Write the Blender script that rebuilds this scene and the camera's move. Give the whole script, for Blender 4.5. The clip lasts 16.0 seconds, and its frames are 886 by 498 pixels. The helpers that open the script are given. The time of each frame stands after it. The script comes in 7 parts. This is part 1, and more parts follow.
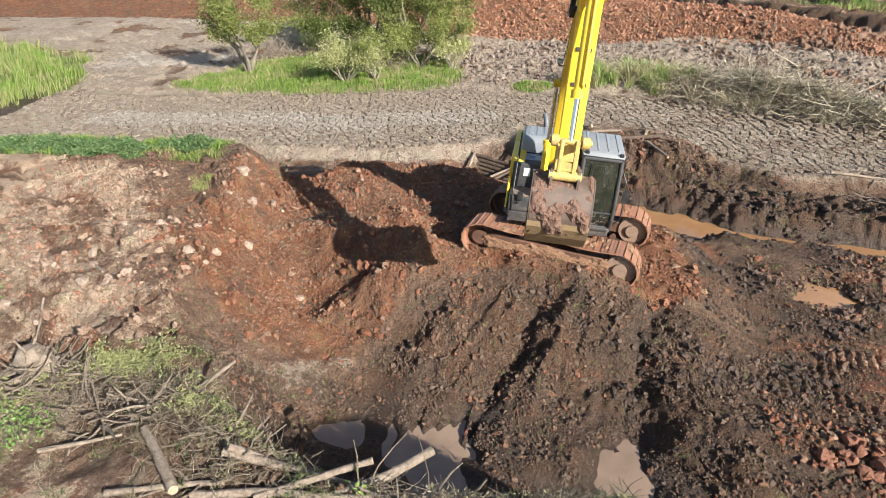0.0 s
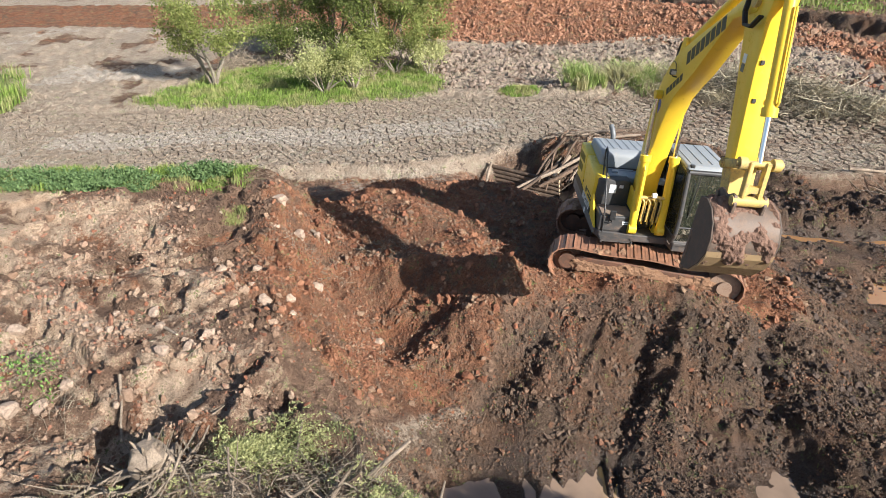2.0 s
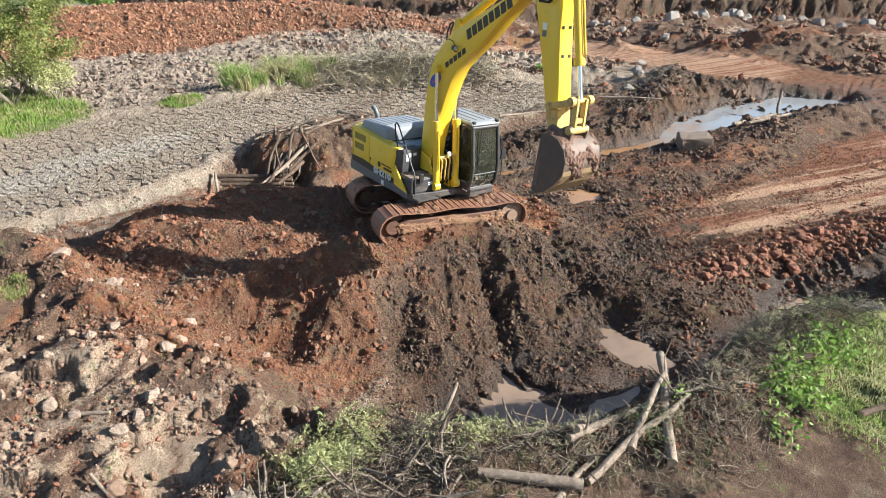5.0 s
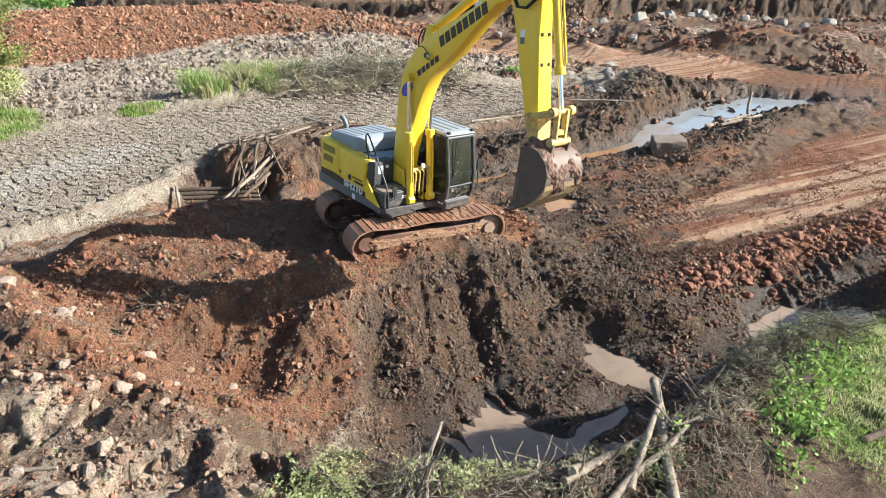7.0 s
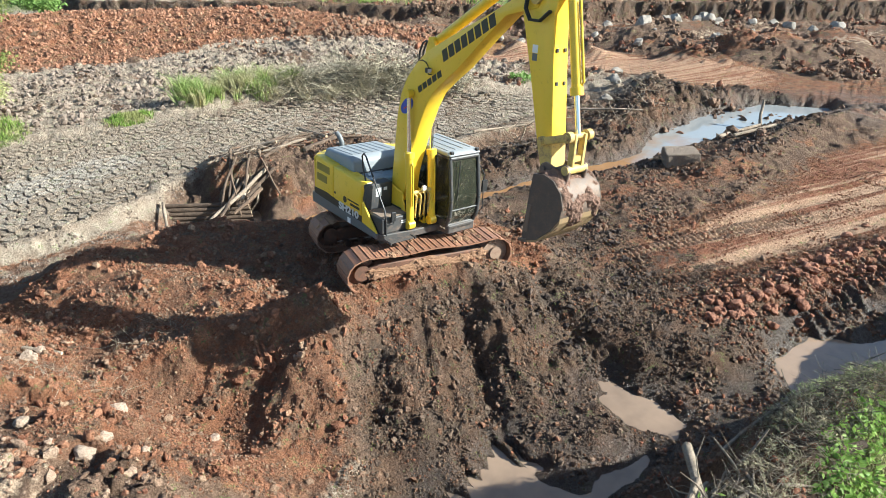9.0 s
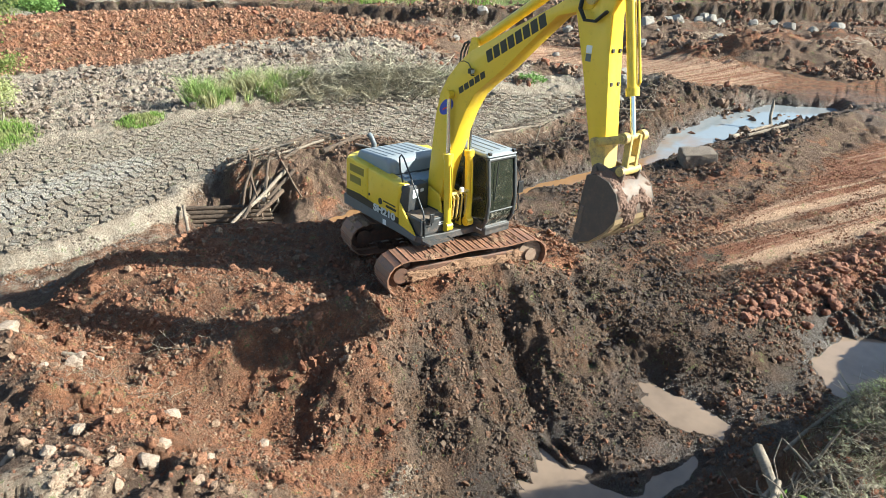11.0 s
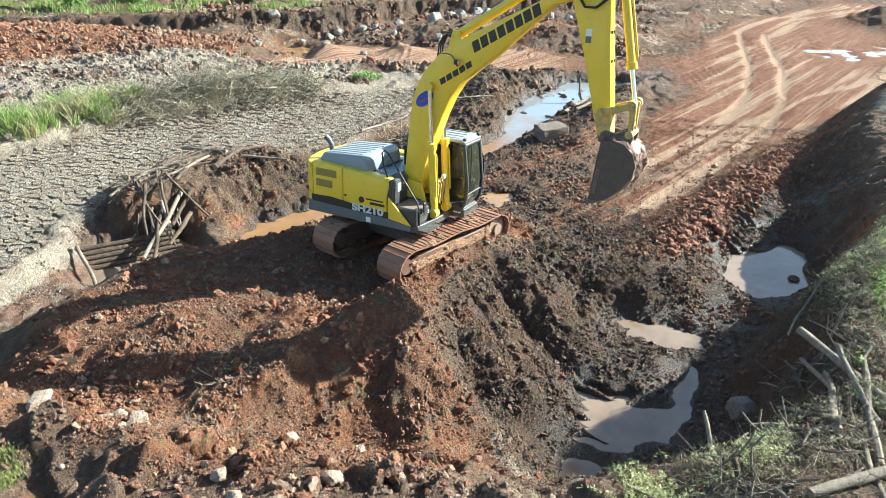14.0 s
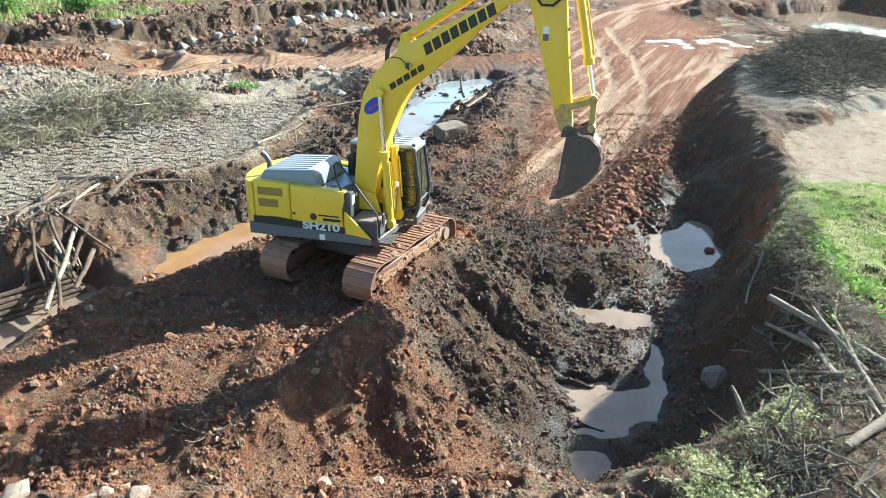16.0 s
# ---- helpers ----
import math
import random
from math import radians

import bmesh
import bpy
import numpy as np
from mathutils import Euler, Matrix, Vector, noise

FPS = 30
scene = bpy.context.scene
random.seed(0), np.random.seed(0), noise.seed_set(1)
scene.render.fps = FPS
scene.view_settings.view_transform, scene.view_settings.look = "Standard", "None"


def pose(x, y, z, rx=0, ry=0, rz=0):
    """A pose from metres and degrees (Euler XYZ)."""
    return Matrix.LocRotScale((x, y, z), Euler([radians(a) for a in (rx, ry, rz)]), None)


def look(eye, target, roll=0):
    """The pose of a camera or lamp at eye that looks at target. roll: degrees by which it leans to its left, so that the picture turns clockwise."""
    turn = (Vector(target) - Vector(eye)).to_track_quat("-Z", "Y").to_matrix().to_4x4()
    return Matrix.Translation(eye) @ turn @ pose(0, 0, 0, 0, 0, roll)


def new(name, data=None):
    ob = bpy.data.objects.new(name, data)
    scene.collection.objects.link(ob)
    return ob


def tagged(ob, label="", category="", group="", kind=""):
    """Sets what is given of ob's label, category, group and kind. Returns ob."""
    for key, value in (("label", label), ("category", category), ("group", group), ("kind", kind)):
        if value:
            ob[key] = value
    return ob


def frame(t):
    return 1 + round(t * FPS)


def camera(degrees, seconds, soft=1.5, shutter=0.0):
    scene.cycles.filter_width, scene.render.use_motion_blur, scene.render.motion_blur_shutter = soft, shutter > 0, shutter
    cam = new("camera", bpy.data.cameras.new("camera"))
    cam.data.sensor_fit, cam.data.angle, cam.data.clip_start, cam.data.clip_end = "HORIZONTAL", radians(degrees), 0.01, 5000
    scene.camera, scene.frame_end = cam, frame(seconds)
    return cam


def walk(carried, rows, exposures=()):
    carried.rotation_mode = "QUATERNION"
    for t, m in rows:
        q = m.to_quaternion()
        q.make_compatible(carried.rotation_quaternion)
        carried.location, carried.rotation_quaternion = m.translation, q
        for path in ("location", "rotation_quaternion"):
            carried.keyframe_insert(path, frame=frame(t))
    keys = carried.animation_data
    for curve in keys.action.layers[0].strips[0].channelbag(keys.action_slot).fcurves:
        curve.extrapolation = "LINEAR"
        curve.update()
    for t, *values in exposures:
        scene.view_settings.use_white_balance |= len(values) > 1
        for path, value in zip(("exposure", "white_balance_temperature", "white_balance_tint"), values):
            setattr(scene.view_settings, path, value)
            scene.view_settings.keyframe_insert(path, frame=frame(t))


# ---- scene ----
cam = camera(68.7, 16.0, soft=0.68)
METRES, EYE, TILT, LEAN, TURN = 22.0, 8.0, -27.0, 0.0, 0.0
ROWS = [
    (0.0, 0.0, 0.0, 0.0, -0.0, 0.0, -0.0),
    (0.5, -0.0283, 0.024, 0.0119, -0.1, 0.01, 0.02),
    (1.0, -0.0684, 0.044, 0.0218, -0.51, 0.04, 0.23),
    (1.5, -0.1188, 0.0606, 0.0306, -2.77, 0.01, 1.39),
    (2.0, -0.1775, 0.0742, 0.0379, -6.82, -0.17, 3.47),
    (2.5, -0.2426, 0.087, 0.0444, -11.58, -0.55, 5.84),
    (3.0, -0.3127, 0.1008, 0.0513, -16.51, -1.13, 8.22),
    (3.5, -0.3833, 0.1152, 0.0586, -22.82, -2.19, 11.21),
    (4.0, -0.4207, 0.1226, 0.0626, -30.84, -3.98, 14.69),
    (4.5, -0.4319, 0.1235, 0.0641, -39.41, -6.39, 18.03),
    (7.0, -0.4071, 0.1536, 0.0807, -45.03, -8.13, 19.84),
    (7.5, -0.3914, 0.1651, 0.0871, -45.03, -8.11, 19.83),
    (8.0, -0.3735, 0.178, 0.0947, -45.05, -8.11, 19.83),
    (8.5, -0.3595, 0.1876, 0.1004, -45.05, -8.1, 19.83),
    (11.0, -0.3911, 0.232, 0.1218, -45.96, -8.33, 20.01),
    (11.5, -0.4144, 0.2551, 0.1333, -48.31, -9.14, 20.72),
    (12.0, -0.4414, 0.2823, 0.1464, -51.7, -10.33, 21.67),
    (12.5, -0.4688, 0.3106, 0.1605, -55.69, -11.81, 22.7),
    (13.0, -0.4978, 0.3432, 0.1768, -60.43, -13.64, 23.77),
    (13.5, -0.5242, 0.3764, 0.1923, -64.83, -15.38, 24.65),
    (14.0, -0.5446, 0.4073, 0.2075, -69.4, -17.29, 25.43),
    (14.5, -0.5578, 0.4368, 0.2217, -73.59, -19.08, 25.98),
    (15.0, -0.5619, 0.4645, 0.235, -77.54, -20.79, 26.41),
    (15.5, -0.5582, 0.4897, 0.2471, -81.39, -22.45, 26.77),
    (16.0, -0.5472, 0.5128, 0.2587, -84.78, -23.98, 26.92),
]
walk(cam, [(t, pose(0, 0, EYE, TILT, LEAN, TURN) @ pose(METRES * x, METRES * y, METRES * z, 90 + pitch, roll, yaw)) for t, x, y, z, yaw, pitch, roll in ROWS], exposures=[(0, 1.14, 6180, 11), (3.5, 1.24, 6100, 10), (7, 1.48, 5850, 5), (11, 1.52, 5820, -1), (16, 1.9, 5480, -4)])

# ---- world, sun ----
SUN_AZ, SUN_EL = math.atan2(0.62, -0.78), radians(27)
world = bpy.data.worlds.new("sky")
scene.world = world
world.use_nodes = True
wn = world.node_tree
sky = wn.nodes.new("ShaderNodeTexSky")
sky.sky_type, sky.sun_disc = "NISHITA", False
sky.sun_elevation, sky.sun_rotation = SUN_EL, SUN_AZ
sky.air_density, sky.dust_density = 1.0, 1.2
wn.links.new(sky.outputs[0], wn.nodes["Background"].inputs[0])
wn.nodes["Background"].inputs[1].default_value = 0.072
sun = new("sun", bpy.data.lights.new("sun", "SUN"))
sun.data.energy, sun.data.angle, sun.data.color = 5.0, radians(0.5), (1.0, 0.93, 0.83)
sun.matrix_world = look(Vector((math.sin(SUN_AZ) * math.cos(SUN_EL), math.cos(SUN_AZ) * math.cos(SUN_EL), math.sin(SUN_EL))) * 90, (0, 0, 0))


# ---- materials ----
class Nodes:
    """A material's node tree with short calls."""

    def __init__(self, name, rough=0.8, metal=0.0, colour=(0.5, 0.5, 0.5), spec=0.5):
        self.m = bpy.data.materials.new(name)
        self.m.use_nodes = True
        self.t = self.m.node_tree
        self.b = self.t.nodes["Principled BSDF"]
        self.b.inputs["Base Color"].default_value = (*colour, 1)
        self.b.inputs["Roughness"].default_value = rough
        self.b.inputs["Metallic"].default_value = metal
        self.b.inputs["Specular IOR Level"].default_value = spec
        self.geo = None

    def put(self, sock, value):
        if isinstance(value, bpy.types.NodeSocket):
            self.t.links.new(value, sock)
        elif isinstance(value, tuple) and len(value) == 3 and sock.type == "RGBA":
            sock.default_value = (*value, 1)
        else:
            sock.default_value = value

    def pos(self):
        if self.geo is None:
            self.geo = self.t.nodes.new("ShaderNodeNewGeometry")
        return self.geo.outputs["Position"]

    def island(self):
        self.pos()
        return self.geo.outputs["Random Per Island"]

    def each(self):
        return self.t.nodes.new("ShaderNodeObjectInfo").outputs["Random"]

    def attr(self, name):
        n = self.t.nodes.new("ShaderNodeAttribute")
        n.attribute_name = name
        s = self.t.nodes.new("ShaderNodeSeparateColor")
        self.t.links.new(n.outputs["Color"], s.inputs[0])
        return s.outputs[0], s.outputs[1], s.outputs[2]

    def noise(self, scale, detail=4, rough=0.6, vec=None, lo=0.35, hi=0.65, distort=0.0):
        n = self.t.nodes.new("ShaderNodeTexNoise")
        self.put(n.inputs["Vector"], vec if vec is not None else self.pos())
        n.inputs["Scale"].default_value, n.inputs["Detail"].default_value = scale, detail
        n.inputs["Roughness"].default_value, n.inputs["Distortion"].default_value = rough, distort
        return self.span(n.outputs[0], lo, hi)

    def cells(self, scale, feature="F1", vec=None):
        n = self.t.nodes.new("ShaderNodeTexVoronoi")
        n.feature = feature
        self.put(n.inputs["Vector"], vec if vec is not None else self.pos())
        n.inputs["Scale"].default_value = scale
        return n.outputs["Distance"]

    def span(self, value, lo, hi, to0=0.0, to1=1.0):
        n = self.t.nodes.new("ShaderNodeMapRange")
        for i, v in enumerate((value, lo, hi, to0, to1)):
            self.put(n.inputs[i], v)
        return n.outputs[0]

    def math(self, op, a, b=0.0):
        n = self.t.nodes.new("ShaderNodeMath")
        n.operation = op
        self.put(n.inputs[0], a), self.put(n.inputs[1], b)
        return n.outputs[0]

    def mix(self, f, a, b):
        n = self.t.nodes.new("ShaderNodeMix")
        n.data_type = "RGBA"
        self.put(n.inputs[0], f), self.put(n.inputs[6], a), self.put(n.inputs[7], b)
        return n.outputs[2]

    def bump(self, height, strength=0.5, distance=0.02):
        n = self.t.nodes.new("ShaderNodeBump")
        n.inputs["Strength"].default_value, n.inputs["Distance"].default_value = strength, distance
        self.put(n.inputs["Height"], height)
        if self.b.inputs["Normal"].is_linked:
            self.t.links.new(self.b.inputs["Normal"].links[0].from_socket, n.inputs["Normal"])
        self.t.links.new(n.outputs[0], self.b.inputs["Normal"])

    def colour(self, c):
        self.put(self.b.inputs["Base Color"], c)

    def rough(self, r):
        self.put(self.b.inputs["Roughness"], r)


def earth_material():
    n = Nodes("earth", 0.92, spec=0.25)
    red, dark, pale = n.attr("soil")
    wet, grey, green = n.attr("cover")
    road, streak, dry = n.attr("use")
    big, mid, fine, speck = n.noise(0.45, 5), n.noise(2.6, 6), n.noise(14, 6, 0.7), n.noise(55, 3, 0.7)

    def edge(mask, a=0.7, b=0.5):
        """A mask with a broken rim."""
        s = n.math("ADD", mask, n.math("MULTIPLY", n.math("SUBTRACT", mid, 0.5), a))
        s = n.math("ADD", s, n.math("MULTIPLY", n.math("SUBTRACT", fine, 0.5), b))
        return n.span(s, 0.35, 0.65)

    brown = n.mix(mid, (0.21, 0.132, 0.09), (0.40, 0.265, 0.178))
    brown = n.mix(n.math("MULTIPLY", fine, 0.6), brown, (0.12, 0.07, 0.046))
    umber, olive = n.noise(0.85, 6, 0.65, lo=0.46, hi=0.56), n.noise(1.15, 6, 0.68, lo=0.55, hi=0.63, distort=0.4)
    redc = n.mix(mid, (0.33, 0.128, 0.062), (0.54, 0.26, 0.138))
    redc = n.mix(n.math("MULTIPLY", umber, 0.65), redc, n.mix(mid, (0.20, 0.118, 0.074), (0.37, 0.225, 0.14)))
    redc = n.mix(n.math("MULTIPLY", olive, 0.8), redc, n.mix(fine, (0.27, 0.225, 0.155), (0.15, 0.12, 0.08)))
    redc = n.mix(n.math("MULTIPLY", fine, 0.6), redc, (0.14, 0.066, 0.042))
    darkc = n.mix(fine, (0.066, 0.044, 0.032), (0.21, 0.145, 0.10))
    darkc = n.mix(n.math("MULTIPLY", umber, 0.75), darkc, n.mix(fine, (0.24, 0.137, 0.08), (0.115, 0.066, 0.043)))
    palec = n.mix(mid, (0.54, 0.38, 0.255), (0.74, 0.575, 0.42))
    palec = n.mix(n.math("MULTIPLY", fine, 0.4), palec, (0.34, 0.22, 0.15))
    greyc = n.mix(mid, (0.42, 0.33, 0.242), (0.62, 0.51, 0.39))
    greyc = n.mix(n.math("MULTIPLY", speck, 0.4), greyc, (0.17, 0.125, 0.095))
    greenc = n.mix(fine, (0.12, 0.165, 0.045), (0.26, 0.30, 0.10))
    c = n.mix(edge(red), brown, redc)
    crusted = edge(grey, 0.3, 0.3)
    c = n.mix(crusted, c, greyc)
    palec = n.mix(crusted, palec, n.mix(fine, (0.63, 0.56, 0.47), (0.45, 0.375, 0.30)))
    c = n.mix(edge(pale), c, palec)
    turn = n.t.nodes.new("ShaderNodeMapping")
    n.put(turn.inputs["Vector"], n.pos())
    turn.inputs["Rotation"].default_value[2] = radians(22)
    drawn = n.t.nodes.new("ShaderNodeMapping")
    n.put(drawn.inputs["Vector"], turn.outputs[0])
    drawn.inputs["Scale"].default_value = (0.09, 4.5, 1)
    stripe = n.noise(1.0, 8, 0.75, drawn.outputs[0])
    streak = n.span(n.math("ADD", streak, n.math("MULTIPLY", n.math("SUBTRACT", stripe, 0.5), 1.1)), 0.2, 0.62)
    roadc = n.mix(streak, n.mix(mid, (0.25, 0.098, 0.054), (0.40, 0.182, 0.102)), n.mix(fine, (0.64, 0.43, 0.285), (0.54, 0.32, 0.20)))
    c = n.mix(edge(road, 0.4, 0.3), c, roadc)
    c = n.mix(edge(dark), c, darkc)
    c = n.mix(edge(green, 0.8, 0.7), c, greenc)
    # dark brown under the mud plates, so that the gaps between them show dark
    c = n.mix(n.math("MULTIPLY", dry, 0.85), c, (0.075, 0.052, 0.038))
    c = n.mix(n.math("MULTIPLY", wet, 0.55), c, (0.045, 0.03, 0.022))
    c = n.mix(n.math("MULTIPLY", n.span(speck, 0.75, 1.0), 0.25), c, (0.42, 0.31, 0.24))
    grain = n.span(n.noise(34, 4, 0.8, lo=0.3, hi=0.7), 0, 1, 0.6, 1.32)
    vm = n.t.nodes.new("ShaderNodeVectorMath")
    vm.operation = "SCALE"
    n.put(vm.inputs[0], c), n.put(vm.inputs["Scale"], grain)
    c = vm.outputs[0]
    n.colour(c)
    n.rough(n.math("SUBTRACT", 0.93, n.math("MULTIPLY", wet, n.span(fine, 0.2, 0.8, 0.35, 0.66))))
    n.put(n.b.inputs["Specular IOR Level"], n.span(wet, 0, 1, 0.2, 0.5))
    n.bump(mid, 0.6, 0.10)
    loose = n.math("SUBTRACT", 1.0, n.math("MAXIMUM", n.math("MULTIPLY", grey, 0.75), n.math("MAXIMUM", n.math("MULTIPLY", road, 0.45), n.math("MULTIPLY", wet, 0.5))))
    n.bump(n.math("MULTIPLY", n.cells(9), loose), 0.9, 0.09)
    n.bump(n.math("MULTIPLY", n.cells(21), loose), 1.0, 0.06)
    n.bump(n.math("MULTIPLY", n.cells(44), loose), 1.0, 0.03)
    n.bump(fine, 1.0, 0.06)
    n.bump(speck, 0.9, 0.02)
    return n.m


def clod_material(name, a, b, rough=0.92, c=None):
    n = Nodes(name, rough, spec=0.25)
    isl, fine = n.island(), n.noise(22, 5, 0.7)
    col = n.mix(isl, a, b)
    if c:
        col = n.mix(n.span(isl, 0.82, 0.86), col, c)
    col = n.mix(n.math("MULTIPLY", fine, 0.55), col, tuple(v * 0.55 for v in a))
    n.colour(col)
    n.bump(fine, 0.8, 0.03)
    n.bump(n.noise(70, 3), 0.6, 0.01)
    return n.m


def water_material(name, silt, rough=0.045):
    n = Nodes(name, rough, spec=0.5)
    n.colour(n.mix(n.noise(0.9, 4), silt, tuple(v * 0.72 for v in silt)))
    n.rough(n.span(n.noise(2.2, 4), 0, 1, rough * 0.5, rough * 2.2))
    n.bump(n.noise(5, 2), 0.08, 0.006)
    return n.m


def channel_water():
    """Orange silt near the digger; further off still and pale with painted sky reflection."""
    n = Nodes("channel_water", 0.04, spec=0.5)
    z = n.t.nodes.new("ShaderNodeSeparateXYZ")
    n.put(z.inputs[0], n.pos())
    f = n.span(n.math("ADD", z.outputs[0], n.math("MULTIPLY", n.noise(0.5, 4), 5)), 20, 27)
    n.colour(n.mix(f, n.mix(n.noise(0.9, 4), (0.32, 0.175, 0.08), (0.25, 0.135, 0.062)), (0.26, 0.27, 0.27)))
    n.rough(n.span(f, 0, 1, 0.08, 0.02))
    n.bump(n.noise(5, 2), 0.05, 0.006)
    return n.m


def paint_material(name, colour, rough=0.4, dirt=0.35, dirt_colour=(0.16, 0.09, 0.055), metal=0.0, low=0.0):
    """Paint with dust, streaks of mud and worn spots; low: metres up to which mud has splashed."""
    n = Nodes(name, rough, metal)
    big, mid, fine = n.noise(1.6, 5), n.noise(7, 6, 0.7), n.noise(60, 4, 0.7)
    c = n.mix(n.math("MULTIPLY", big, 0.12), colour, tuple(min(1, v * 0.78 + 0.02) for v in colour))
    mud = n.span(n.math("ADD", n.math("MULTIPLY", mid, 0.6), n.math("MULTIPLY", fine, 0.4)), 0.8 - 0.45 * dirt, 1.0)
    if low:
        z = n.t.nodes.new("ShaderNodeSeparateXYZ")
        n.put(z.inputs[0], n.pos())
        mud = n.math("MULTIPLY", n.math("ADD", mud, n.span(z.outputs[2], low, low - 0.8, 0.0, 0.5)), n.span(mid, 0.15, 0.7, 0.25, 1.2))
        mud = n.span(mud, 0, 1)
    n.colour(n.mix(n.math("MULTIPLY", mud, min(1.0, dirt * 1.7)), c, dirt_colour))
    n.rough(n.span(mud, 0, 1, rough, 0.9))
    n.bump(mud, 0.25, 0.01)
    return n.m


EARTH = earth_material()
MUDDY = water_material("muddy_water", (0.29, 0.205, 0.142))
CHANNEL_WATER = channel_water()
ORANGE = water_material("orange_water", (0.36, 0.20, 0.095), 0.06)
YELLOW = paint_material("yellow_paint", (0.80, 0.545, 0.035), 0.36, 0.2, low=1.4)
YELLOW_WORN = paint_material("worn_yellow_paint", (0.56, 0.40, 0.11), 0.6, 0.8, (0.21, 0.155, 0.11))
GREY_PAINT = paint_material("grey_paint", (0.115, 0.125, 0.13), 0.42, 0.28, (0.2, 0.15, 0.11))
BLACK_PAINT = paint_material("black_paint", (0.02, 0.021, 0.022), 0.4, 0.35, (0.16, 0.11, 0.08))
CHARCOAL = paint_material("charcoal_steel", (0.045, 0.046, 0.047), 0.5, 0.4, (0.17, 0.115, 0.08), low=1.6)
DARK_LETTER = paint_material("dark_lettering", (0.022, 0.02, 0.012), 0.5, 0.05)
SILVER_LETTER = paint_material("silver_lettering", (0.62, 0.62, 0.6), 0.45, 0.1)
WHITE_PLATE = paint_material("white_sticker", (0.75, 0.75, 0.73), 0.5, 0.15)
BLUE_PLATE = paint_material("blue_sticker", (0.03, 0.06, 0.42), 0.4, 0.05)
RED_PLATE = paint_material("red_sticker", (0.6, 0.03, 0.02), 0.4, 0.05)
RUBBER = paint_material("black_rubber", (0.014, 0.014, 0.014), 0.6, 0.3)
MUD_STEEL = paint_material("muddy_track_steel", (0.11, 0.062, 0.042), 0.62, 0.9, (0.235, 0.105, 0.06), 0.2)
MUD_CAKE = clod_material("caked_mud", (0.30, 0.165, 0.095), (0.42, 0.255, 0.155))
BUCKET_STEEL = paint_material("worn_bucket_steel", (0.13, 0.10, 0.08), 0.6, 0.9, (0.235, 0.16, 0.115), 0.3)
BUCKET_WEAR = paint_material("rubbed_bucket_steel", (0.34, 0.24, 0.13), 0.5, 0.6, (0.22, 0.14, 0.09), 0.25)
CHROME = Nodes("chrome_rod", 0.16, 1.0, (0.78, 0.79, 0.8)).m


def glass_material():
    n = Nodes("dusty_cab_glass", 0.08, 0.0, (0.03, 0.035, 0.025), 0.6)
    dirt = n.math("MULTIPLY", n.noise(16, 6, 0.75, lo=0.5, hi=0.72), n.noise(2.5, 3, lo=0.3, hi=0.7))
    n.colour(n.mix(dirt, (0.028, 0.033, 0.022), (0.25, 0.21, 0.16)))
    n.rough(n.span(dirt, 0, 1, 0.08, 0.7))
    n.put(n.b.inputs["Alpha"], n.span(dirt, 0, 1, 0.55, 0.95))
    return n.m


GLASS = glass_material()


# ---- shapes ----
def part(name, bm, material, parent, label="", m=None):
    """Links a bmesh as one mesh object under a thing or a part."""
    me = bpy.data.meshes.new(name)
    bm.to_mesh(me)
    bm.free()
    me.materials.append(material)
    ob = new(name, me)
    ob.parent = parent
    if m is not None:
        ob.matrix_local = m
    return tagged(ob, label)


def bevelled(bm, width, segments=1, angle=30):
    edges = [e for e in bm.edges if len(e.link_faces) == 2 and e.calc_face_angle(0) > radians(angle)]
    if edges and width:
        bmesh.ops.bevel(bm, geom=edges, offset=width, segments=segments, affect="EDGES", profile=0.5, clamp_overlap=True)
    return bm


def boxes(*specs, bevel=0.0, segments=1):
    """A bmesh of boxes (x0, x1, y0, y1, z0, z1)."""
    bm = bmesh.new()
    for x0, x1, y0, y1, z0, z1 in specs:
        r = bmesh.ops.create_cube(bm, size=1)
        bmesh.ops.scale(bm, vec=(x1 - x0, y1 - y0, z1 - z0), verts=r["verts"])
        bmesh.ops.translate(bm, vec=((x0 + x1) / 2, (y0 + y1) / 2, (z0 + z1) / 2), verts=r["verts"])
    return bevelled(bm, bevel, segments)


def prism(points, y0, y1, bevel=0.0, bm=None, segments=1):
    """The outline points (x, z), drawn out from y0 to y1."""
    bm = bm or bmesh.new()
    a = [bm.verts.new((x, y0, z)) for x, z in points]
    b = [bm.verts.new((x, y1, z)) for x, z in points]
    bm.faces.new(a), bm.faces.new(b[::-1])
    for i in range(len(a)):
        j = (i + 1) % len(a)
        bm.faces.new((a[j], a[i], b[i], b[j]))
    bmesh.ops.recalc_face_normals(bm, faces=bm.faces)
    return bevelled(bm, bevel, segments)


def rod(p0, p1, r0, r1=None, seg=14, bm=None):
    """A round bar from p0 to p1."""
    bm = bm or bmesh.new()
    p0, p1 = Vector(p0), Vector(p1)
    r1 = r0 if r1 is None else r1
    m = Matrix.Translation((p0 + p1) / 2) @ (p1 - p0).to_track_quat("Z", "Y").to_matrix().to_4x4()
    bmesh.ops.create_cone(bm, cap_ends=True, segments=seg, radius1=r0, radius2=r1, depth=(p1 - p0).length, matrix=m)
    return bm


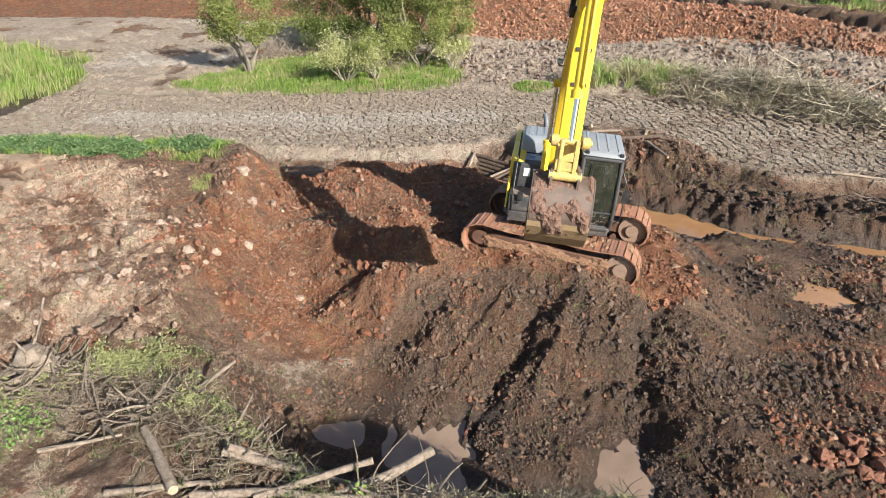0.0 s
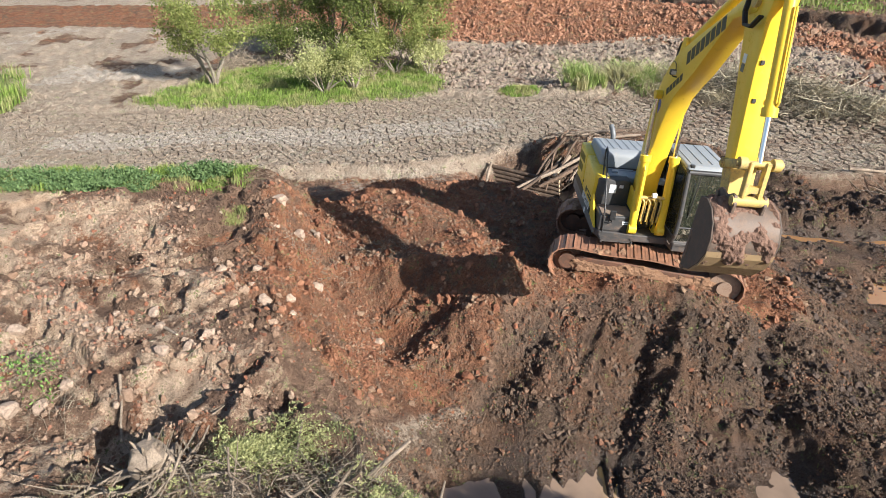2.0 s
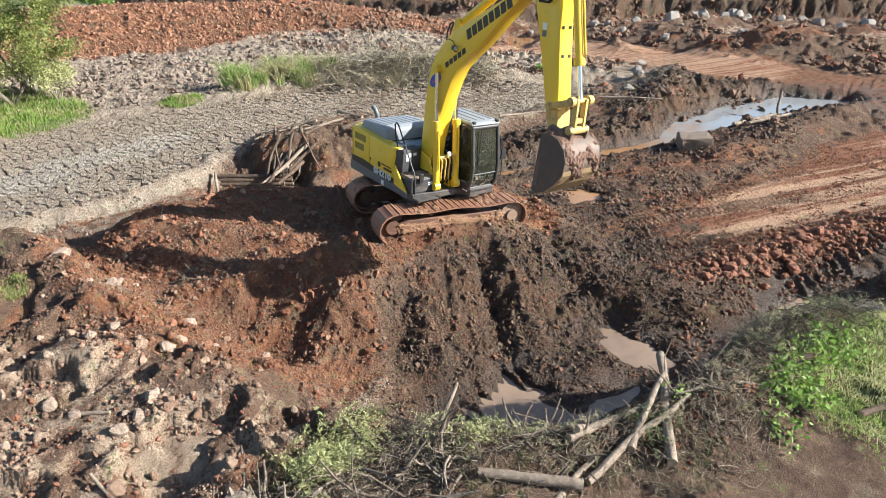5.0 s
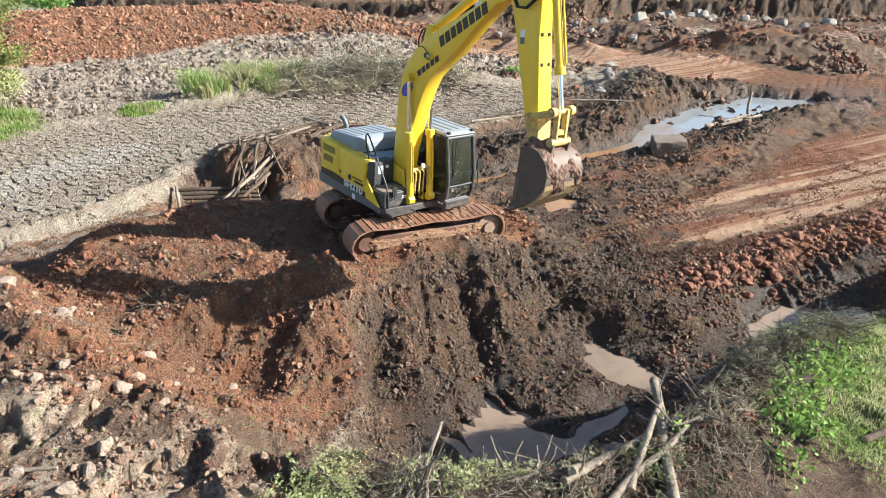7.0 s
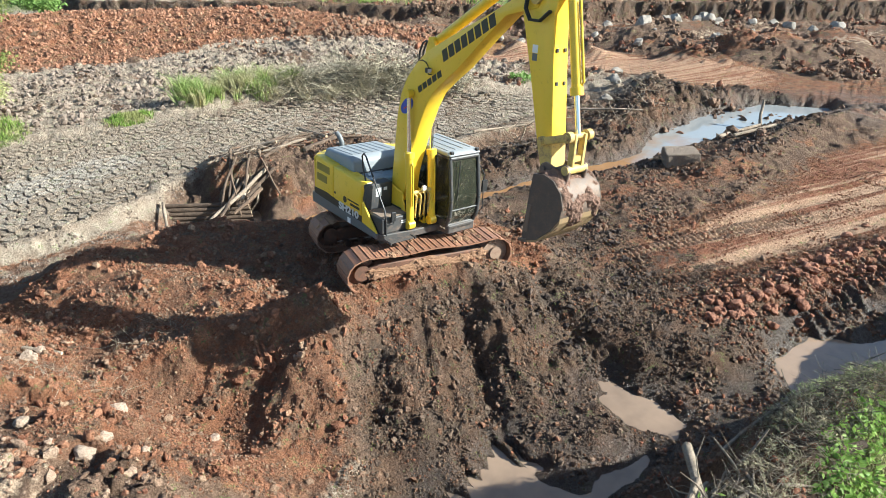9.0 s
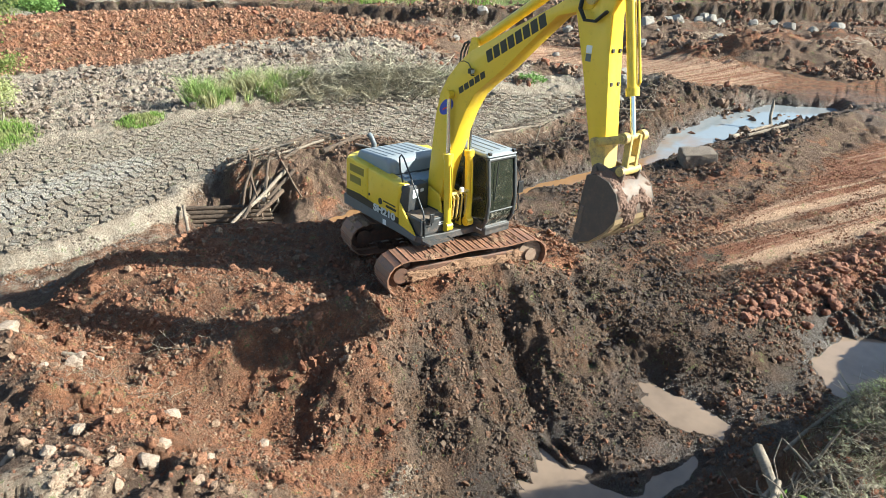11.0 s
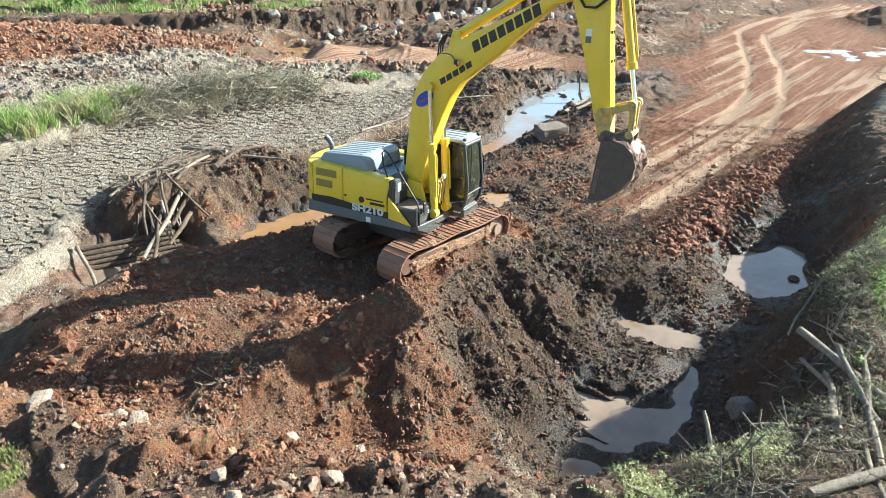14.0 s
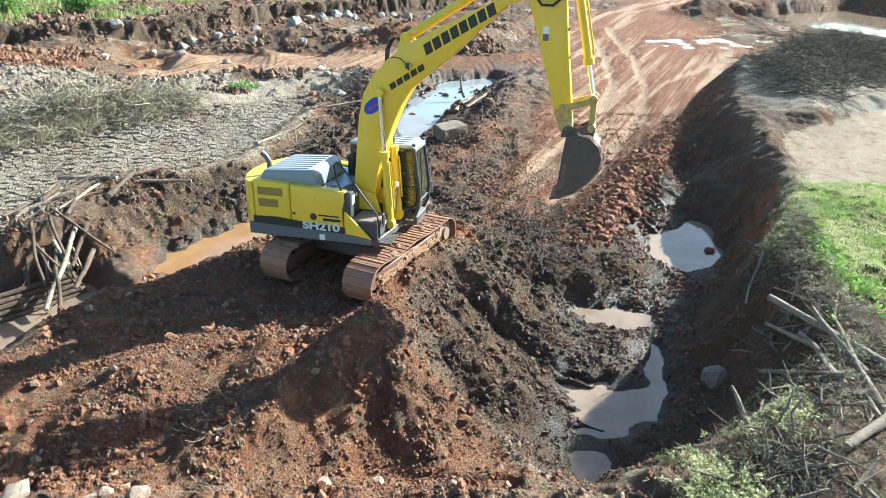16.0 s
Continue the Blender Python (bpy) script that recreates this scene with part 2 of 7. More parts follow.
def tube(path, radii, seg=8, bm=None, rough=0.0, rnd=random, caps=True):
    """A tube along a path, with a radius for each point."""
    bm = bm or bmesh.new()
    path = [Vector(p) for p in path]
    rings, last = [], None
    for i, p in enumerate(path):
        d = (path[min(i + 1, len(path) - 1)] - path[max(i - 1, 0)]).normalized()
        if last is None:
            last = d.orthogonal().normalized()
        last = (last - d * last.dot(d)).normalized()
        side = d.cross(last)
        r = radii[i] if isinstance(radii, (list, tuple)) else radii
        ring = []
        for k in range(seg):
            a, q = 2 * math.pi * k / seg, r * (1 + rough * rnd.uniform(-1, 1))
            ring.append(bm.verts.new(p + (last * math.cos(a) + side * math.sin(a)) * q))
        rings.append(ring)
    for a, b in zip(rings, rings[1:]):
        for k in range(seg):
            bm.faces.new((a[k], a[(k + 1) % seg], b[(k + 1) % seg], b[k]))
    if caps:
        bm.faces.new(rings[0][::-1]), bm.faces.new(rings[-1])
    return bm


def shade(ob, angle=35):
    """Smooth faces with sharp edges past an angle."""
    me = ob.data
    me.polygons.foreach_set("use_smooth", [True] * len(me.polygons))
    me.set_sharp_from_angle(angle=radians(angle))
    return ob


def thing(name, label, category, group="", kind="", m=None):
    """An Empty at a thing's base, to hold its parts."""
    ob = new(name)
    if m is not None:
        ob.matrix_world = m
    return tagged(ob, label, category, group, kind)


def rapid_mesh(name, co, tri, material, smooth=False):
    """A mesh from arrays of corners and triangles."""
    me = bpy.data.meshes.new(name)
    me.vertices.add(len(co))
    me.vertices.foreach_set("co", np.asarray(co, np.float32).ravel())
    n = len(tri)
    me.loops.add(n * 3)
    me.loops.foreach_set("vertex_index", np.asarray(tri, np.int32).ravel())
    me.polygons.add(n)
    me.polygons.foreach_set("loop_start", np.arange(0, n * 3, 3, dtype=np.int32))
    me.polygons.foreach_set("use_smooth", np.full(n, smooth))
    me.update(calc_edges=True)
    me.materials.append(material)
    return me


# ---- noise for the land ----
RNG = np.random.RandomState(7)
HASH = RNG.permutation(4096).astype(np.int64)
ANGLE = RNG.uniform(0, 2 * np.pi, 4096)
COS, SIN = np.cos(ANGLE), np.sin(ANGLE)
JIT = RNG.uniform(0, 1, (4096, 2))


def hashed(ix, iy, seed):
    return HASH[(HASH[(ix + seed * 131) & 4095] + iy * 7 + seed) & 4095]


def pnoise(x, y, seed=0):
    """Gradient noise, about -0.7 to 0.7."""
    ix, iy = np.floor(x).astype(np.int64), np.floor(y).astype(np.int64)
    fx, fy = x - ix, y - iy
    u, v = fx * fx * fx * (fx * (fx * 6 - 15) + 10), fy * fy * fy * (fy * (fy * 6 - 15) + 10)

    def g(dx, dy):
        a = hashed(ix + dx, iy + dy, seed)
        return COS[a] * (fx - dx) + SIN[a] * (fy - dy)

    top, low = g(0, 0) * (1 - u) + g(1, 0) * u, g(0, 1) * (1 - u) + g(1, 1) * u
    return top * (1 - v) + low * v


def fbm(x, y, octaves=4, seed=0, gain=0.5):
    total, amp = 0, 1.0
    for i in range(octaves):
        total = total + amp * pnoise(x * 2**i, y * 2**i, seed + i)
        amp *= gain
    return total


def cellular(x, y, seed=0):
    """Nearest and second nearest distance to scattered points, and the nearest one's number from 0 to 1."""
    ix, iy = np.floor(x).astype(np.int64), np.floor(y).astype(np.int64)
    f1, f2 = np.full(x.shape, 9.0), np.full(x.shape, 9.0)
    who = np.zeros(x.shape)
    for dx in (-1, 0, 1):
        for dy in (-1, 0, 1):
            h = hashed(ix + dx, iy + dy, seed)
            d = np.hypot(ix + dx + JIT[h, 0] - x, iy + dy + JIT[h, 1] - y)
            near = d < f1
            f2 = np.where(near, f1, np.minimum(f2, d))
            who = np.where(near, h / 4096.0, who)
            f1 = np.where(near, d, f1)
    return f1, f2, who


def smooth(v, lo, hi):
    s = np.clip((v - lo) / (hi - lo), 0, 1)
    return s * s * (3 - 2 * s)


def outside(poly, x, y):
    """Metres to a polygon's rim, negative inside."""
    d, inside = np.full(x.shape, 1e9), np.zeros(x.shape, bool)
    for (ax, ay), (bx, by) in zip(poly, poly[1:] + poly[:1]):
        ex, ey = bx - ax, by - ay
        s = np.clip(((x - ax) * ex + (y - ay) * ey) / (ex * ex + ey * ey), 0, 1)
        d = np.minimum(d, (x - ax - s * ex) ** 2 + (y - ay - s * ey) ** 2)
        inside ^= ((ay > y) != (by > y)) & (x < (bx - ax) * (y - ay) / (by - ay + 1e-12) + ax)
    return np.where(inside, -1, 1) * np.sqrt(d)


def along(line, x, y):
    """Metres to a line of (x, y, height) points, and the height beside it."""
    d, h = np.full(x.shape, 1e9), np.zeros(x.shape)
    for (ax, ay, ah), (bx, by, bh) in zip(line, line[1:]):
        ex, ey = bx - ax, by - ay
        s = np.clip(((x - ax) * ex + (y - ay) * ey) / (ex * ex + ey * ey), 0, 1)
        q = (x - ax - s * ex) ** 2 + (y - ay - s * ey) ** 2
        h = np.where(q < d, ah + s * (bh - ah), h)
        d = np.minimum(d, q)
    return np.sqrt(d), h


# ---- the land ----
BASINS = [[(0.2, 10.6), (0.5, 10.2), (0.5, 9.8), (0.4, 9.35), (0.75, 8.85), (1.5, 8.7), (2.45, 8.5), (2.4, 8.1), (1.4, 8.3), (0.3, 8.4), (-0.6, 8.75), (-1.1, 9.6), (-0.8, 10.2), (-0.3, 10.6)],
          [(3.85, 10.5), (4.25, 9.0), (3.75, 8.15), (3.1, 8.1), (2.85, 9.1), (3.05, 10.0)],
          [(6.4, 6.5), (7.0, 7.4), (9.2, 7.05), (9.55, 6.0), (10.2, 5.5), (10.3, 4.4), (9.5, 4.35), (8.8, 5.0), (7.8, 4.75), (7.0, 5.6)]]
FLAT = [(-60, 40), (-23, 36.2), (-12, 35.5), (0, 37), (7, 35.6), (12, 34), (16.5, 30.5), (20.5, 27.5), (25.5, 23.5), (26, 21.2), (21.6, 22.0), (18, 22.3),
        (12.8, 22.9), (10.2, 25.4), (8.6, 27.6), (5, 28.0), (2.2, 27.6), (1.4, 26.7), (-2, 25.9), (-5.3, 26.2), (-9.1, 26.2), (-13.5, 27.4), (-19, 27.0), (-60, 26)]
LOW_FLAT = [(-9.4, 25.9), (-5.3, 26.0), (-2, 25.7), (1.3, 26.4), (1.9, 25.6), (0.2, 23.8), (-1.6, 24.0), (-3.4, 24.6), (-6, 24.3), (-8.5, 24.9)]
CULVERT = [(-0.2, 23.6), (0.8, 25.9), (2.6, 26.4), (4.6, 25.2), (3.2, 23.4), (1.2, 22.9)]
DEBRIS = [(3.5, 26.4), (4.2, 27.8), (8.6, 27.5), (10.0, 25.2), (8.8, 24.0), (6.6, 24.6), (4.9, 25.3)]
CHANNEL = [(5.2, 23.1), (6.3, 23.3), (8.7, 21.9), (10.1, 20.5), (11.9, 19.7), (16.1, 18.7), (18.6, 17.8), (20.7, 17.5), (23.1, 18.4), (29.3, 17.9), (33.7, 16.2),
           (35.4, 13.0), (33.5, 12.2), (28.2, 14.0), (25, 15.3), (22, 15.9), (16.8, 17.0), (14, 17.9), (12, 18.75), (10.3, 19.25), (8.6, 19.95), (7.3, 20.9), (6.2, 21.7), (5.0, 22.5)]
SUMP = [(9.6, 15.2), (9.9, 15.9), (10.5, 16.3), (11.2, 15.9), (11.5, 15.1), (10.9, 14.8), (10.1, 14.8)]
PLATFORM = [(-3.4, 21.6), (-2.4, 22.6), (0.2, 22.0), (1.8, 20.3), (3.9, 19.0), (5.8, 17.2), (6.1, 14.8), (5.2, 13.5), (3.6, 13.7), (1.0, 14.7), (-0.9, 15.4), (-2.6, 17.0), (-3.8, 19.4)]
TRENCH = [(-2.2, 10.6), (-1.6, 9.3), (-0.4, 8.5), (1.7, 7.9), (4.0, 7.2), (6.2, 5.6), (9.2, 3.7), (10.8, 4.1), (10.8, 6.2), (9.6, 7.2), (7.2, 7.7), (5.2, 8.6), (4.4, 10.2),
          (3.0, 10.9), (1.4, 10.9), (0.1, 11.0), (-1.3, 11.3)]
NEAR_BANK = [(-5.0, 10.4), (-4.3, 9.0), (-3.1, 7.35), (-1.6, 6.4), (0.4, 6.05), (1.6, 6.15), (2.8, 5.75), (4.0, 5.05), (7.2, 3.5), (9.6, 2.9), (12.1, 2.5), (14.6, 1.9), (17, 2.2), (20, 1.2), (24, -0.2), (28.5, -2.0), (31, -8), (30, -22), (40, -60), (-80, -60), (-80, 10), (-12, 10)]
WEST_BANK = [(-80, 22.5), (-14, 22.4), (-9.4, 22.2), (-7.2, 21.4), (-6.4, 19.4), (-6.3, 15.5), (-5.9, 12.4), (-5.0, 10.4), (-6, 8), (-80, 8)]
ROAD = [(6.4, 11.9), (7.4, 12.7), (9, 13.4), (12, 12.3), (18, 11.2), (24.6, 10.2), (31, 8.5), (36, 10), (33.5, 19), (31.5, 30), (29.8, 38), (40, 38), (40, 28), (40.5, 14), (44, 8), (53, 7),
        (70, 2), (92, -11), (92, -18), (66, -8), (50, -9), (47, -20), (37, -5.5), (25.2, 1.8), (18.4, 5.8), (12.2, 8.2), (8.2, 10.4)]
FAR_BANK = [(20, 75), (31, 58), (34.5, 51.5), (37.5, 46.5), (43, 40.5), (55, 35), (60, 28), (66, 22), (76, 14), (100, 2), (400, -80), (400, 400), (20, 400)]
EAST_BANK = [(70, -11), (84, -24), (96, -34), (400, -120), (400, -400), (60, -60), (58, -40), (64, -28)]
PLATEAU = [(7.9, 2.9), (10.2, 2.1), (12.2, 1.9), (14.3, 1.1), (15.4, -1.2), (18.1, -4.7), (22, -11), (20, -20), (5, -20), (7.0, -1.5), (8.2, 1.5)]
LAKE = [(55, -25), (60, -21), (64.5, -18.5), (73, -21), (80, -32), (60, -36)]
TRACK = [(6.5, 13.8, 0), (8.7, 12.9, 0), (10.4, 11.65, 0), (13.2, 10.2, 0), (18.7, 7.8, 0), (23.7, 5.8, 0), (31.3, 4.1, 0), (40.5, 3.2, 0), (51.3, 3.0, 0), (60, 2.6, 0), (72, -1.9, 0), (87, -12.3, 0)]
SIDE_TRACK = [(9.6, 11.1, 0), (16.2, 7.8, 0), (23.8, 4.5, 0), (31.6, 0.5, 0), (37.7, -4, 0), (43.5, -10.6, 0)]
FAR_WATER = [(33.5, 36.5), (34, 39.5), (37.5, 41.5), (38.5, 39.8), (35.8, 37)]

Grid = {}


def steps(*spans):
    """Grid lines: pairs of (end, spacing) after a first line."""
    at, out = spans[0], [spans[0]]
    for end, gap in spans[1:]:
        n = max(1, int(round((end - at) / gap)))
        out += [at + (end - at) * (i + 1) / n for i in range(n)]
        at = end
    return np.array(out)


def land():
    gx = steps(-3000.0, (-200, 400), (-60, 12), (-30, 1.2), (-20, 0.16), (-11.5, 0.085), (16, 0.062), (30, 0.12), (45, 0.22), (75, 0.45), (110, 1.2), (300, 15), (3000, 450))
    gy = steps(-3000.0, (-200, 400), (-60, 12), (-25, 1.5), (-6, 0.26), (0, 0.15), (6, 0.09), (35, 0.062), (38, 0.11), (48, 0.18), (62, 0.3), (80, 0.6), (120, 2.0), (300, 15), (3000, 450))
    X, Y = np.meshgrid(gx, gy)
    X, Y = X.ravel(), Y.ravel()
    wx = X + 0.30 * fbm(X / 1.4, Y / 1.4, 3, 11) + 0.8 * pnoise(X / 6, Y / 6, 12)
    wy = Y + 0.30 * fbm(X / 1.4, Y / 1.4, 3, 21) + 0.8 * pnoise(X / 6, Y / 6, 22)
    lx = X + 0.22 * fbm(X / 0.9, Y / 0.9, 3, 31)
    ly = Y + 0.22 * fbm(X / 0.9, Y / 0.9, 3, 32)
    far = smooth(np.hypot(X, Y - 20), 20, 60)
    soft = fbm(X / 9, Y / 9, 3, 1)
    Z = -1.12 + 0.10 * soft

    def level(poly, height, out, inn=0.0, px=lx, py=ly):
        nonlocal Z
        d = outside(poly, px, py)
        m = smooth(-d, -out, inn)
        Z = Z * (1 - m) + height * m
        return m, d

    def ridge(line, width, px=lx, py=ly, power=1.4):
        nonlocal Z
        d, h = along(line, px, py)
        Z = Z + h * np.exp(-((d / width) ** 2) ** (power / 2))

    # the wide north: dry pond, its bank of grass, red spoil
    north = smooth(wy + 0.35 * wx, 27.5, 30.5)
    Z = Z * (1 - north) + (-0.42 + 0.12 * soft) * north
    yard = outside(ROAD, wx, wy)
    Z = np.where(north > 0, Z * smooth(yard, 0, 5) + (-1.15) * (1 - smooth(yard, 0, 5)), Z)
    flat_m, flat_d = level(FLAT, -0.58, 0.55, 0.12)
    level(FAR_BANK, 1.1 + 0.5 * soft, 1.3, 0.3, lx + 0.9 * fbm(X / 1.3, Y / 1.3, 3, 58), ly + 0.9 * fbm(X / 1.3, Y / 1.3, 3, 59))
    level(EAST_BANK, 0.5 + 0.4 * soft, 6.0, 0.6, X, Y)
    level(FAR_WATER, -1.6, 1.2, 0.3, wx, wy)
    level([(47, -2), (52, 0), (54, -5), (57.5, -12), (52, -17), (53, -22), (48, -17), (50, -11), (46, -9)], -1.40 + 0.22 * fbm(X / 2.2, Y / 2.2, 3, 57), 1.0, 0.2, wx, wy)
    level(LAKE, -2.2, 2.0, 0.5, wx, wy)
    ridge([(-9, 68, 0.9), (0, 63, 2.2), (8, 60, 2.6), (17, 57, 2.4), (24, 52, 2.3), (28, 47, 1.6), (30, 43, 0.7)], 5.0, wx, wy, 1.7)
    ridge([(-60, 74, 1.2), (-25, 72, 0.9), (-9, 68, 0.9)], 4.0, wx, wy)
    ridge([(8, 36.4, 0.4), (12, 35, 0.75), (16, 31.8, 0.9), (18.6, 29.4, 0.7), (21, 27.5, 0.5)], 1.3)
    ridge([(18, 33.5, 0.5), (25, 30, 0.7), (29, 25, 0.5)], 2.0, wx, wy)
    ridge([(22, 20.2, 0.35), (24.5, 19.6, 0.75), (27.5, 20.6, 0.5), (30, 22, 0.4)], 1.1)
    ridge([(18.6, 13.6, 0.3), (22, 12.9, 0.65), (26, 12.2, 0.7), (31, 11.2, 0.4)], 1.1)
    ridge([(33, 24, 0.3), (37, 22, 0.5), (44, 18, 0.9), (49, 15, 0.5)], 2.0, wx, wy)
    ridge([(45, 30, 0.8), (50, 28, 1.0), (54, 24, 0.5)], 2.4, wx, wy)
    ridge([(34, 43.5, 0.5), (36, 46, 0.9), (39, 43, 0.4)], 1.8, wx, wy)
    for hx, hy, hh, hr in ((41, 24, 1.0, 1.7), (44, 21.5, 1.3, 2.0), (47.5, 20, 0.9, 1.8), (38, 30, 0.7, 1.5), (52, 17, 0.9, 2.2), (36, 36, 0.7, 1.6)):
        Z = Z + hh * np.exp(-np.hypot(wx - hx, wy - hy) ** 2 / hr ** 2)
    # banks, platform and trench
    level(WEST_BANK, 0.95 + 0.12 * soft, 3.0, 0.2)
    plat, plat_d = level(PLATFORM, -0.03, 2.7, 0.0)
    level(LOW_FLAT, -1.08, 0.7, 0.2)
    comb = 0.22 * np.abs(np.sin(6.5 * (X + 0.6 * Y)))
    level([(4.6, 23.4), (9.5, 21.4), (8.4, 19.2), (5.8, 20.2), (4.0, 22.0)], -1.45, 0.8, 0.2)
    level(DEBRIS, -0.12, 0.9, 0.15, lx - comb, ly + comb)
    level(CULVERT, -1.95, 0.7, 0.4)
    chan, chan_d = level(CHANNEL, -1.98, 0.75, 0.45)
    level(SUMP, -1.55, 0.5, 0.35)
    trench, _ = level(TRENCH, -1.54, 1.35, 0.3)
    for basin in BASINS:
        level(basin, -1.84, 0.6, 0.42)
    bank, bank_d = level(NEAR_BANK, 0.92 + 0.10 * soft, 1.5 + 1.0 * smooth(X, 7, 11), 0.15)
    level(PLATEAU, 0.62, 0.5, 0.2)
    # spoil ridges, hollows, heaps
    ridge([(0.5, 15.5, 0.2), (1.0, 15.22, 0.38), (2.4, 14.52, 0.42), (4.1, 13.72, 0.32)], 0.33)
    ridge([(-0.5, 15.1, 0.62), (-2.2, 16.1, 0.5), (-3.2, 16.6, 0.42), (-4.4, 17.4, 0.3)], 0.55)
    ridge([(-0.55, 14.9, 0.45), (-1.7, 14.1, 0.55), (-2.9, 13.5, 0.45), (-4.4, 12.7, 0.3)], 0.7)
    ridge([(-3.3, 19.9, 0.3), (-2.4, 19.5, 0.55), (-1.4, 18.9, 0.2)], 0.75)
    ridge([(-2.1, 17.4, 0.22), (-1.2, 17.2, 0.3)], 0.5)
    ridge([(-5.9, 20.9, 0.35), (-4.5, 21.2, 0.35), (-3.0, 21.6, 0.3)], 0.6)
    ridge([(-7.4, 21.0, 0.12), (-6.6, 20.5, 0.2), (-6.2, 19.0, 0.2), (-6.3, 17.2, 0.12)], 0.6)
    ridge([(-12.4, 18.4, -0.35), (-10.6, 17.6, -0.55), (-8.3, 16.6, -0.5), (-7.3, 17.2, -0.45)], 0.75)
    ridge([(-13.4, 16.6, -0.5), (-11.9, 16.2, -0.45), (-9.8, 15.8, -0.25)], 0.6)
    ridge([(-10.8, 11.9, -0.3), (-8.9, 10.6, -0.55), (-7.6, 10.0, -0.45)], 0.75)
    ridge([(-7.6, 14.4, 0.2), (-6.6, 13.2, 0.3), (-6.2, 11.8, 0.1)], 0.7)
    ridge([(-5.3, 12.6, 0.25), (-4.7, 12.3, 0.2)], 0.5)
    ridge([(-4.6, 10.9, -0.6), (-3.2, 10.6, -0.75), (-2.2, 10.5, -0.4)], 0.8)
    ridge([(2.5, 13.6, -0.2), (1.8, 12.4, -0.34), (0.7, 10.8, -0.15)], 0.30)
    ridge([(3.1, 13.2, 0.25), (2.5, 12.2, 0.25), (1.7, 10.8, 0.15)], 0.35)
    ridge([(5.4, 13.4, -0.22), (4.6, 12.4, -0.24), (4.2, 11.2, -0.12)], 0.32)
    ridge([(6.4, 12.6, 0.15), (5.3, 11.6, 0.2), (4.9, 9.6, 0.26), (6.0, 8.4, 0.24), (7.4, 8.2, 0.14)], 0.5)
    ridge([(-0.3, 13.6, -0.1), (-1.2, 12.4, -0.12), (-2.0, 11.5, -0.1)], 0.35)
    ridge([(0.6, 13.6, 0.2), (-0.2, 12.6, 0.25), (-1.0, 11.3, 0.1)], 0.4)
    ridge([(2.6, 9.6, 0.16), (1.9, 9.4, 0.2), (1.5, 9.9, 0.14)], 0.5)
    ridge([(7.0, 9.6, 0.15), (9.5, 8.6, 0.3), (12.5, 7.4, 0.4), (16, 5.6, 0.45), (20, 3.6, 0.3)], 0.75)
    ridge([(16.9, -0.5, 0.5), (19.5, -1.6, 1.1), (23, -3.0, 1.5), (26, -4.6, 1.5), (27.5, -8, 1.3), (27, -14, 1.0)], 2.2, wx, wy)
    ridge([(4.8, 26.2, 0.3), (6.2, 26.0, 0.3), (8.0, 25.6, 0.15)], 0.7)
    ridge([(0.9, 5.5, 0.3), (-0.5, 5.9, 0.35), (-2.4, 6.5, 0.2), (-4.2, 7.6, 0.3)], 0.7)
    ridge([(1.4, 5.6, 0.2), (2.3, 5.4, 0.5), (3.2, 5.0, 0.4), (4.0, 4.6, 0.15)], 0.55)
    # ruts that a track has pressed round the small puddle
    for i in range(6):
        u = 0.21 * i
        ridge([(4.75 + u, 11.4, 0.02), (4.65 + u, 10.2, 0.08), (4.75 + u, 9.2, 0.10), (5.25 + 0.8 * u, 8.15 + 0.3 * u, 0.10), (5.95 + 0.5 * u, 7.4 + 0.7 * u, 0.08), (7.0 + 0.3 * u, 7.0 + 0.9 * u, 0.02)], 0.085)
    # wet mud squeezed into fingers below the red stones
    for i in range(13):
        u = i / 12
        fx, fy = 9.6 + 4.6 * u, 7.55 - 1.35 * u
        ridge([(fx, fy, 0.16), (fx - 0.25, fy - 0.45, 0.2), (fx - 0.45, fy - 0.95, 0.05)], 0.12)
    # bucket-tooth scrapes that run down into the pool
    for i in range(7):
        bx = -1.15 + i * 0.30
        cut = 10.75 + 0.3 * math.sin(4.0 * i)
        ridge([(bx + 0.1, cut + 0.25, -0.02), (bx + 0.05, cut - 0.1, -0.2), (bx, 9.9, -0.26)], 0.085, lx, ly)
        ridge([(bx + 0.2, cut, 0.03), (bx + 0.15, 10.1, 0.1)], 0.08, lx, ly)
    # scrapes that fan down the dug slope
    fan, reach = np.arctan2(X - 4.6, 17.5 - Y), np.hypot(X - 4.6, Y - 17.5)
    slope = smooth(plat_d, 0.15, 0.9) * smooth(plat_d, 4.2, 2.6) * smooth(X, -3.6, -2.4) * smooth(X, 7.5, 5.5) * (Y < 14.5)
    Z = Z + slope * (0.11 * pnoise(fan * 11, reach / 4, 55) + 0.07 * pnoise(fan * 30, reach / 2.5, 56))
    f1, f2, who = cellular(lx / 0.24, ly / 0.24, 5)
    Z = Z + slope * 0.20 * np.maximum(0, 0.5 - f1) * (who > 0.3)
    # ruts of the haul road
    road = smooth(-yard, -0.6, 0.8)
    road_m = road * (Z < -0.6)
    dirx, diry = 0.93, -0.36
    v = -X * diry + Y * dirx + 0.35 * pnoise(X / 9, Y / 9, 51)
    s = X * dirx + Y * diry
    rut = 0.07 * pnoise(v / 0.6, s / 30, 52) + 0.05 * pnoise(v / 0.22, s / 14, 53)
    t1, t2 = along(TRACK, X, Y)[0], along(SIDE_TRACK, X, Y)[0]
    pair = np.maximum(np.exp(-((t1 - 1.05) / 0.34) ** 2), 0.8 * np.exp(-((t2 - 1.05) / 0.3) ** 2))
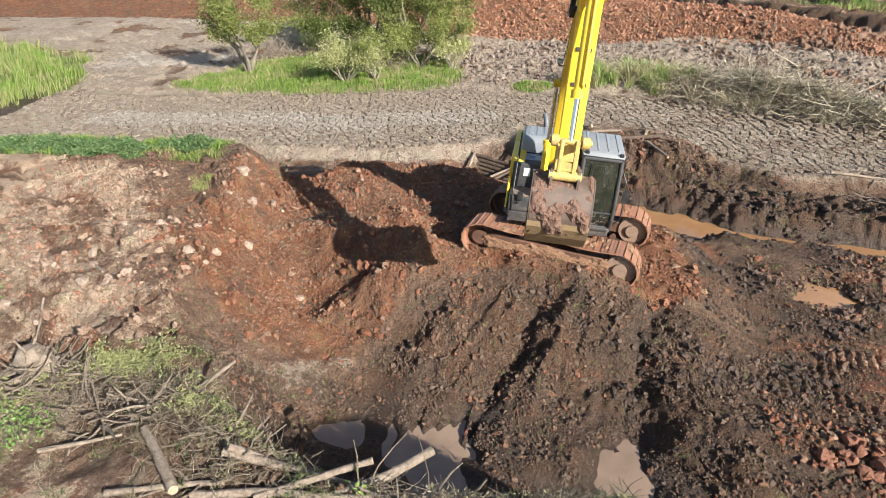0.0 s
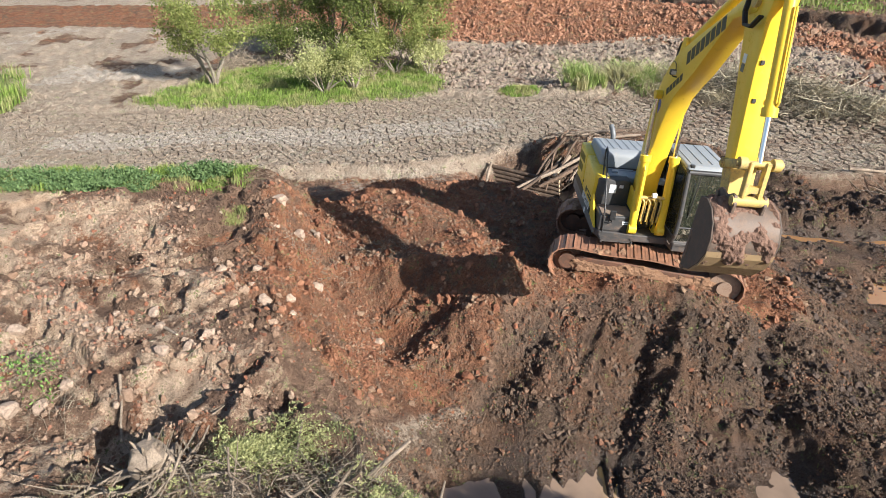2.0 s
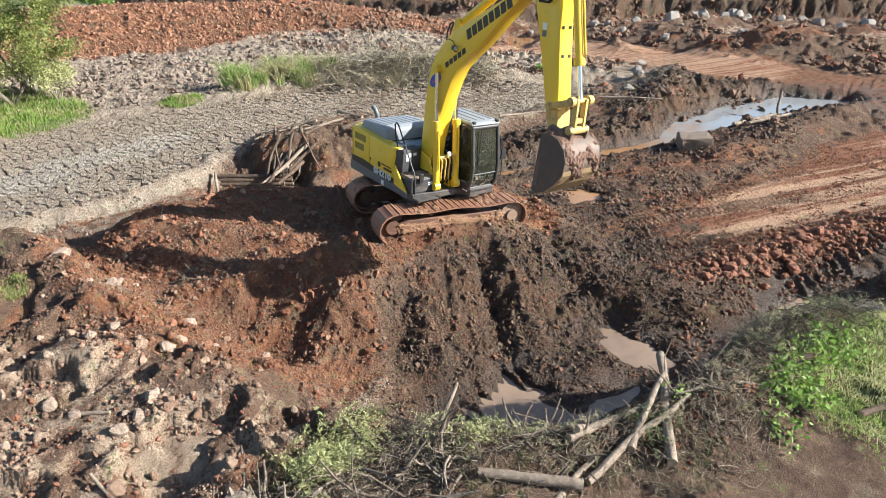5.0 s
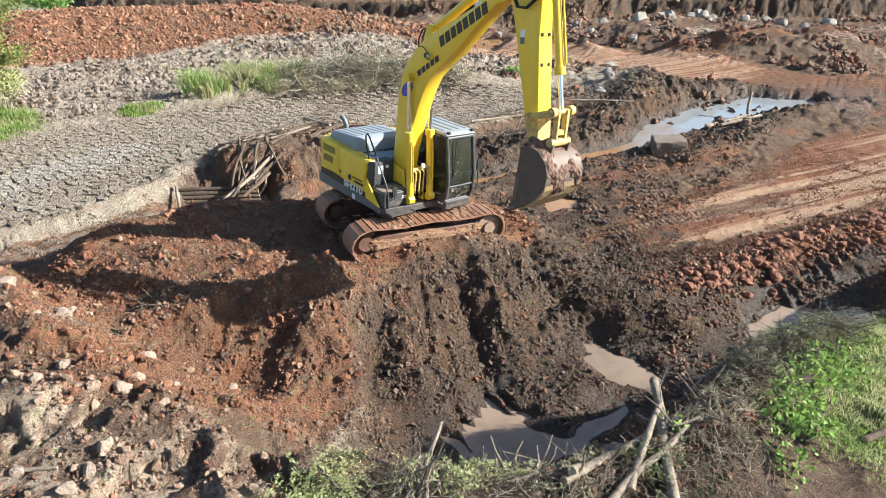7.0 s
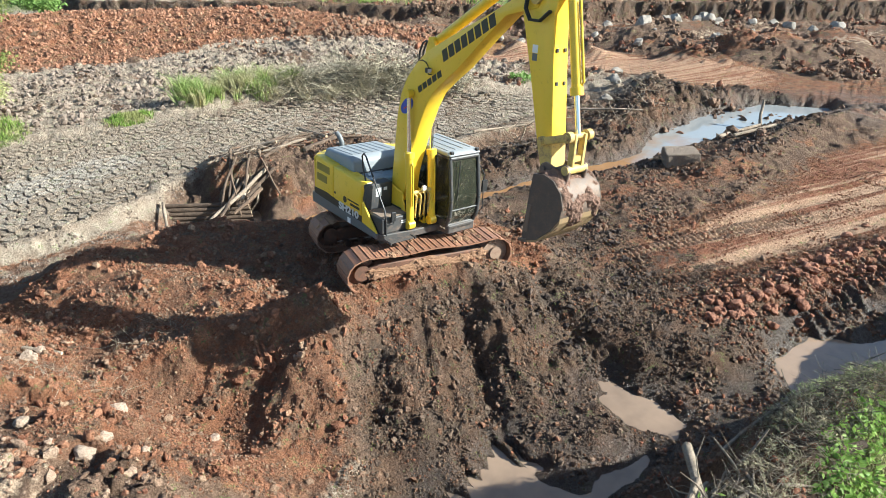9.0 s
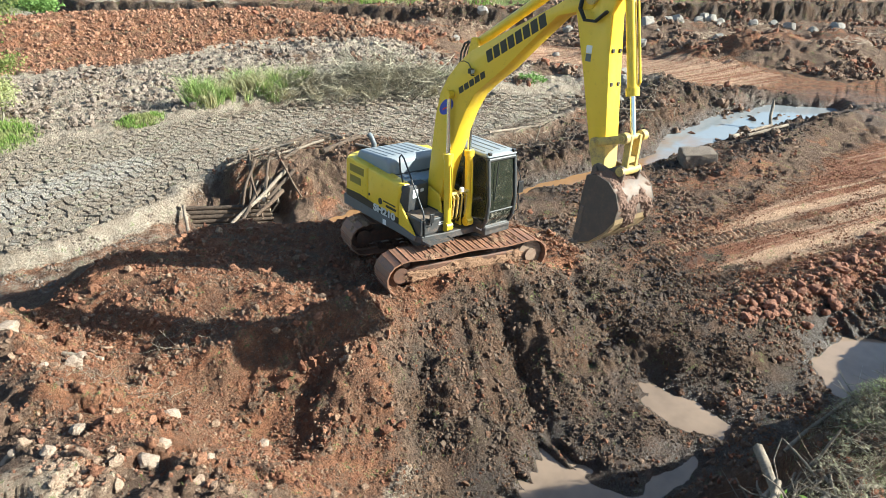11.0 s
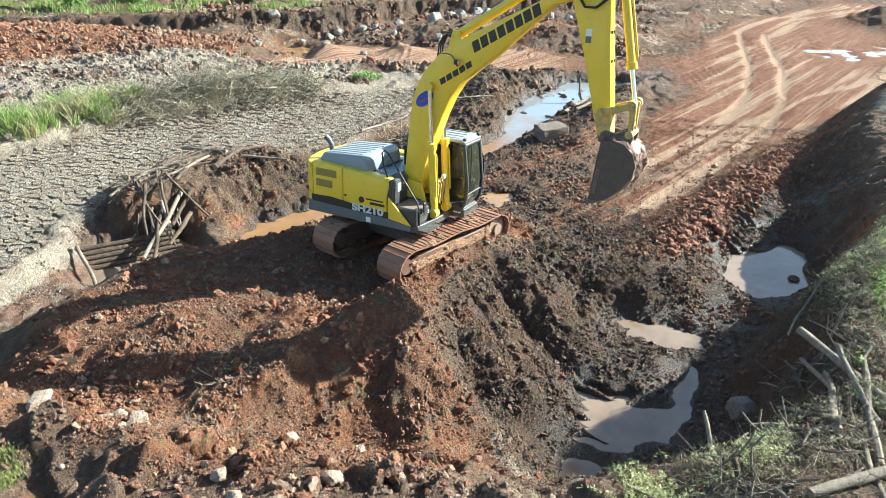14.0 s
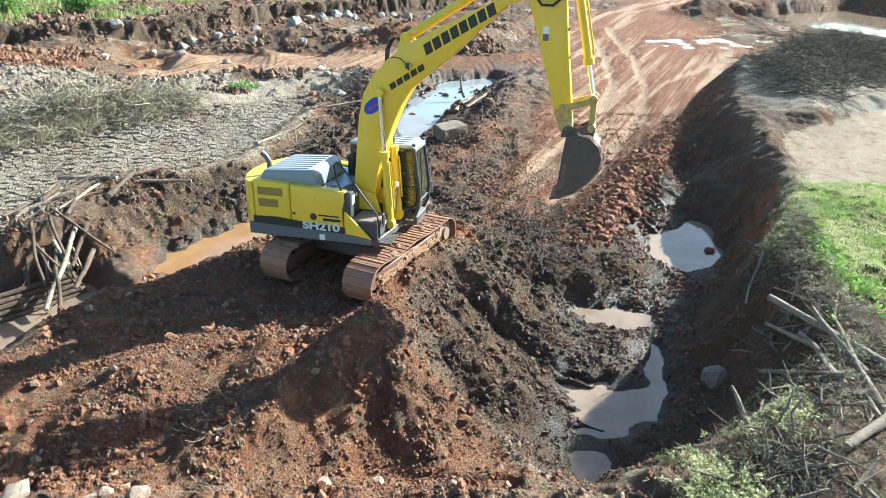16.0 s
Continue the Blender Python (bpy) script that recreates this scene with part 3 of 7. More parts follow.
    rut = rut - 0.10 * pair
    cleat = 0.022 * np.sign(np.sin(s * 2 * np.pi / 0.19)) * smooth(pnoise(v / 0.8, s / 9, 54), 0.12, 0.25)
    cleat = cleat + 0.04 * np.sign(np.sin(s * 2 * np.pi / 0.22)) * smooth(0.36 - np.abs(np.minimum(np.abs(t1 - 1.9), np.abs(t2 - 1.2))), 0, 0.1) * smooth(X, 18, 15)
    Z = Z + road_m * (rut + cleat)
    # small scarps where earth has slipped
    loose = smooth(X, -3.5, -5.5) * smooth(Y, 8.5, 10) * smooth(Y, 22, 20.5) + 0.18 * smooth(-plat_d, -3.2, -1.0) * (1 - smooth(-plat_d, -0.6, 0.4))
    Z = Z + loose.clip(0, 1) * (0.18 * smooth(fbm(X / 2.6, Y / 1.9, 4, 65), 0.0, 0.12) - 0.20 * smooth(fbm(X / 1.7, Y / 1.5, 4, 66), 0.12, 0.19))
    # broken faces of the channel's banks
    middle_y = np.interp(X, [5.0, 8.7, 12.0, 18.0, 24.0, 30.0], [22.8, 20.9, 19.2, 17.4, 17.0, 16.0])
    face = smooth(2.4 - np.abs(chan_d - 1.0), 0.0, 1.4) * smooth(Y - middle_y, 0.2, 1.0) * smooth(X, 5.5, 7) * smooth(-yard, 0.6, -0.4)
    Z = Z + face * (0.30 * np.abs(fbm(X / 0.9, Y / 0.9, 3, 68)) + 0.16 * smooth(fbm(X / 0.5, Y / 0.7, 2, 69), 0.0, 0.2))
    # rough ground
    calm = np.clip(np.maximum(flat_m * smooth(-flat_d, 0, 0.8), road_m), 0, 1)
    quiet = 1 - 0.9 * calm
    quiet *= 1 - 0.75 * smooth(-outside(LOW_FLAT, lx, ly), -0.1, 0.5)
    quiet *= 1 - 0.75 * smooth(-outside(PLATEAU, lx, ly), -0.1, 0.5)
    quiet *= 1 - 0.45 * trench
    quiet *= 0.3 + 0.7 * smooth(fbm(X / 1.9, Y / 1.9, 3, 67), -0.18, 0.12)
    quiet *= 1 - 0.45 * smooth(X, -5.5, -7.5) * (Y < 23)
    Z = Z + quiet * (0.16 * fbm(X / 2.3, Y / 2.3, 3, 61) + 0.10 * fbm(X / 0.8, Y / 0.8, 3, 62))
    f1, f2, who = cellular(lx / 0.34, ly / 0.34, 3)
    lump = np.maximum(0, 0.5 - f1) * (who > 0.35)
    near = 1 - smooth(np.hypot(X - 0, Y - 14), 22, 34)
    Z = Z + quiet * near * 0.11 * lump
    f1, f2, who = cellular(lx / 0.8, ly / 0.8, 8)
    Z = Z + quiet * near * 0.34 * np.maximum(0, 0.36 - f1) * (who > 0.78)
    f1, f2, who = cellular(X / 0.14 + 0.3 * lx, Y / 0.14, 4)
    Z = Z + quiet * near * 0.065 * np.maximum(0, 0.55 - f1) * (who > 0.3)
    Z = Z + quiet * near * 0.035 * np.abs(pnoise(X / 0.19, Y / 0.19, 63))
    f1, f2, who = cellular(wx / 0.75, wy / 0.75, 6)
    Z = Z + quiet * smooth(np.hypot(X, Y - 14), 20, 30) * (0.40 * np.maximum(0, 0.55 - f1) * (who > 0.3) + 0.16 * fbm(X / 1.1, Y / 1.1, 3, 64))
    # polygons of dried mud
    dry = flat_m * smooth(-flat_d, 0.15, 0.9)
    dry = np.maximum(dry, 0.5 * smooth(-outside(LOW_FLAT, lx, ly), 0.1, 0.4) * (X < -0.5) * smooth(pnoise(X / 2.2, Y / 2.2, 76), -0.1, 0.3))
    Z = Z - 0.05 * dry - 0.05 * (dry > 0.4)
    Grid["dry"] = dry.reshape(len(gy), len(gx))
    n = len(gy), len(gx)
    Grid["x"], Grid["y"], Grid["z"] = gx, gy, Z.reshape(n)

    # what the soil is made of
    red = 1.15 * smooth(-outside([(-6.2, 19.5), (-5.5, 22.2), (-2, 23), (2, 22.4), (6, 19.5), (7, 14), (5, 13.2), (1, 14.4), (-0.6, 14.4), (-2.4, 12.0), (-4.6, 11.6), (-6.2, 13.2), (-6.6, 16)], wx, wy), -0.5, 0.5) * (0.55 + 0.45 * smooth(fbm(X / 1.7, Y / 1.7, 3, 81), -0.35, 0.25))
    red = np.maximum(red, 0.85 * smooth(-yard, -0.8, 0.6))
    red = np.maximum(red, 0.9 * smooth(-outside([(6.6, 10.6), (12, 8.8), (19, 6.4), (24, 2.5), (19, 3), (12, 5.8), (8.5, 7.8), (6.5, 9.2)], wx, wy), -0.4, 0.5))
    red = np.maximum(red, 0.85 * smooth(-outside([(10, 15), (20, 11.5), (20, 14), (12, 17)], wx, wy), -0.8, 0.8))
    red = np.maximum(red, 0.75 * smooth(-outside(LOW_FLAT, wx, wy), -0.3, 0.4))
    heap = smooth(-outside([(-70, 85), (-60, 66), (-25, 64), (-10, 60), (2, 53), (10, 50.5), (19, 49), (27, 43), (30, 40), (33, 42), (30, 52), (20, 62), (0, 75)], wx, wy), -1.5, 1.5)
    red = np.maximum(red, heap)
    for hx, hy, hr in ((41, 24, 2.4), (44, 21.5, 2.8), (47.5, 20, 2.6), (38, 30, 2.2), (52, 17, 3.0), (36, 36, 2.2)):
        red = np.maximum(red, smooth(np.hypot(wx - hx, wy - hy), hr, hr * 0.6))
    red = np.maximum(red, 0.8 * far * smooth(fbm(X / 7, Y / 7, 3, 82), -0.1, 0.2) * (north < 0.5))
    red = np.maximum(red, 0.8 * smooth(fbm(X / 2.2, Y / 2.2, 4, 83), 0.08, 0.36) * (flat_d > 0))
    dark = smooth(-outside([(-3.2, 11.4), (-1.8, 12.6), (-0.3, 13.9), (1.5, 14.1), (4, 13.2), (6.2, 12.9), (8.6, 12.4), (9.6, 10.6), (8.2, 9.2), (9, 7.8), (14, 5.6), (20, 3.0), (18, 2.6), (13, 3.2), (10, 3.4), (4.2, 5.6), (-1, 7.2), (-3.4, 8.8), (-4.6, 10.6)], wx, wy), -0.5, 0.5)
    dark = np.maximum(dark, (0.95 - 0.2 * smooth(X, 10, 16)) * smooth(-outside([(6.2, 23.6), (8.3, 24.4), (8.6, 26.6), (10.2, 25.2), (13, 22.7), (22, 21.6), (30, 21), (35, 17), (34, 11.5), (24, 11.5), (18, 13.2), (11, 16.5), (8, 20), (5, 22.5)], wx, wy), -0.5, 0.5) * 0.9)
    dark = np.maximum(dark, 0.9 * smooth(-outside([(6.4, 13.2), (6.8, 17), (9, 18), (11, 16), (14.5, 13.6), (10, 12.9)], wx, wy), -0.5, 0.5))
    dark = np.maximum(dark, 0.75 * smooth(-outside([(5.8, 9.6), (6.4, 13.4), (9.4, 13.6), (10.8, 12.0), (10.4, 9.4), (12.5, 7.2), (9, 7.6)], wx, wy), -0.6, 0.6) * smooth(fbm(X / 1.6, Y / 0.8, 3, 96), -0.35, 0.25))
    # near bank's top: shade among the brush and logs, put in as dark soil colour
    dark = np.maximum(dark, 0.8 * smooth(-outside([(-3.4, 8.2), (-3.4, 6.2), (-1.0, 5.0), (0.4, 4.6), (0.9, 5.3), (2.4, 5.6), (2.2, 6.6), (-1.2, 7.6)], wx, wy), -0.4, 0.4))
    dark = dark * (0.6 + 0.4 * smooth(fbm(X / 1.2, Y / 1.2, 3, 84), -0.4, 0.1))
    dark = np.maximum(dark, 0.3 * far * smooth(fbm(X / 5, Y / 5, 3, 85), 0.0, 0.35) * (yard > 1) * (heap < 0.5))
    dark = np.maximum(dark, 0.85 * smooth(1.3 - np.abs(outside(FAR_BANK, X, Y) - 0.2), 0, 0.7))
    pale = smooth(-outside([(-40, 21), (-12, 20.6), (-8.4, 19), (-7.2, 15.8), (-6.2, 12.6), (-5.4, 9.8), (-4.8, 7.6), (-4.4, 5.6), (-40, 4)], wx, wy), -0.8, 0.8) * (0.22 + 0.66 * smooth(fbm(X / 1.5, Y / 1.5, 4, 86), -0.3, 0.25))
    pale = np.maximum(pale, 0.95 * smooth(-outside(PLATEAU, wx, wy), -0.5, 0.4))
    middle = smooth(np.minimum(t1, t2), 4.6, 2.2) * smooth(X, 8.0, 12.5)
    streak = smooth(pnoise(v / 0.9, s / 16, 87) + 0.7 * pair + 0.12 - 0.2 * smooth(X, 13, 20), -0.2, 0.5) * middle
    streak = np.maximum(streak, 0.5 * smooth(Y, 14, 19) * (X > 28))
    crust = smooth(3.2 - np.abs(flat_d + 2.6 + 1.4 * pnoise(X / 5, Y / 5, 89)), 0.0, 2.0) * (flat_d < 0.6) * (Y < 34)
    crust = crust * smooth(fbm(X / 2.8, Y / 1.2, 3, 90), -0.4, 0.1)
    pale = np.maximum(pale, 0.34 * crust)
    white = along([(-16, 31, 0), (-8.5, 30.6, 0), (-4, 30.2, 0), (1.3, 31.6, 0)], wx, wy)[0]
    pale = np.maximum(pale, 0.95 * smooth(1.9 - white, 0, 1.2) * (flat_d < -0.2))
    pale = np.maximum(pale, 0.16 * smooth(1.2 - np.abs(flat_d + 0.2), 0, 0.8) * (Y < 30) * (X < 2.5))
    pale = np.maximum(pale, 0.7 * smooth(-outside([(-22, 41), (-14, 42), (-13, 46), (-22, 47)], wx, wy), -0.6, 0.6))
    pale = np.maximum(pale, 0.6 * far * smooth(fbm(X / 3.4, Y / 3.4, 4, 97), 0.12, 0.32) * (yard > 0.8) * (heap < 0.4))
    grey = np.maximum(smooth(-flat_d, -0.7, 0.2) * (1 - 0.4 * smooth(X, 3, 9)), 0.45 * smooth(-outside(LOW_FLAT, wx, wy), -0.3, 0.4))
    grey = np.maximum(grey, 0.9 * north * (heap < 0.5) * smooth(X, 34, 24) * smooth(fbm(X / 3.5, Y / 3.5, 3, 91), -0.6, 0.0))
    grey = np.maximum(grey, 0.35 * (bank > 0.5) * smooth(fbm(X / 1.5, Y / 1.5, 3, 92), -0.2, 0.3) * (X > -5.2))
    grey = np.maximum(grey, 0.75 * smooth(-outside([(-4.2, 9.4), (-3.2, 10.2), (-2.4, 11.4), (-1.7, 12.4), (-2.3, 12.6), (-3.6, 11.6), (-4.8, 10.4)], wx, wy), -0.35, 0.35))
    green = 0.9 * smooth(-outside([(-15, 36.6), (-12, 35.7), (-6, 35.8), (-2, 36.4), (1, 37.4), (1, 44), (-8, 47), (-12, 43), (-14.5, 39)], wx, wy), -0.6, 0.6)
    green = np.maximum(green, 0.9 * smooth(-outside([(-36, 29.5), (-21.5, 33.5), (-21, 38), (-23.5, 44), (-36, 52), (-60, 50), (-60, 30)], wx, wy), -0.6, 0.6))
    green = np.maximum(green, 0.8 * smooth(-outside([(0.6, 5.3), (2, 5.7), (5, 4.7), (8.2, 2.6), (8, -1), (4, -3), (0.2, 2.5)], wx, wy), -0.4, 0.5))
    green = np.maximum(green, 0.75 * smooth(-outside([(-16, 20.6), (-11, 20.4), (-7.4, 20.2), (-7, 22), (-12, 22.6), (-20, 23)], wx, wy), -0.4, 0.4))
    green = np.maximum(green, 0.8 * smooth(fbm(X / 6, Y / 6, 3, 93), 0.0, 0.3) * (outside(FAR_BANK, wx, wy) < -3))
    green = np.maximum(green, 0.8 * smooth(Y - 0.2 * np.abs(X), 78, 90))
    wet = smooth(-outside(TRENCH, lx, ly), -0.7, 0.1) * smooth(Z, -1.25, -1.6)
    wet = np.maximum(wet, smooth(-chan_d, -0.9, 0.2) * smooth(Z, -1.0, -1.6))
    wet = np.maximum(wet, 0.8 * smooth(-outside(CULVERT, lx, ly), -0.7, 0.2))
    wet = np.maximum(wet, 0.9 * smooth(-outside([(6.4, 8.4), (12, 6.9), (15, 4.0), (12, 3.0), (9, 4.4), (7, 7)], wx, wy), -0.4, 0.4) * smooth(fbm(X / 0.9, Y / 0.9, 2, 94), -0.3, 0.2))
    wet = np.maximum(wet, 0.45 * dark * smooth(fbm(X / 0.7, Y / 0.7, 2, 95), 0.0, 0.3))
    wet = np.maximum(wet, 0.55 * smooth(-outside([(30, 10), (38, 9), (38, 13), (33, 18), (30, 18)], wx, wy), -1, 1))
    road_soil = smooth(-yard, -0.2, 1.2) * smooth(X, 7.0, 10.5) * (1 - 0.8 * smooth(X, 30, 34) * smooth(Y, 8, 11) * smooth(Y, 19, 16))
    use = np.stack([road_soil, 0.05 + 0.9 * streak, dry, np.ones_like(red)], 1).clip(0, 1)
    soil = np.stack([red, dark, pale, np.ones_like(red)], 1).clip(0, 1)
    grey = np.maximum(grey, 0.9 * smooth(-outside([(16, 1.5), (20, 1.5), (28.5, -1.5), (31, -8), (28, -14), (20, -9), (16, -2)], wx, wy), -0.4, 0.5))
    cover = np.stack([wet, grey, green, np.ones_like(red)], 1).clip(0, 1)
    Grid["soil"], Grid["cover"] = soil.reshape(*n, 4), cover.reshape(*n, 4)

    me = bpy.data.meshes.new("ground")
    ny, nx = n
    me.vertices.add(nx * ny)
    me.vertices.foreach_set("co", np.stack([X, Y, Z], 1).astype(np.float32).ravel())
    i = (np.arange(ny - 1)[:, None] * nx + np.arange(nx - 1)[None, :]).ravel()
    quads = np.stack([i, i + 1, i + nx + 1, i + nx], 1).astype(np.int32)
    me.loops.add(quads.size)
    me.loops.foreach_set("vertex_index", quads.ravel())
    me.polygons.add(len(quads))
    me.polygons.foreach_set("loop_start", np.arange(0, quads.size, 4, dtype=np.int32))
    me.polygons.foreach_set("use_smooth", np.full(len(quads), True))
    for name, data in (("soil", soil), ("cover", cover), ("use", use)):
        me.attributes.new(name, "FLOAT_COLOR", "POINT").data.foreach_set("color", data.astype(np.float32).ravel())
    me.update(calc_edges=True)
    me.materials.append(EARTH)
    return tagged(new("ground", me), "churned red and dark brown earth of a dug-out pond", "ground", kind="structure")


def high(x, y):
    """The height of the land at a place, or at arrays of places."""
    gx, gy, z = Grid["x"], Grid["y"], Grid["z"]
    x, y = np.asarray(x, float), np.asarray(y, float)
    i, j = np.clip(np.searchsorted(gx, x) - 1, 0, len(gx) - 2), np.clip(np.searchsorted(gy, y) - 1, 0, len(gy) - 2)
    u, v = (x - gx[i]) / (gx[i + 1] - gx[i]), (y - gy[j]) / (gy[j + 1] - gy[j])
    return (z[j, i] * (1 - u) + z[j, i + 1] * u) * (1 - v) + (z[j + 1, i] * (1 - u) + z[j + 1, i + 1] * u) * v


def mask(name, k, x, y):
    gx, gy = Grid["x"], Grid["y"]
    return Grid[name][np.clip(np.searchsorted(gy, y), 0, len(gy) - 1), np.clip(np.searchsorted(gx, x), 0, len(gx) - 1), k]


ground = land()


def mud_plates(gap=0.31):
    """Plates of dried mud: the cells round jittered seeds, shrunk apart and curled at the rim."""
    rng = np.random.RandomState(17)
    gx, gy = np.arange(-22, 26.5, gap), np.arange(22.5, 37, gap)
    px, py = np.meshgrid(gx, gy)
    px, py = px + rng.uniform(-0.145, 0.145, px.shape), py + rng.uniform(-0.145, 0.145, py.shape)
    iy, ix = np.clip(np.searchsorted(Grid["y"], py), 0, len(Grid["y"]) - 1), np.clip(np.searchsorted(Grid["x"], px), 0, len(Grid["x"]) - 1)
    keep = Grid["dry"][iy, ix] > 0.42
    pz = high(px, py)
    cells = []
    for j in range(2, len(gy) - 2):
        for i in range(2, len(gx) - 2):
            if not keep[j, i]:
                continue
            cx, cy = px[j, i], py[j, i]
            poly = [(-0.6, -0.6), (0.6, -0.6), (0.6, 0.6), (-0.6, 0.6)]
            for dj in (-2, -1, 0, 1, 2):
                for di in (-2, -1, 0, 1, 2):
                    if di == 0 and dj == 0:
                        continue
                    ax, ay = px[j + dj, i + di] - cx, py[j + dj, i + di] - cy
                    lim, out = (ax * ax + ay * ay) / 2, []
                    for (x0, y0), (x1, y1) in zip(poly, poly[1:] + poly[:1]):
                        s0, s1 = x0 * ax + y0 * ay - lim, x1 * ax + y1 * ay - lim
                        if s0 <= 0:
                            out.append((x0, y0))
                        if s0 * s1 < 0:
                            t = s0 / (s0 - s1)
                            out.append((x0 + (x1 - x0) * t, y0 + (y1 - y0) * t))
                    poly = out
            cells.append((cx, cy, pz[j, i], poly))
    cells.sort(key=lambda c: (c[0] - 2.5) ** 2 + (c[1] - 27.6) ** 2)

    def plate(c, at):
        cx, cy, cz, poly = c
        n, tilt, lift = len(poly), rng.normal(0, 0.06, 2), 0.075 + rng.uniform(-0.03, 0.03)
        p = np.array(poly)
        r = np.hypot(p[:, 0], p[:, 1])
        p = p * (np.maximum(0.3, (r - rng.uniform(0.024, 0.056)) / r))[:, None]
        slope = p @ tilt
        top = np.column_stack([cx + p[:, 0], cy + p[:, 1], cz + lift + slope + 0.008])
        low = np.column_stack([cx + p[:, 0] * 0.97, cy + p[:, 1] * 0.97, np.full(n, cz - 0.03)])
        inner = np.column_stack([cx + p[:, 0] * 0.8, cy + p[:, 1] * 0.8, cz + lift + slope * 0.8 + 0.004])
        co = np.concatenate([top, low, inner, [[cx, cy, cz + lift - 0.008]]])
        tri = []
        for k in range(n):
            q = (k + 1) % n
            tri += [[2 * n + k, 2 * n + q, 3 * n], [k, q, 2 * n + q], [k, 2 * n + q, 2 * n + k], [n + k, n + q, q], [n + k, q, k]]
        soil = [mask("soil", 0, cx, cy), mask("soil", 1, cx, cy) * 0.6, min(1.0, float(mask("soil", 2, cx, cy)) * rng.uniform(0.65, 1.2)), 1]
        cover = [0, mask("cover", 1, cx, cy), 0, 1]
        return co, np.array(tri) + at, np.tile(soil, (len(co), 1)), np.tile(cover, (len(co), 1))

    def finish(found):
        co = np.concatenate([f[0] for f in found])
        me = rapid_mesh("mud_plate", co, np.concatenate([f[1] for f in found]), EARTH)
        for name, data in (("soil", np.concatenate([f[2] for f in found])), ("cover", np.concatenate([f[3] for f in found])), ("use", np.tile([0.0, 0, 0, 1], (len(co), 1)))):
            me.attributes.new(name, "FLOAT_COLOR", "POINT").data.foreach_set("color", data.astype(np.float32).ravel())
        return me

    for c in cells[:300]:
        ob = new("mud_plate", finish([plate(c, 0)]))
        ob.parent = ground
    found, at = [], 0
    for c in cells[300:]:
        found.append(plate(c, at))
        at += len(found[-1][0])
    tagged(new("mud_plates", finish(found)), "cracked grey-brown plates of dried pond mud", "dried mud", kind="stuff")


mud_plates()


def pool(name, x0, x1, y0, y1, z, material, label):
    """A sheet of water that the land's hollows cut to shape."""
    bm = bmesh.new()
    bmesh.ops.create_grid(bm, x_segments=1, y_segments=1, size=0.5)
    bmesh.ops.scale(bm, vec=(x1 - x0, y1 - y0, 1), verts=bm.verts)
    bmesh.ops.translate(bm, vec=((x0 + x1) / 2, (y0 + y1) / 2, z), verts=bm.verts)
    me = bpy.data.meshes.new(name)
    bm.to_mesh(me)
    bm.free()
    me.materials.append(material)
    return tagged(new(name, me), label, "water", kind="structure")


pool("water", -3.0, 2.6, 7.6, 11.4, -1.75, MUDDY, "still brown water in the dug trench")
pool("water", 2.6, 5.0, 7.2, 11.0, -1.73, MUDDY, "shallow brown puddle in the dug trench")
pool("water", 5.4, 11.4, 3.2, 8.4, -1.70, MUDDY, "brown puddle that mirrors the sky")
pool("water", 5.0, 36.0, 12.4, 23.8, -1.72, CHANNEL_WATER, "orange-brown water in the channel, with sky reflection painted in pale further off")
pool("water", 8.4, 12.2, 13.9, 17.0, -1.38, ORANGE, "orange-brown puddle beside the channel")
pool("water", -0.6, 4.7, 22.6, 26.4, -1.72, MUDDY, "dark water under the log culvert")
pool("water", 32.0, 40.0, 35.0, 43.0, -1.36, ORANGE, "far ochre puddle beside the haul road")
pool("water", 54.0, 82.0, -38.0, -16.0, -1.5, MUDDY, "dark olive water of a far flooded pit")
pool("water", 43.0, 60.0, -26.0, 4.0, -1.40, MUDDY, "thin sheet of water on pale clay far off")


# ---- the excavator ----
BASE = pose(3.05, 16.1, 0.09)
UPPER = pose(0, 0, 0, 0, 0, -99.9) @ pose(0, 0, 0, -4)
UNDER = pose(0.09, -0.15, -0.12, 0, 0, -21.5) @ pose(0, 0, 0, 0, 3.7)
BOOM_Y = -0.25


def slab(points, z0, z1, bevel=0.0, segments=1, bm=None):
    """The plan outline points (x, y), raised from z0 to z1."""
    bm = bm or bmesh.new()
    a = [bm.verts.new((x, y, z0)) for x, y in points]
    b = [bm.verts.new((x, y, z1)) for x, y in points]
    bm.faces.new(a), bm.faces.new(b)
    for i in range(len(a)):
        j = (i + 1) % len(a)
        bm.faces.new((a[j], a[i], b[i], b[j]))
    bmesh.ops.recalc_face_normals(bm, faces=bm.faces)
    return bevelled(bm, bevel, segments)


def lettering(text, size, depth=0.004):
    """The mesh of a word in the built-in font, standing upright and facing -y."""
    cu = bpy.data.curves.new("word", "FONT")
    cu.body, cu.size, cu.extrude, cu.align_x, cu.offset = text, size, depth, "LEFT", 0.013
    tmp = bpy.data.objects.new("word", cu)
    bm = bmesh.new()
    bm.from_mesh(bpy.data.meshes.new_from_object(tmp))
    bpy.data.objects.remove(tmp)
    bmesh.ops.transform(bm, matrix=pose(0, 0, 0, 90), verts=bm.verts)
    return bm


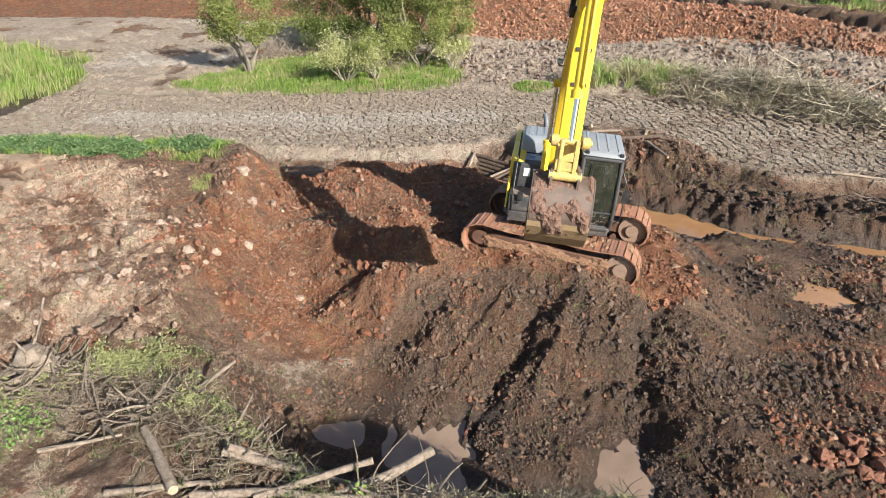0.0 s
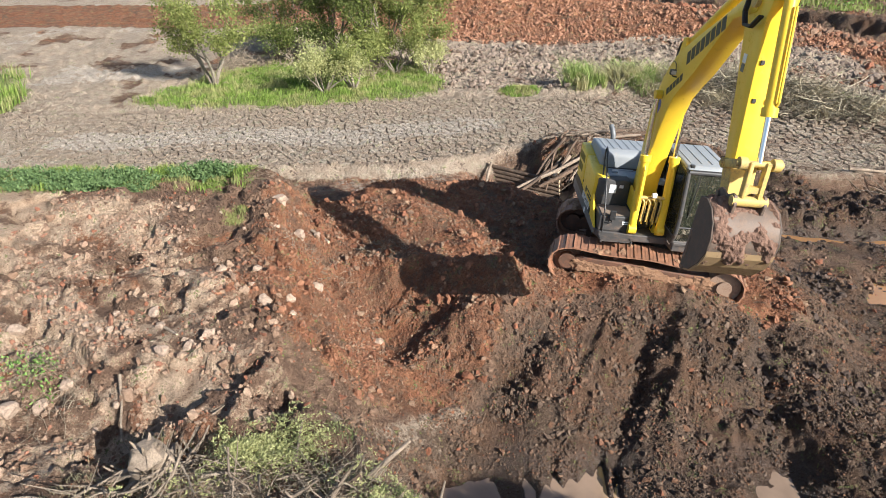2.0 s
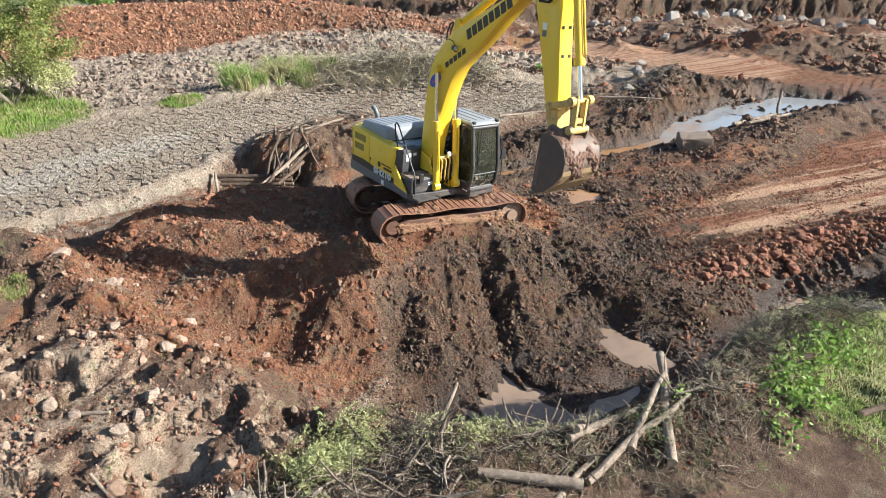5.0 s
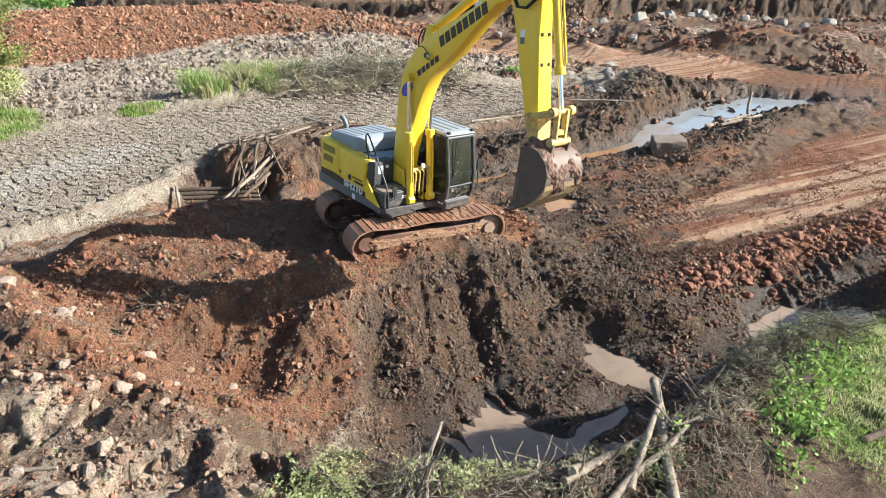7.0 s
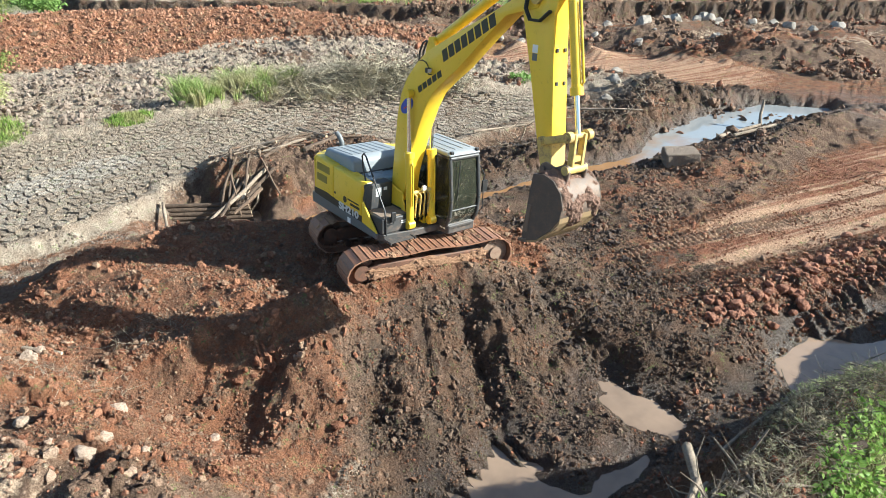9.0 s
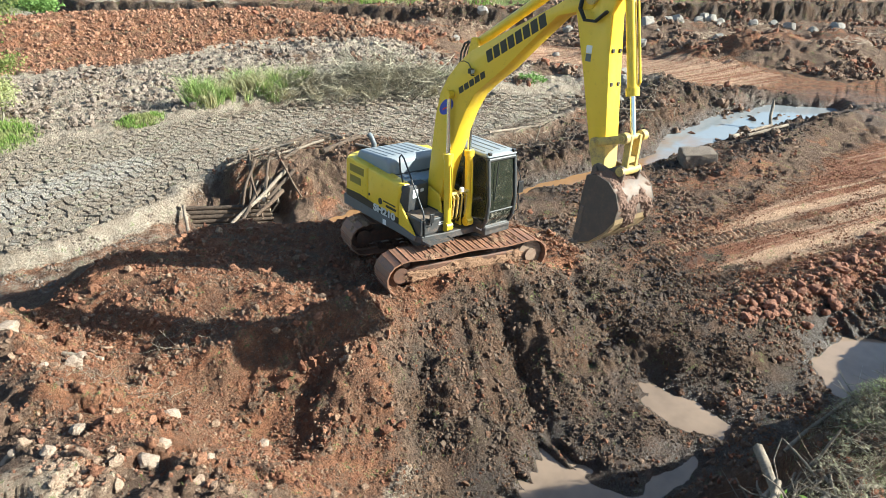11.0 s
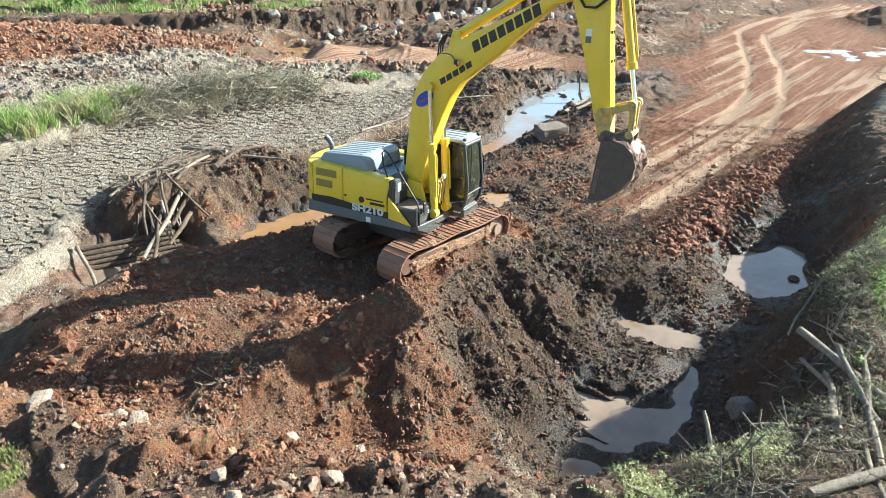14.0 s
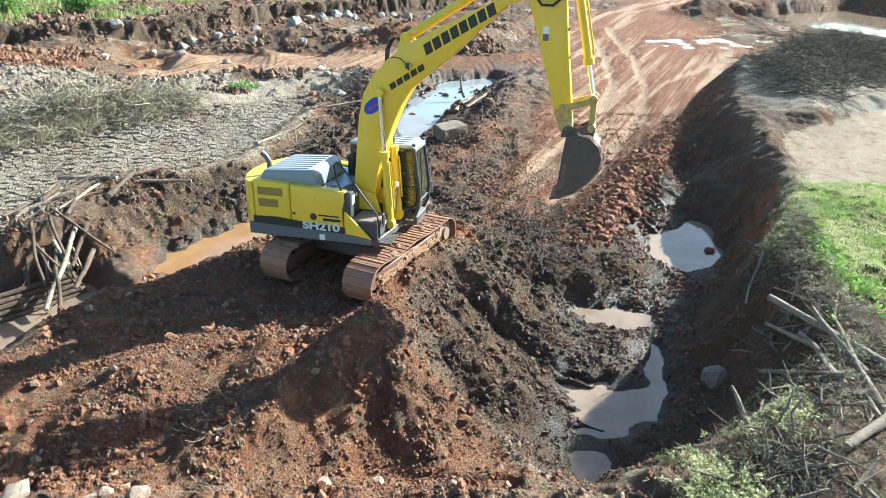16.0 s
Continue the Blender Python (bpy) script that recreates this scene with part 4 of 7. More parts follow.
def track_path():
    """Pins of one track, front to the right, in the side view (x, z)."""
    r, a, n = 0.43, 1.83, 56
    pts = []
    for k in range(400):
        u = k / 400 * (4 * a + 2 * math.pi * r)
        if u < 2 * a:
            x = a - u
            z = 0.47 + r + 0.03 - 0.05 * math.sin((u / (2 * a)) * math.pi * 2.0) ** 2
            pts.append((x, z))
        elif u < 2 * a + math.pi * r:
            t = (u - 2 * a) / r
            pts.append((-a - r * math.sin(t), 0.47 + r * math.cos(t)))
        elif u < 4 * a + math.pi * r:
            pts.append((-a + (u - 2 * a - math.pi * r), 0.04))
        else:
            t = (u - 4 * a - math.pi * r) / r
            pts.append((a + r * math.sin(t), 0.47 - r * math.cos(t)))
    return [pts[int(i * 400 / n)] for i in range(n)], n


def crust(bm_size, seed, amp, cuts=3):
    """A lumpy cake of mud about bm_size (x, y, z) big."""
    rnd = random.Random(seed)
    bm = bmesh.new()
    bmesh.ops.create_icosphere(bm, subdivisions=cuts, radius=1)
    off = Vector((rnd.uniform(0, 50), rnd.uniform(0, 50), rnd.uniform(0, 50)))
    for v in bm.verts:
        k = 1 + amp * noise.fractal(v.co * 2.2 + off, 1.0, 2.0, 4)
        v.co = Vector((v.co.x * bm_size[0], v.co.y * bm_size[1], v.co.z * bm_size[2])) * k
    return bm


def build_track(parent, side, shoe_mesh):
    y = side * 1.2
    chassis = part("track", prism([(1.75, 0.30), (1.9, 0.42), (1.6, 0.62), (-1.5, 0.66), (-1.8, 0.5), (-1.6, 0.28)], y - 0.2, y + 0.2, 0.03), MUD_STEEL, parent,
                 "rust-brown crawler track caked with red mud", UNDER)
    pins, n = track_path()
    for i, (x, z) in enumerate(pins):
        x2, z2 = pins[(i + 1) % n]
        ob = new("track_shoe", shoe_mesh)
        ob.parent = chassis
        ob.matrix_local = Matrix.Translation(((x + x2) / 2, y, (z + z2) / 2)) @ Matrix.Rotation(-math.atan2(z2 - z, x2 - x) + math.pi, 4, "Y")
    wheel = rod((1.83, y - 0.24, 0.47), (1.83, y + 0.24, 0.47), 0.37, seg=28)
    rod((1.83, y - 0.31, 0.47), (1.83, y + 0.31, 0.47), 0.17, seg=20, bm=wheel)
    shade(part("idler", wheel, IDLER, chassis, "pale worn steel idler wheel"))
    wheel = bmesh.new()
    gear = []
    for k in range(42):
        r = 0.40 if k % 2 else 0.34
        gear.append((-1.83 + r * math.cos(k * math.pi / 21), 0.47 + r * math.sin(k * math.pi / 21)))
    prism(gear, y - 0.05, y + 0.05, 0, wheel)
    rod((-1.83, y - 0.2, 0.47), (-1.83, y + 0.2, 0.47), 0.2, seg=20, bm=wheel)
    part("sprocket", wheel, MUD_STEEL, chassis)
    for k in range(7):
        x = -1.35 + k * 0.45
        shade(part("roller", rod((x, y - 0.23, 0.16), (x, y + 0.23, 0.16), 0.085, seg=16), MUD_STEEL, chassis))
    for x in (-0.7, 0.75):
        shade(part("carrier_roller", rod((x, y - 0.2, 0.78), (x, y + 0.2, 0.78), 0.075, seg=16), MUD_STEEL, chassis))
    dice = random.Random(70 + side)
    for k in range(34):
        i = dice.randrange(n)
        (x, z), (x2, z2) = pins[i], pins[(i + 1) % n]
        if z < 0.35:
            continue
        cake = crust((dice.uniform(0.05, 0.13), dice.uniform(0.06, 0.2), dice.uniform(0.025, 0.05)), 200 + k + 40 * side, 0.6, 2)
        lie = Matrix.Translation(((x + x2) / 2, y + dice.uniform(-0.3, 0.3), (z + z2) / 2)) @ Matrix.Rotation(-math.atan2(z2 - z, x2 - x) + math.pi, 4, "Y") @ Matrix.Translation((0, 0, 0.02))
        part("mud_cake", cake, MUD_CAKE, chassis, "red mud stuck to the shoes", lie)
    for k in range(9):
        cake = crust((0.30, 0.07, 0.16), 40 + k + side * 20, 0.55)
        bmesh.ops.translate(cake, vec=(-1.45 + k * 0.36 + 0.08 * math.sin(k * 7), y + side * 0.2, 0.42 + 0.07 * math.sin(k * 5)), verts=cake.verts)
        part("mud_cake", cake, MUD_CAKE, chassis, "red mud packed on the track frame")


def build_excavator():
    ex = thing("excavator", "yellow crawler excavator with dark grey cab, muddy tracks and raised arm", "excavator", m=BASE)
    # undercarriage
    shoe = boxes((-0.088, 0.086, -0.39, 0.39, -0.014, 0.016), (-0.088, -0.06, -0.39, 0.39, 0.014, 0.036), (-0.006, 0.012, -0.39, 0.39, 0.014, 0.02),
                 (-0.08, 0.08, -0.12, -0.07, -0.07, -0.01), (-0.08, 0.08, 0.07, 0.12, -0.07, -0.01))
    shoe_mesh = bpy.data.meshes.new("track_shoe")
    shoe.to_mesh(shoe_mesh)
    shoe.free()
    shoe_mesh.materials.append(SHOE_STEEL)
    for side in (-1, 1):
        build_track(ex, side, shoe_mesh)
    x_frame = boxes((-0.85, 0.85, -0.75, 0.75, 0.5, 0.86), (0.35, 0.8, -1.1, 1.1, 0.45, 0.72), (-0.8, -0.35, -1.1, 1.1, 0.45, 0.72), bevel=0.04)
    part("centre_frame", x_frame, CHARCOAL, ex, m=UNDER)
    part("slewing_ring", rod((0, 0, 0.85), (0, 0, 1.02), 0.62, seg=40), BLACK_PAINT, ex, m=UNDER)
    # revolving frame and skirts
    deck = slab([(-2.1, -1.38), (0.85, -1.38), (1.05, -1.3), (1.15, -0.45), (1.15, 0.3), (1.5, 0.34), (1.5, 1.2), (-2.1, 1.22)], 0.98, 1.16, 0.02)
    part("revolving_frame", deck, CHARCOAL, ex, m=UPPER)
    skirt = prism([(-2.28, 1.0), (0.88, 1.02), (0.9, 1.16), (0.2, 1.25), (-2.28, 1.30)], -1.425, -1.36, 0.012)
    part("skirt", skirt, GREY_PAINT, ex, "dusty grey lower side panel", UPPER)
    # counterweight with a round back
    plan = [(-2.12, -1.40)]
    for k in range(13):
        plan.append((-2.2 - 0.55 * max(0.0, math.sin(math.pi * k / 12)) ** 0.6, -1.40 + 2.66 * k / 12))
    plan.append((-2.12, 1.26))
    cw = part("counterweight", slab(plan, 1.22, 2.3, 0.09, 3), YELLOW, ex, "round-backed yellow counterweight", UPPER)
    shade(cw, 40)
    base_plan = [(x * 0.995, y * 0.985) for x, y in plan]
    part("counterweight_foot", slab(base_plan, 0.98, 1.22, 0.03), GREY_PAINT, ex, "dark grey foot of the counterweight", UPPER)
    # side panels
    panel = part("engine_panel", prism([(-2.1, 1.28), (-1.15, 1.28), (-1.15, 2.33), (-2.1, 2.38)], -1.42, -1.05, 0.05, segments=3), YELLOW, ex, "yellow side panel with two louvred grilles", UPPER)
    shade(panel, 40)
    for z0, x0, x1 in ((2.02, -1.98, -1.32), (1.73, -1.98, -1.46)):
        grille = boxes((x0, x1, -1.428, -1.415, z0, z0 + 0.20), bevel=0.004)
        for k in range(9):
            z = z0 + 0.02 + k * 0.02
            bmesh.ops.create_cube(grille, size=1, matrix=Matrix.Translation(((x0 + x1) / 2, -1.432, z)) @ Matrix.Diagonal((x1 - x0 - 0.03, 0.008, 0.009, 1)))
        part("grille", grille, GRILLE, panel, "dusty olive louvre")
    door = part("pump_door", prism([(-1.135, 1.28), (0.2, 1.28), (0.17, 1.83), (0.23, 2.05), (0.2, 2.24), (-1.135, 2.33)], -1.42, -1.05, 0.05, segments=3), YELLOW, ex, "plain yellow side door", UPPER)
    shade(door, 40)
    part("latch", boxes((-1.08, -1.02, -1.435, -1.415, 1.6, 1.66), bevel=0.006), BLACK_PAINT, door)
    wedge = part("wedge_panel", prism([(0.215, 1.24), (0.9, 1.16), (0.24, 1.80)], -1.42, -1.36, 0.015), YELLOW, ex, "slanting yellow front panel", UPPER)
    part("stripe", prism([(-2.15, 1.30), (0.25, 1.245), (0.25, 1.40), (-0.95, 1.45), (-1.5, 1.50), (-2.15, 1.47)], -1.428, -1.415), DARK_LETTER, ex, "black stripe with silver model number", UPPER)
    word = lettering("SH210", 0.30)
    bmesh.ops.scale(word, vec=(1.18, 1, 0.85), verts=word.verts)
    bmesh.ops.translate(word, vec=(-0.84, -1.435, 1.285), verts=word.verts)
    part("model_number", word, SILVER_LETTER, ex, "silver model number", UPPER)
    small = boxes((-0.42, 0.1, -1.428, -1.418, 1.63, 1.665), (-0.30, 0.14, -1.428, -1.418, 1.52, 1.585), bevel=0)
    rod((-0.55, -1.424, 1.60), (-0.55, -1.428, 1.60), 0.085, seg=18, bm=small)
    part("side_sticker", small, DARK_LETTER, ex, "small dark sticker bars", UPPER)
    part("plate", boxes((-0.42, -0.28, -1.433, -1.42, 1.03, 1.17), bevel=0.003), WHITE_PLATE, ex, "small white plate", UPPER)
    part("left_panel", prism([(-2.1, 1.2), (-0.3, 1.2), (-0.3, 2.25), (-2.1, 2.36)], 0.95, 1.25, 0.05, segments=2), YELLOW, ex, m=UPPER)
    # top deck, engine hood, exhaust
    part("engine_deck", boxes((-2.1, 0.05, -1.3, 1.1, 2.06, 2.2), (-2.1, -0.35, -1.25, 0.95, 1.2, 2.1), bevel=0.02), DECK_PAINT, ex, "dusty blue-grey engine deck", UPPER)
    part("deck_plate", boxes((-0.75, -0.42, -1.2, -0.35, 2.2, 2.225), (-0.38, 0.02, -1.2, -0.6, 2.2, 2.225), (-0.3, -0.15, -0.95, -0.8, 2.22, 2.27), bevel=0.01), DECK_PAINT, ex, m=UPPER)
    hood = prism([(-2.08, 2.2), (-2.02, 2.40), (-1.9, 2.58), (-0.72, 2.66), (-0.55, 2.56), (-0.50, 2.2)], -1.2, 0.42, 0.07, segments=3)
    hood = shade(part("engine_hood", hood, HOOD_PAINT, ex, "ribbed dusty grey engine hood", UPPER), 40)
    for k in range(7):
        y = -1.0 + k * 0.2
        part("rib", boxes((-0.53, 0.53, -0.06, 0.06, -0.016, -0.003), bevel=0.006), HOOD_PAINT, hood, m=Matrix.Translation((-1.3, y, 2.635)) @ Matrix.Rotation(-0.068, 4, "Y"))
    part("hood_lip", boxes((-2.1, -0.48, -1.23, 0.46, 2.2, 2.25), bevel=0.015), BLACK_PAINT, ex, m=UPPER)
    shade(part("exhaust", tube([(-2.05, -0.62, 2.3), (-2.05, -0.62, 2.62), (-2.12, -0.66, 2.78), (-2.2, -0.70, 2.86)], 0.07, 14), GREY_PAINT, ex, "bent grey exhaust stack", UPPER))
    filt = rod((-0.22, 0.28, 2.2), (-0.22, 0.28, 2.62), 0.10, seg=20)
    rod((-0.22, 0.28, 2.62), (-0.22, 0.28, 2.72), 0.14, 0.12, seg=20, bm=filt)
    shade(part("air_cleaner", filt, RUBBER, ex, "black air pre-cleaner", UPPER))
    part("engine_room", boxes((-0.4, 0.7, -0.58, 0.3, 1.16, 1.6), bevel=0.02), BLACK_PAINT, ex, m=UPPER)
    # tank, tool box, step
    tank = part("fuel_tank", boxes((-0.42, 0.3, -1.34, -0.55, 1.16, 2.2), bevel=0.05, segments=2), CHARCOAL, ex, "charcoal tank with white stickers", UPPER)
    shade(tank, 40)
    part("sticker", boxes((0.298, 0.304, -1.05, -0.88, 1.86, 2.08), (0.298, 0.304, -0.82, -0.72, 2.0, 2.08)), WHITE_PLATE, tank)
    tool = part("tool_box", boxes((0.32, 1.02, -1.33, -0.52, 1.16, 1.56), bevel=0.035, segments=2), CHARCOAL, ex, "charcoal tool box with dusty top", UPPER)
    part("tread", boxes((0.36, 0.98, -1.28, -0.56, 1.557, 1.572), bevel=0.004), DUSTY, tool, "dusty brown tread plate")
    part("vent", boxes((1.018, 1.03, -0.78, -0.62, 1.36, 1.385), (1.018, 1.03, -0.78, -0.62, 1.41, 1.435)), WHITE_PLATE, tool)
    step = boxes(*[(1.04 + 0.06 * k, 1.075 + 0.06 * k, -1.28, -0.55, 1.02, 1.05) for k in range(5)], (1.02, 1.34, -1.29, -1.26, 1.0, 1.06), (1.02, 1.34, -0.57, -0.54, 1.0, 1.06))
    part("step", step, CHARCOAL, ex, "barred metal step", UPPER)
    rail = tube([(1.04, -1.22, 1.05), (1.04, -1.24, 1.55), (0.98, -1.24, 1.75), (0.12, -1.22, 2.86), (0.02, -1.22, 2.92), (-0.06, -1.22, 2.84), (-0.02, -1.22, 2.55), (0.12, -1.22, 2.2)], 0.02, 10)
    shade(part("handrail", rail, BLACK_PAINT, ex, "bent black handrail", UPPER), 60)
    mirror = boxes((1.06, 1.1, -1.12, -0.98, 1.48, 1.72), bevel=0.012)
    tube([(1.04, -1.24, 1.4), (1.07, -1.05, 1.4), (1.08, -1.05, 1.5)], 0.012, 6, bm=mirror)
    part("mirror", mirror, BLACK_PAINT, ex, "small black mirror", UPPER)
    # cab
    cab = part("cab", slab([(-0.25, 0.31), (1.42, 0.31), (1.5, 0.36), (1.5, 1.18), (1.42, 1.25), (-0.25, 1.25)], 1.08, 1.2, 0.02), CHARCOAL, ex, "dark grey operator's cab with dusty windows", UPPER)
    side_line = [(-0.22, 1.18), (1.40, 1.18), (1.53, 1.45), (1.56, 1.9), (1.42, 2.92), (1.25, 3.0), (-0.22, 3.0)]
    for y in (0.335, 1.225):
        bars = bmesh.new()
        loop = [(x, y, z) for x, z in side_line]
        for a, b in zip(loop, loop[1:] + loop[:1]):
            rod(a, b, 0.05, seg=10, bm=bars)
        rod((0.55, y, 1.2), (0.62, y, 3.0), 0.045, seg=10, bm=bars)
        shade(part("cab_pillar", bars, CHARCOAL, cab))
    for x, z, r in ((1.40, 1.18, 0.05), (1.545, 1.62, 0.02), (1.42, 2.92, 0.05), (-0.22, 3.0, 0.05), (-0.22, 1.18, 0.05)):
        shade(part("cab_crossbar", rod((x, 0.335, z), (x, 1.225, z), r, seg=10), CHARCOAL, cab))
    roof_ribs = [boxes((-0.22, 1.22, 0.395 + 0.24 * k, 0.445 + 0.24 * k, 3.055, 3.085), bevel=0.01) for k in range(4)]
    roof = prism([(-0.28, 2.97), (1.34, 2.97), (1.48, 2.99), (1.36, 3.07), (-0.28, 3.07)], 0.28, 1.28, 0.04, segments=3)
    shade(part("roof", roof, HOOD_PAINT, cab, "ribbed grey cab roof"), 40)
    for rib in roof_ribs:
        part("roof_rib", rib, HOOD_PAINT, cab)
    part("lower_panel", boxes((-0.22, 0.55, 0.31, 0.34, 1.2, 2.0), (-0.22, 1.38, 0.30, 0.335, 1.2, 1.34), (-0.25, -0.2, 0.33, 1.23, 1.2, 2.2), (-0.22, 1.35, 1.22, 1.25, 1.2, 1.75), bevel=0.01), CHARCOAL, cab)
    part("windscreen", prism([(1.535, 1.64), (1.555, 1.9), (1.425, 2.88), (1.413, 2.88), (1.543, 1.9), (1.523, 1.64)], 0.37, 1.19), GLASS, cab, "dusty green-tinted windscreen")
    part("lower_windscreen", prism([(1.40, 1.2), (1.52, 1.44), (1.54, 1.6), (1.528, 1.6), (1.508, 1.44), (1.388, 1.2)], 0.37, 1.19), SPLASHED, cab, "lower window splashed with dry mud")
    part("side_window", prism([(0.62, 1.36), (1.38, 1.36), (1.49, 1.6), (1.51, 1.9), (1.39, 2.88), (0.66, 2.93)], 0.328, 0.338), GLASS, cab)
    part("side_window", prism([(-0.18, 2.02), (0.54, 2.02), (0.58, 2.93), (-0.18, 2.93)], 0.328, 0.338), GLASS, cab)
    part("door_window", prism([(0.0, 1.76), (1.46, 1.76), (1.39, 2.88), (0.0, 2.93)], 1.222, 1.232), GLASS, cab)
    part("rear_window", boxes((-0.228, -0.218, 0.38, 1.18, 2.22, 2.92)), GLASS, cab)
    seat = boxes((0.15, 0.65, 0.55, 1.0, 1.5, 1.65), (0.08, 0.22, 0.55, 1.0, 1.6, 2.35), (0.2, 0.7, 0.4, 0.52, 1.2, 1.85), (0.2, 0.7, 1.05, 1.17, 1.2, 1.85), bevel=0.04)
    part("seat", seat, BLACK_PAINT, cab)
    part("sticker", boxes((1.2, 1.3, 0.305, 0.311, 1.1, 1.22), (1.33, 1.41, 0.305, 0.311, 1.1, 1.22)), WHITE_PLATE, cab)
    part("wiper", tube([(1.50, 0.6, 2.85), (1.545, 0.55, 2.4), (1.57, 0.5, 1.9)], 0.012, 6), RUBBER, cab)
    mir = tube([(1.40, 1.28, 1.3), (1.52, 1.42, 1.5), (1.50, 1.42, 2.4), (1.42, 1.28, 2.7)], 0.014, 8)
    bmesh.ops.create_cube(mir, size=1, matrix=Matrix.Translation((1.52, 1.44, 2.1)) @ Matrix.Diagonal((0.05, 0.16, 0.3, 1)))
    part("mirror", mir, BLACK_PAINT, cab, "left-hand mirror on a thin bar")
    for y in (0.34, 1.14):
        part("lamp", boxes((1.36, 1.44, y, y + 0.1, 3.02, 3.1), bevel=0.015), BLACK_PAINT, cab)
    # boom
    back = [(0.12, 1.75), (0.14, 2.3), (0.21, 3.0), (0.30, 3.85), (0.43, 4.4), (0.66, 4.8), (0.98, 5.15), (1.35, 5.46), (2.2, 5.9), (3.16, 6.36), (4.05, 6.82), (4.35, 7.0)]
    front = [(4.62, 6.85), (4.5, 6.62), (3.72, 6.42), (3.17, 5.94), (2.44, 5.26), (1.95, 4.88), (1.6, 4.58), (1.36, 4.2), (1.16, 3.75), (0.92, 3.1), (0.74, 2.5), (0.66, 1.95), (0.5, 1.7)]
    y0, y1 = BOOM_Y - 0.21, BOOM_Y + 0.21
    boom = part("boom", prism(back + front, y0, y1, 0.018, segments=2), YELLOW, ex, "bent yellow box-section boom with dark lettering", UPPER)
    shade(boom, 25)
    bracket = prism([(-0.1, 1.16), (0.95, 1.16), (0.7, 2.0), (0.25, 2.1)], BOOM_Y - 0.30, BOOM_Y - 0.24, 0.02)
    prism([(-0.1, 1.16), (0.95, 1.16), (0.7, 2.0), (0.25, 2.1)], BOOM_Y + 0.24, BOOM_Y + 0.30, 0.02, bracket)
    part("boom_bracket", bracket, YELLOW, ex, m=UPPER)
    for px, pz, r in ((0.86, 4.46, 0.09), (0.40, 1.9, 0.11), (4.47, 6.80, 0.12)):
        shade(part("pin", rod((px, y0 - 0.05, pz), (px, y1 + 0.05, pz), r, seg=18), YELLOW_WORN, boom))
    for a, b, n, h in (((1.93, 5.30), (3.50, 6.24), 8, 0.235), ((1.10, 4.50), (1.93, 5.02), 5, 0.135)):
        dx, dz = b[0] - a[0], b[1] - a[1]
        length = math.hypot(dx, dz)
        ux, uz = dx / length, dz / length
        for k in range(n):
            s0, s1 = length * (k + 0.09) / n, length * (k + 0.91) / n
            q = [(s0, 0), (s1, 0), (s1, h), (s0, h)]
            part("lettering_bar", prism([(a[0] + ux * s + (-uz) * v + ux * 0.18 * v, a[1] + uz * s + ux * v + uz * 0.18 * v) for s, v in q], y0 - 0.003, y0 - 0.0005), DARK_LETTER, boom, "dark bar in place of a letter")
    oval = bmesh.new()
    prism([(0.68 + 0.24 * math.cos(t) - 0.03 * math.sin(t), 4.14 + 0.165 * math.sin(t) + 0.13 * math.cos(t)) for t in [k * math.pi / 14 for k in range(28)]], y0 - 0.004, y0 - 0.001, 0, oval)
    part("oval_sticker", oval, BLUE_PLATE, boom, "blue oval sticker with a red band")
    part("sticker_band", prism([(0.56, 4.03), (0.76, 4.15), (0.77, 4.18), (0.56, 4.07)], y0 - 0.006, y0 - 0.0045), RED_PLATE, boom)
    lamp = boxes((1.50, 1.6, y0 - 0.16, y0 - 0.04, 5.03, 5.14), bevel=0.015)
    tube([(1.55, y0, 4.99), (1.55, y0 - 0.09, 5.0), (1.55, y0 - 0.1, 5.05)], 0.014, 6, bm=lamp)
    tube([(1.5, y0 - 0.03, 5.1), (1.35, y0 - 0.01, 5.22), (1.2, y0 - 0.005, 5.25), (1.1, y0, 5.22)], 0.01, 6, bm=lamp)
    part("work_lamp", lamp, BLACK_PAINT, boom, "small black work lamp")
    part("lamp_glass", boxes((1.598, 1.606, y0 - 0.15, y0 - 0.05, 5.045, 5.125)), SILVER_LETTER, boom)
    hose = bmesh.new()
    for k in range(3):
        y = BOOM_Y - 0.12 + 0.1 * k
        tube([(0.95, y, 5.05), (0.98, y, 5.4), (1.08, y, 5.6), (1.2, y, 5.66), (1.36, y, 5.56)], 0.022, 8, bm=hose)
    part("hose", hose, RUBBER, boom, "looped black hydraulic hoses")
    pipes = bmesh.new()
    for k in range(4):
        y = BOOM_Y - 0.2 + 0.13 * k
        tube([(0.98, y, 1.4), (1.0, y, 2.0), (1.08, y, 2.1), (1.1, y + 0.06, 2.0), (1.06, y + 0.06, 1.5)], 0.022, 8, bm=pipes)
    tube([(1.06, BOOM_Y - 0.3, 2.1), (1.06, BOOM_Y + 0.34, 2.12)], 0.045, 8, bm=pipes)
    part("pipe", pipes, YELLOW_WORN, boom, "yellow pipes between the boom cylinders")
    pipes = bmesh.new()
    for k in range(5):
        y = BOOM_Y - 0.22 + 0.11 * k
        tube([(0.85, y, 1.25), (1.0, y, 1.5), (1.02, y, 1.9)], 0.02, 6, bm=pipes)
    part("hose", pipes, RUBBER, boom)
    part("work_lamp", boxes((1.1, 1.18, BOOM_Y - 0.02, BOOM_Y + 0.1, 2.14, 2.26), bevel=0.02), SILVER_LETTER, boom)
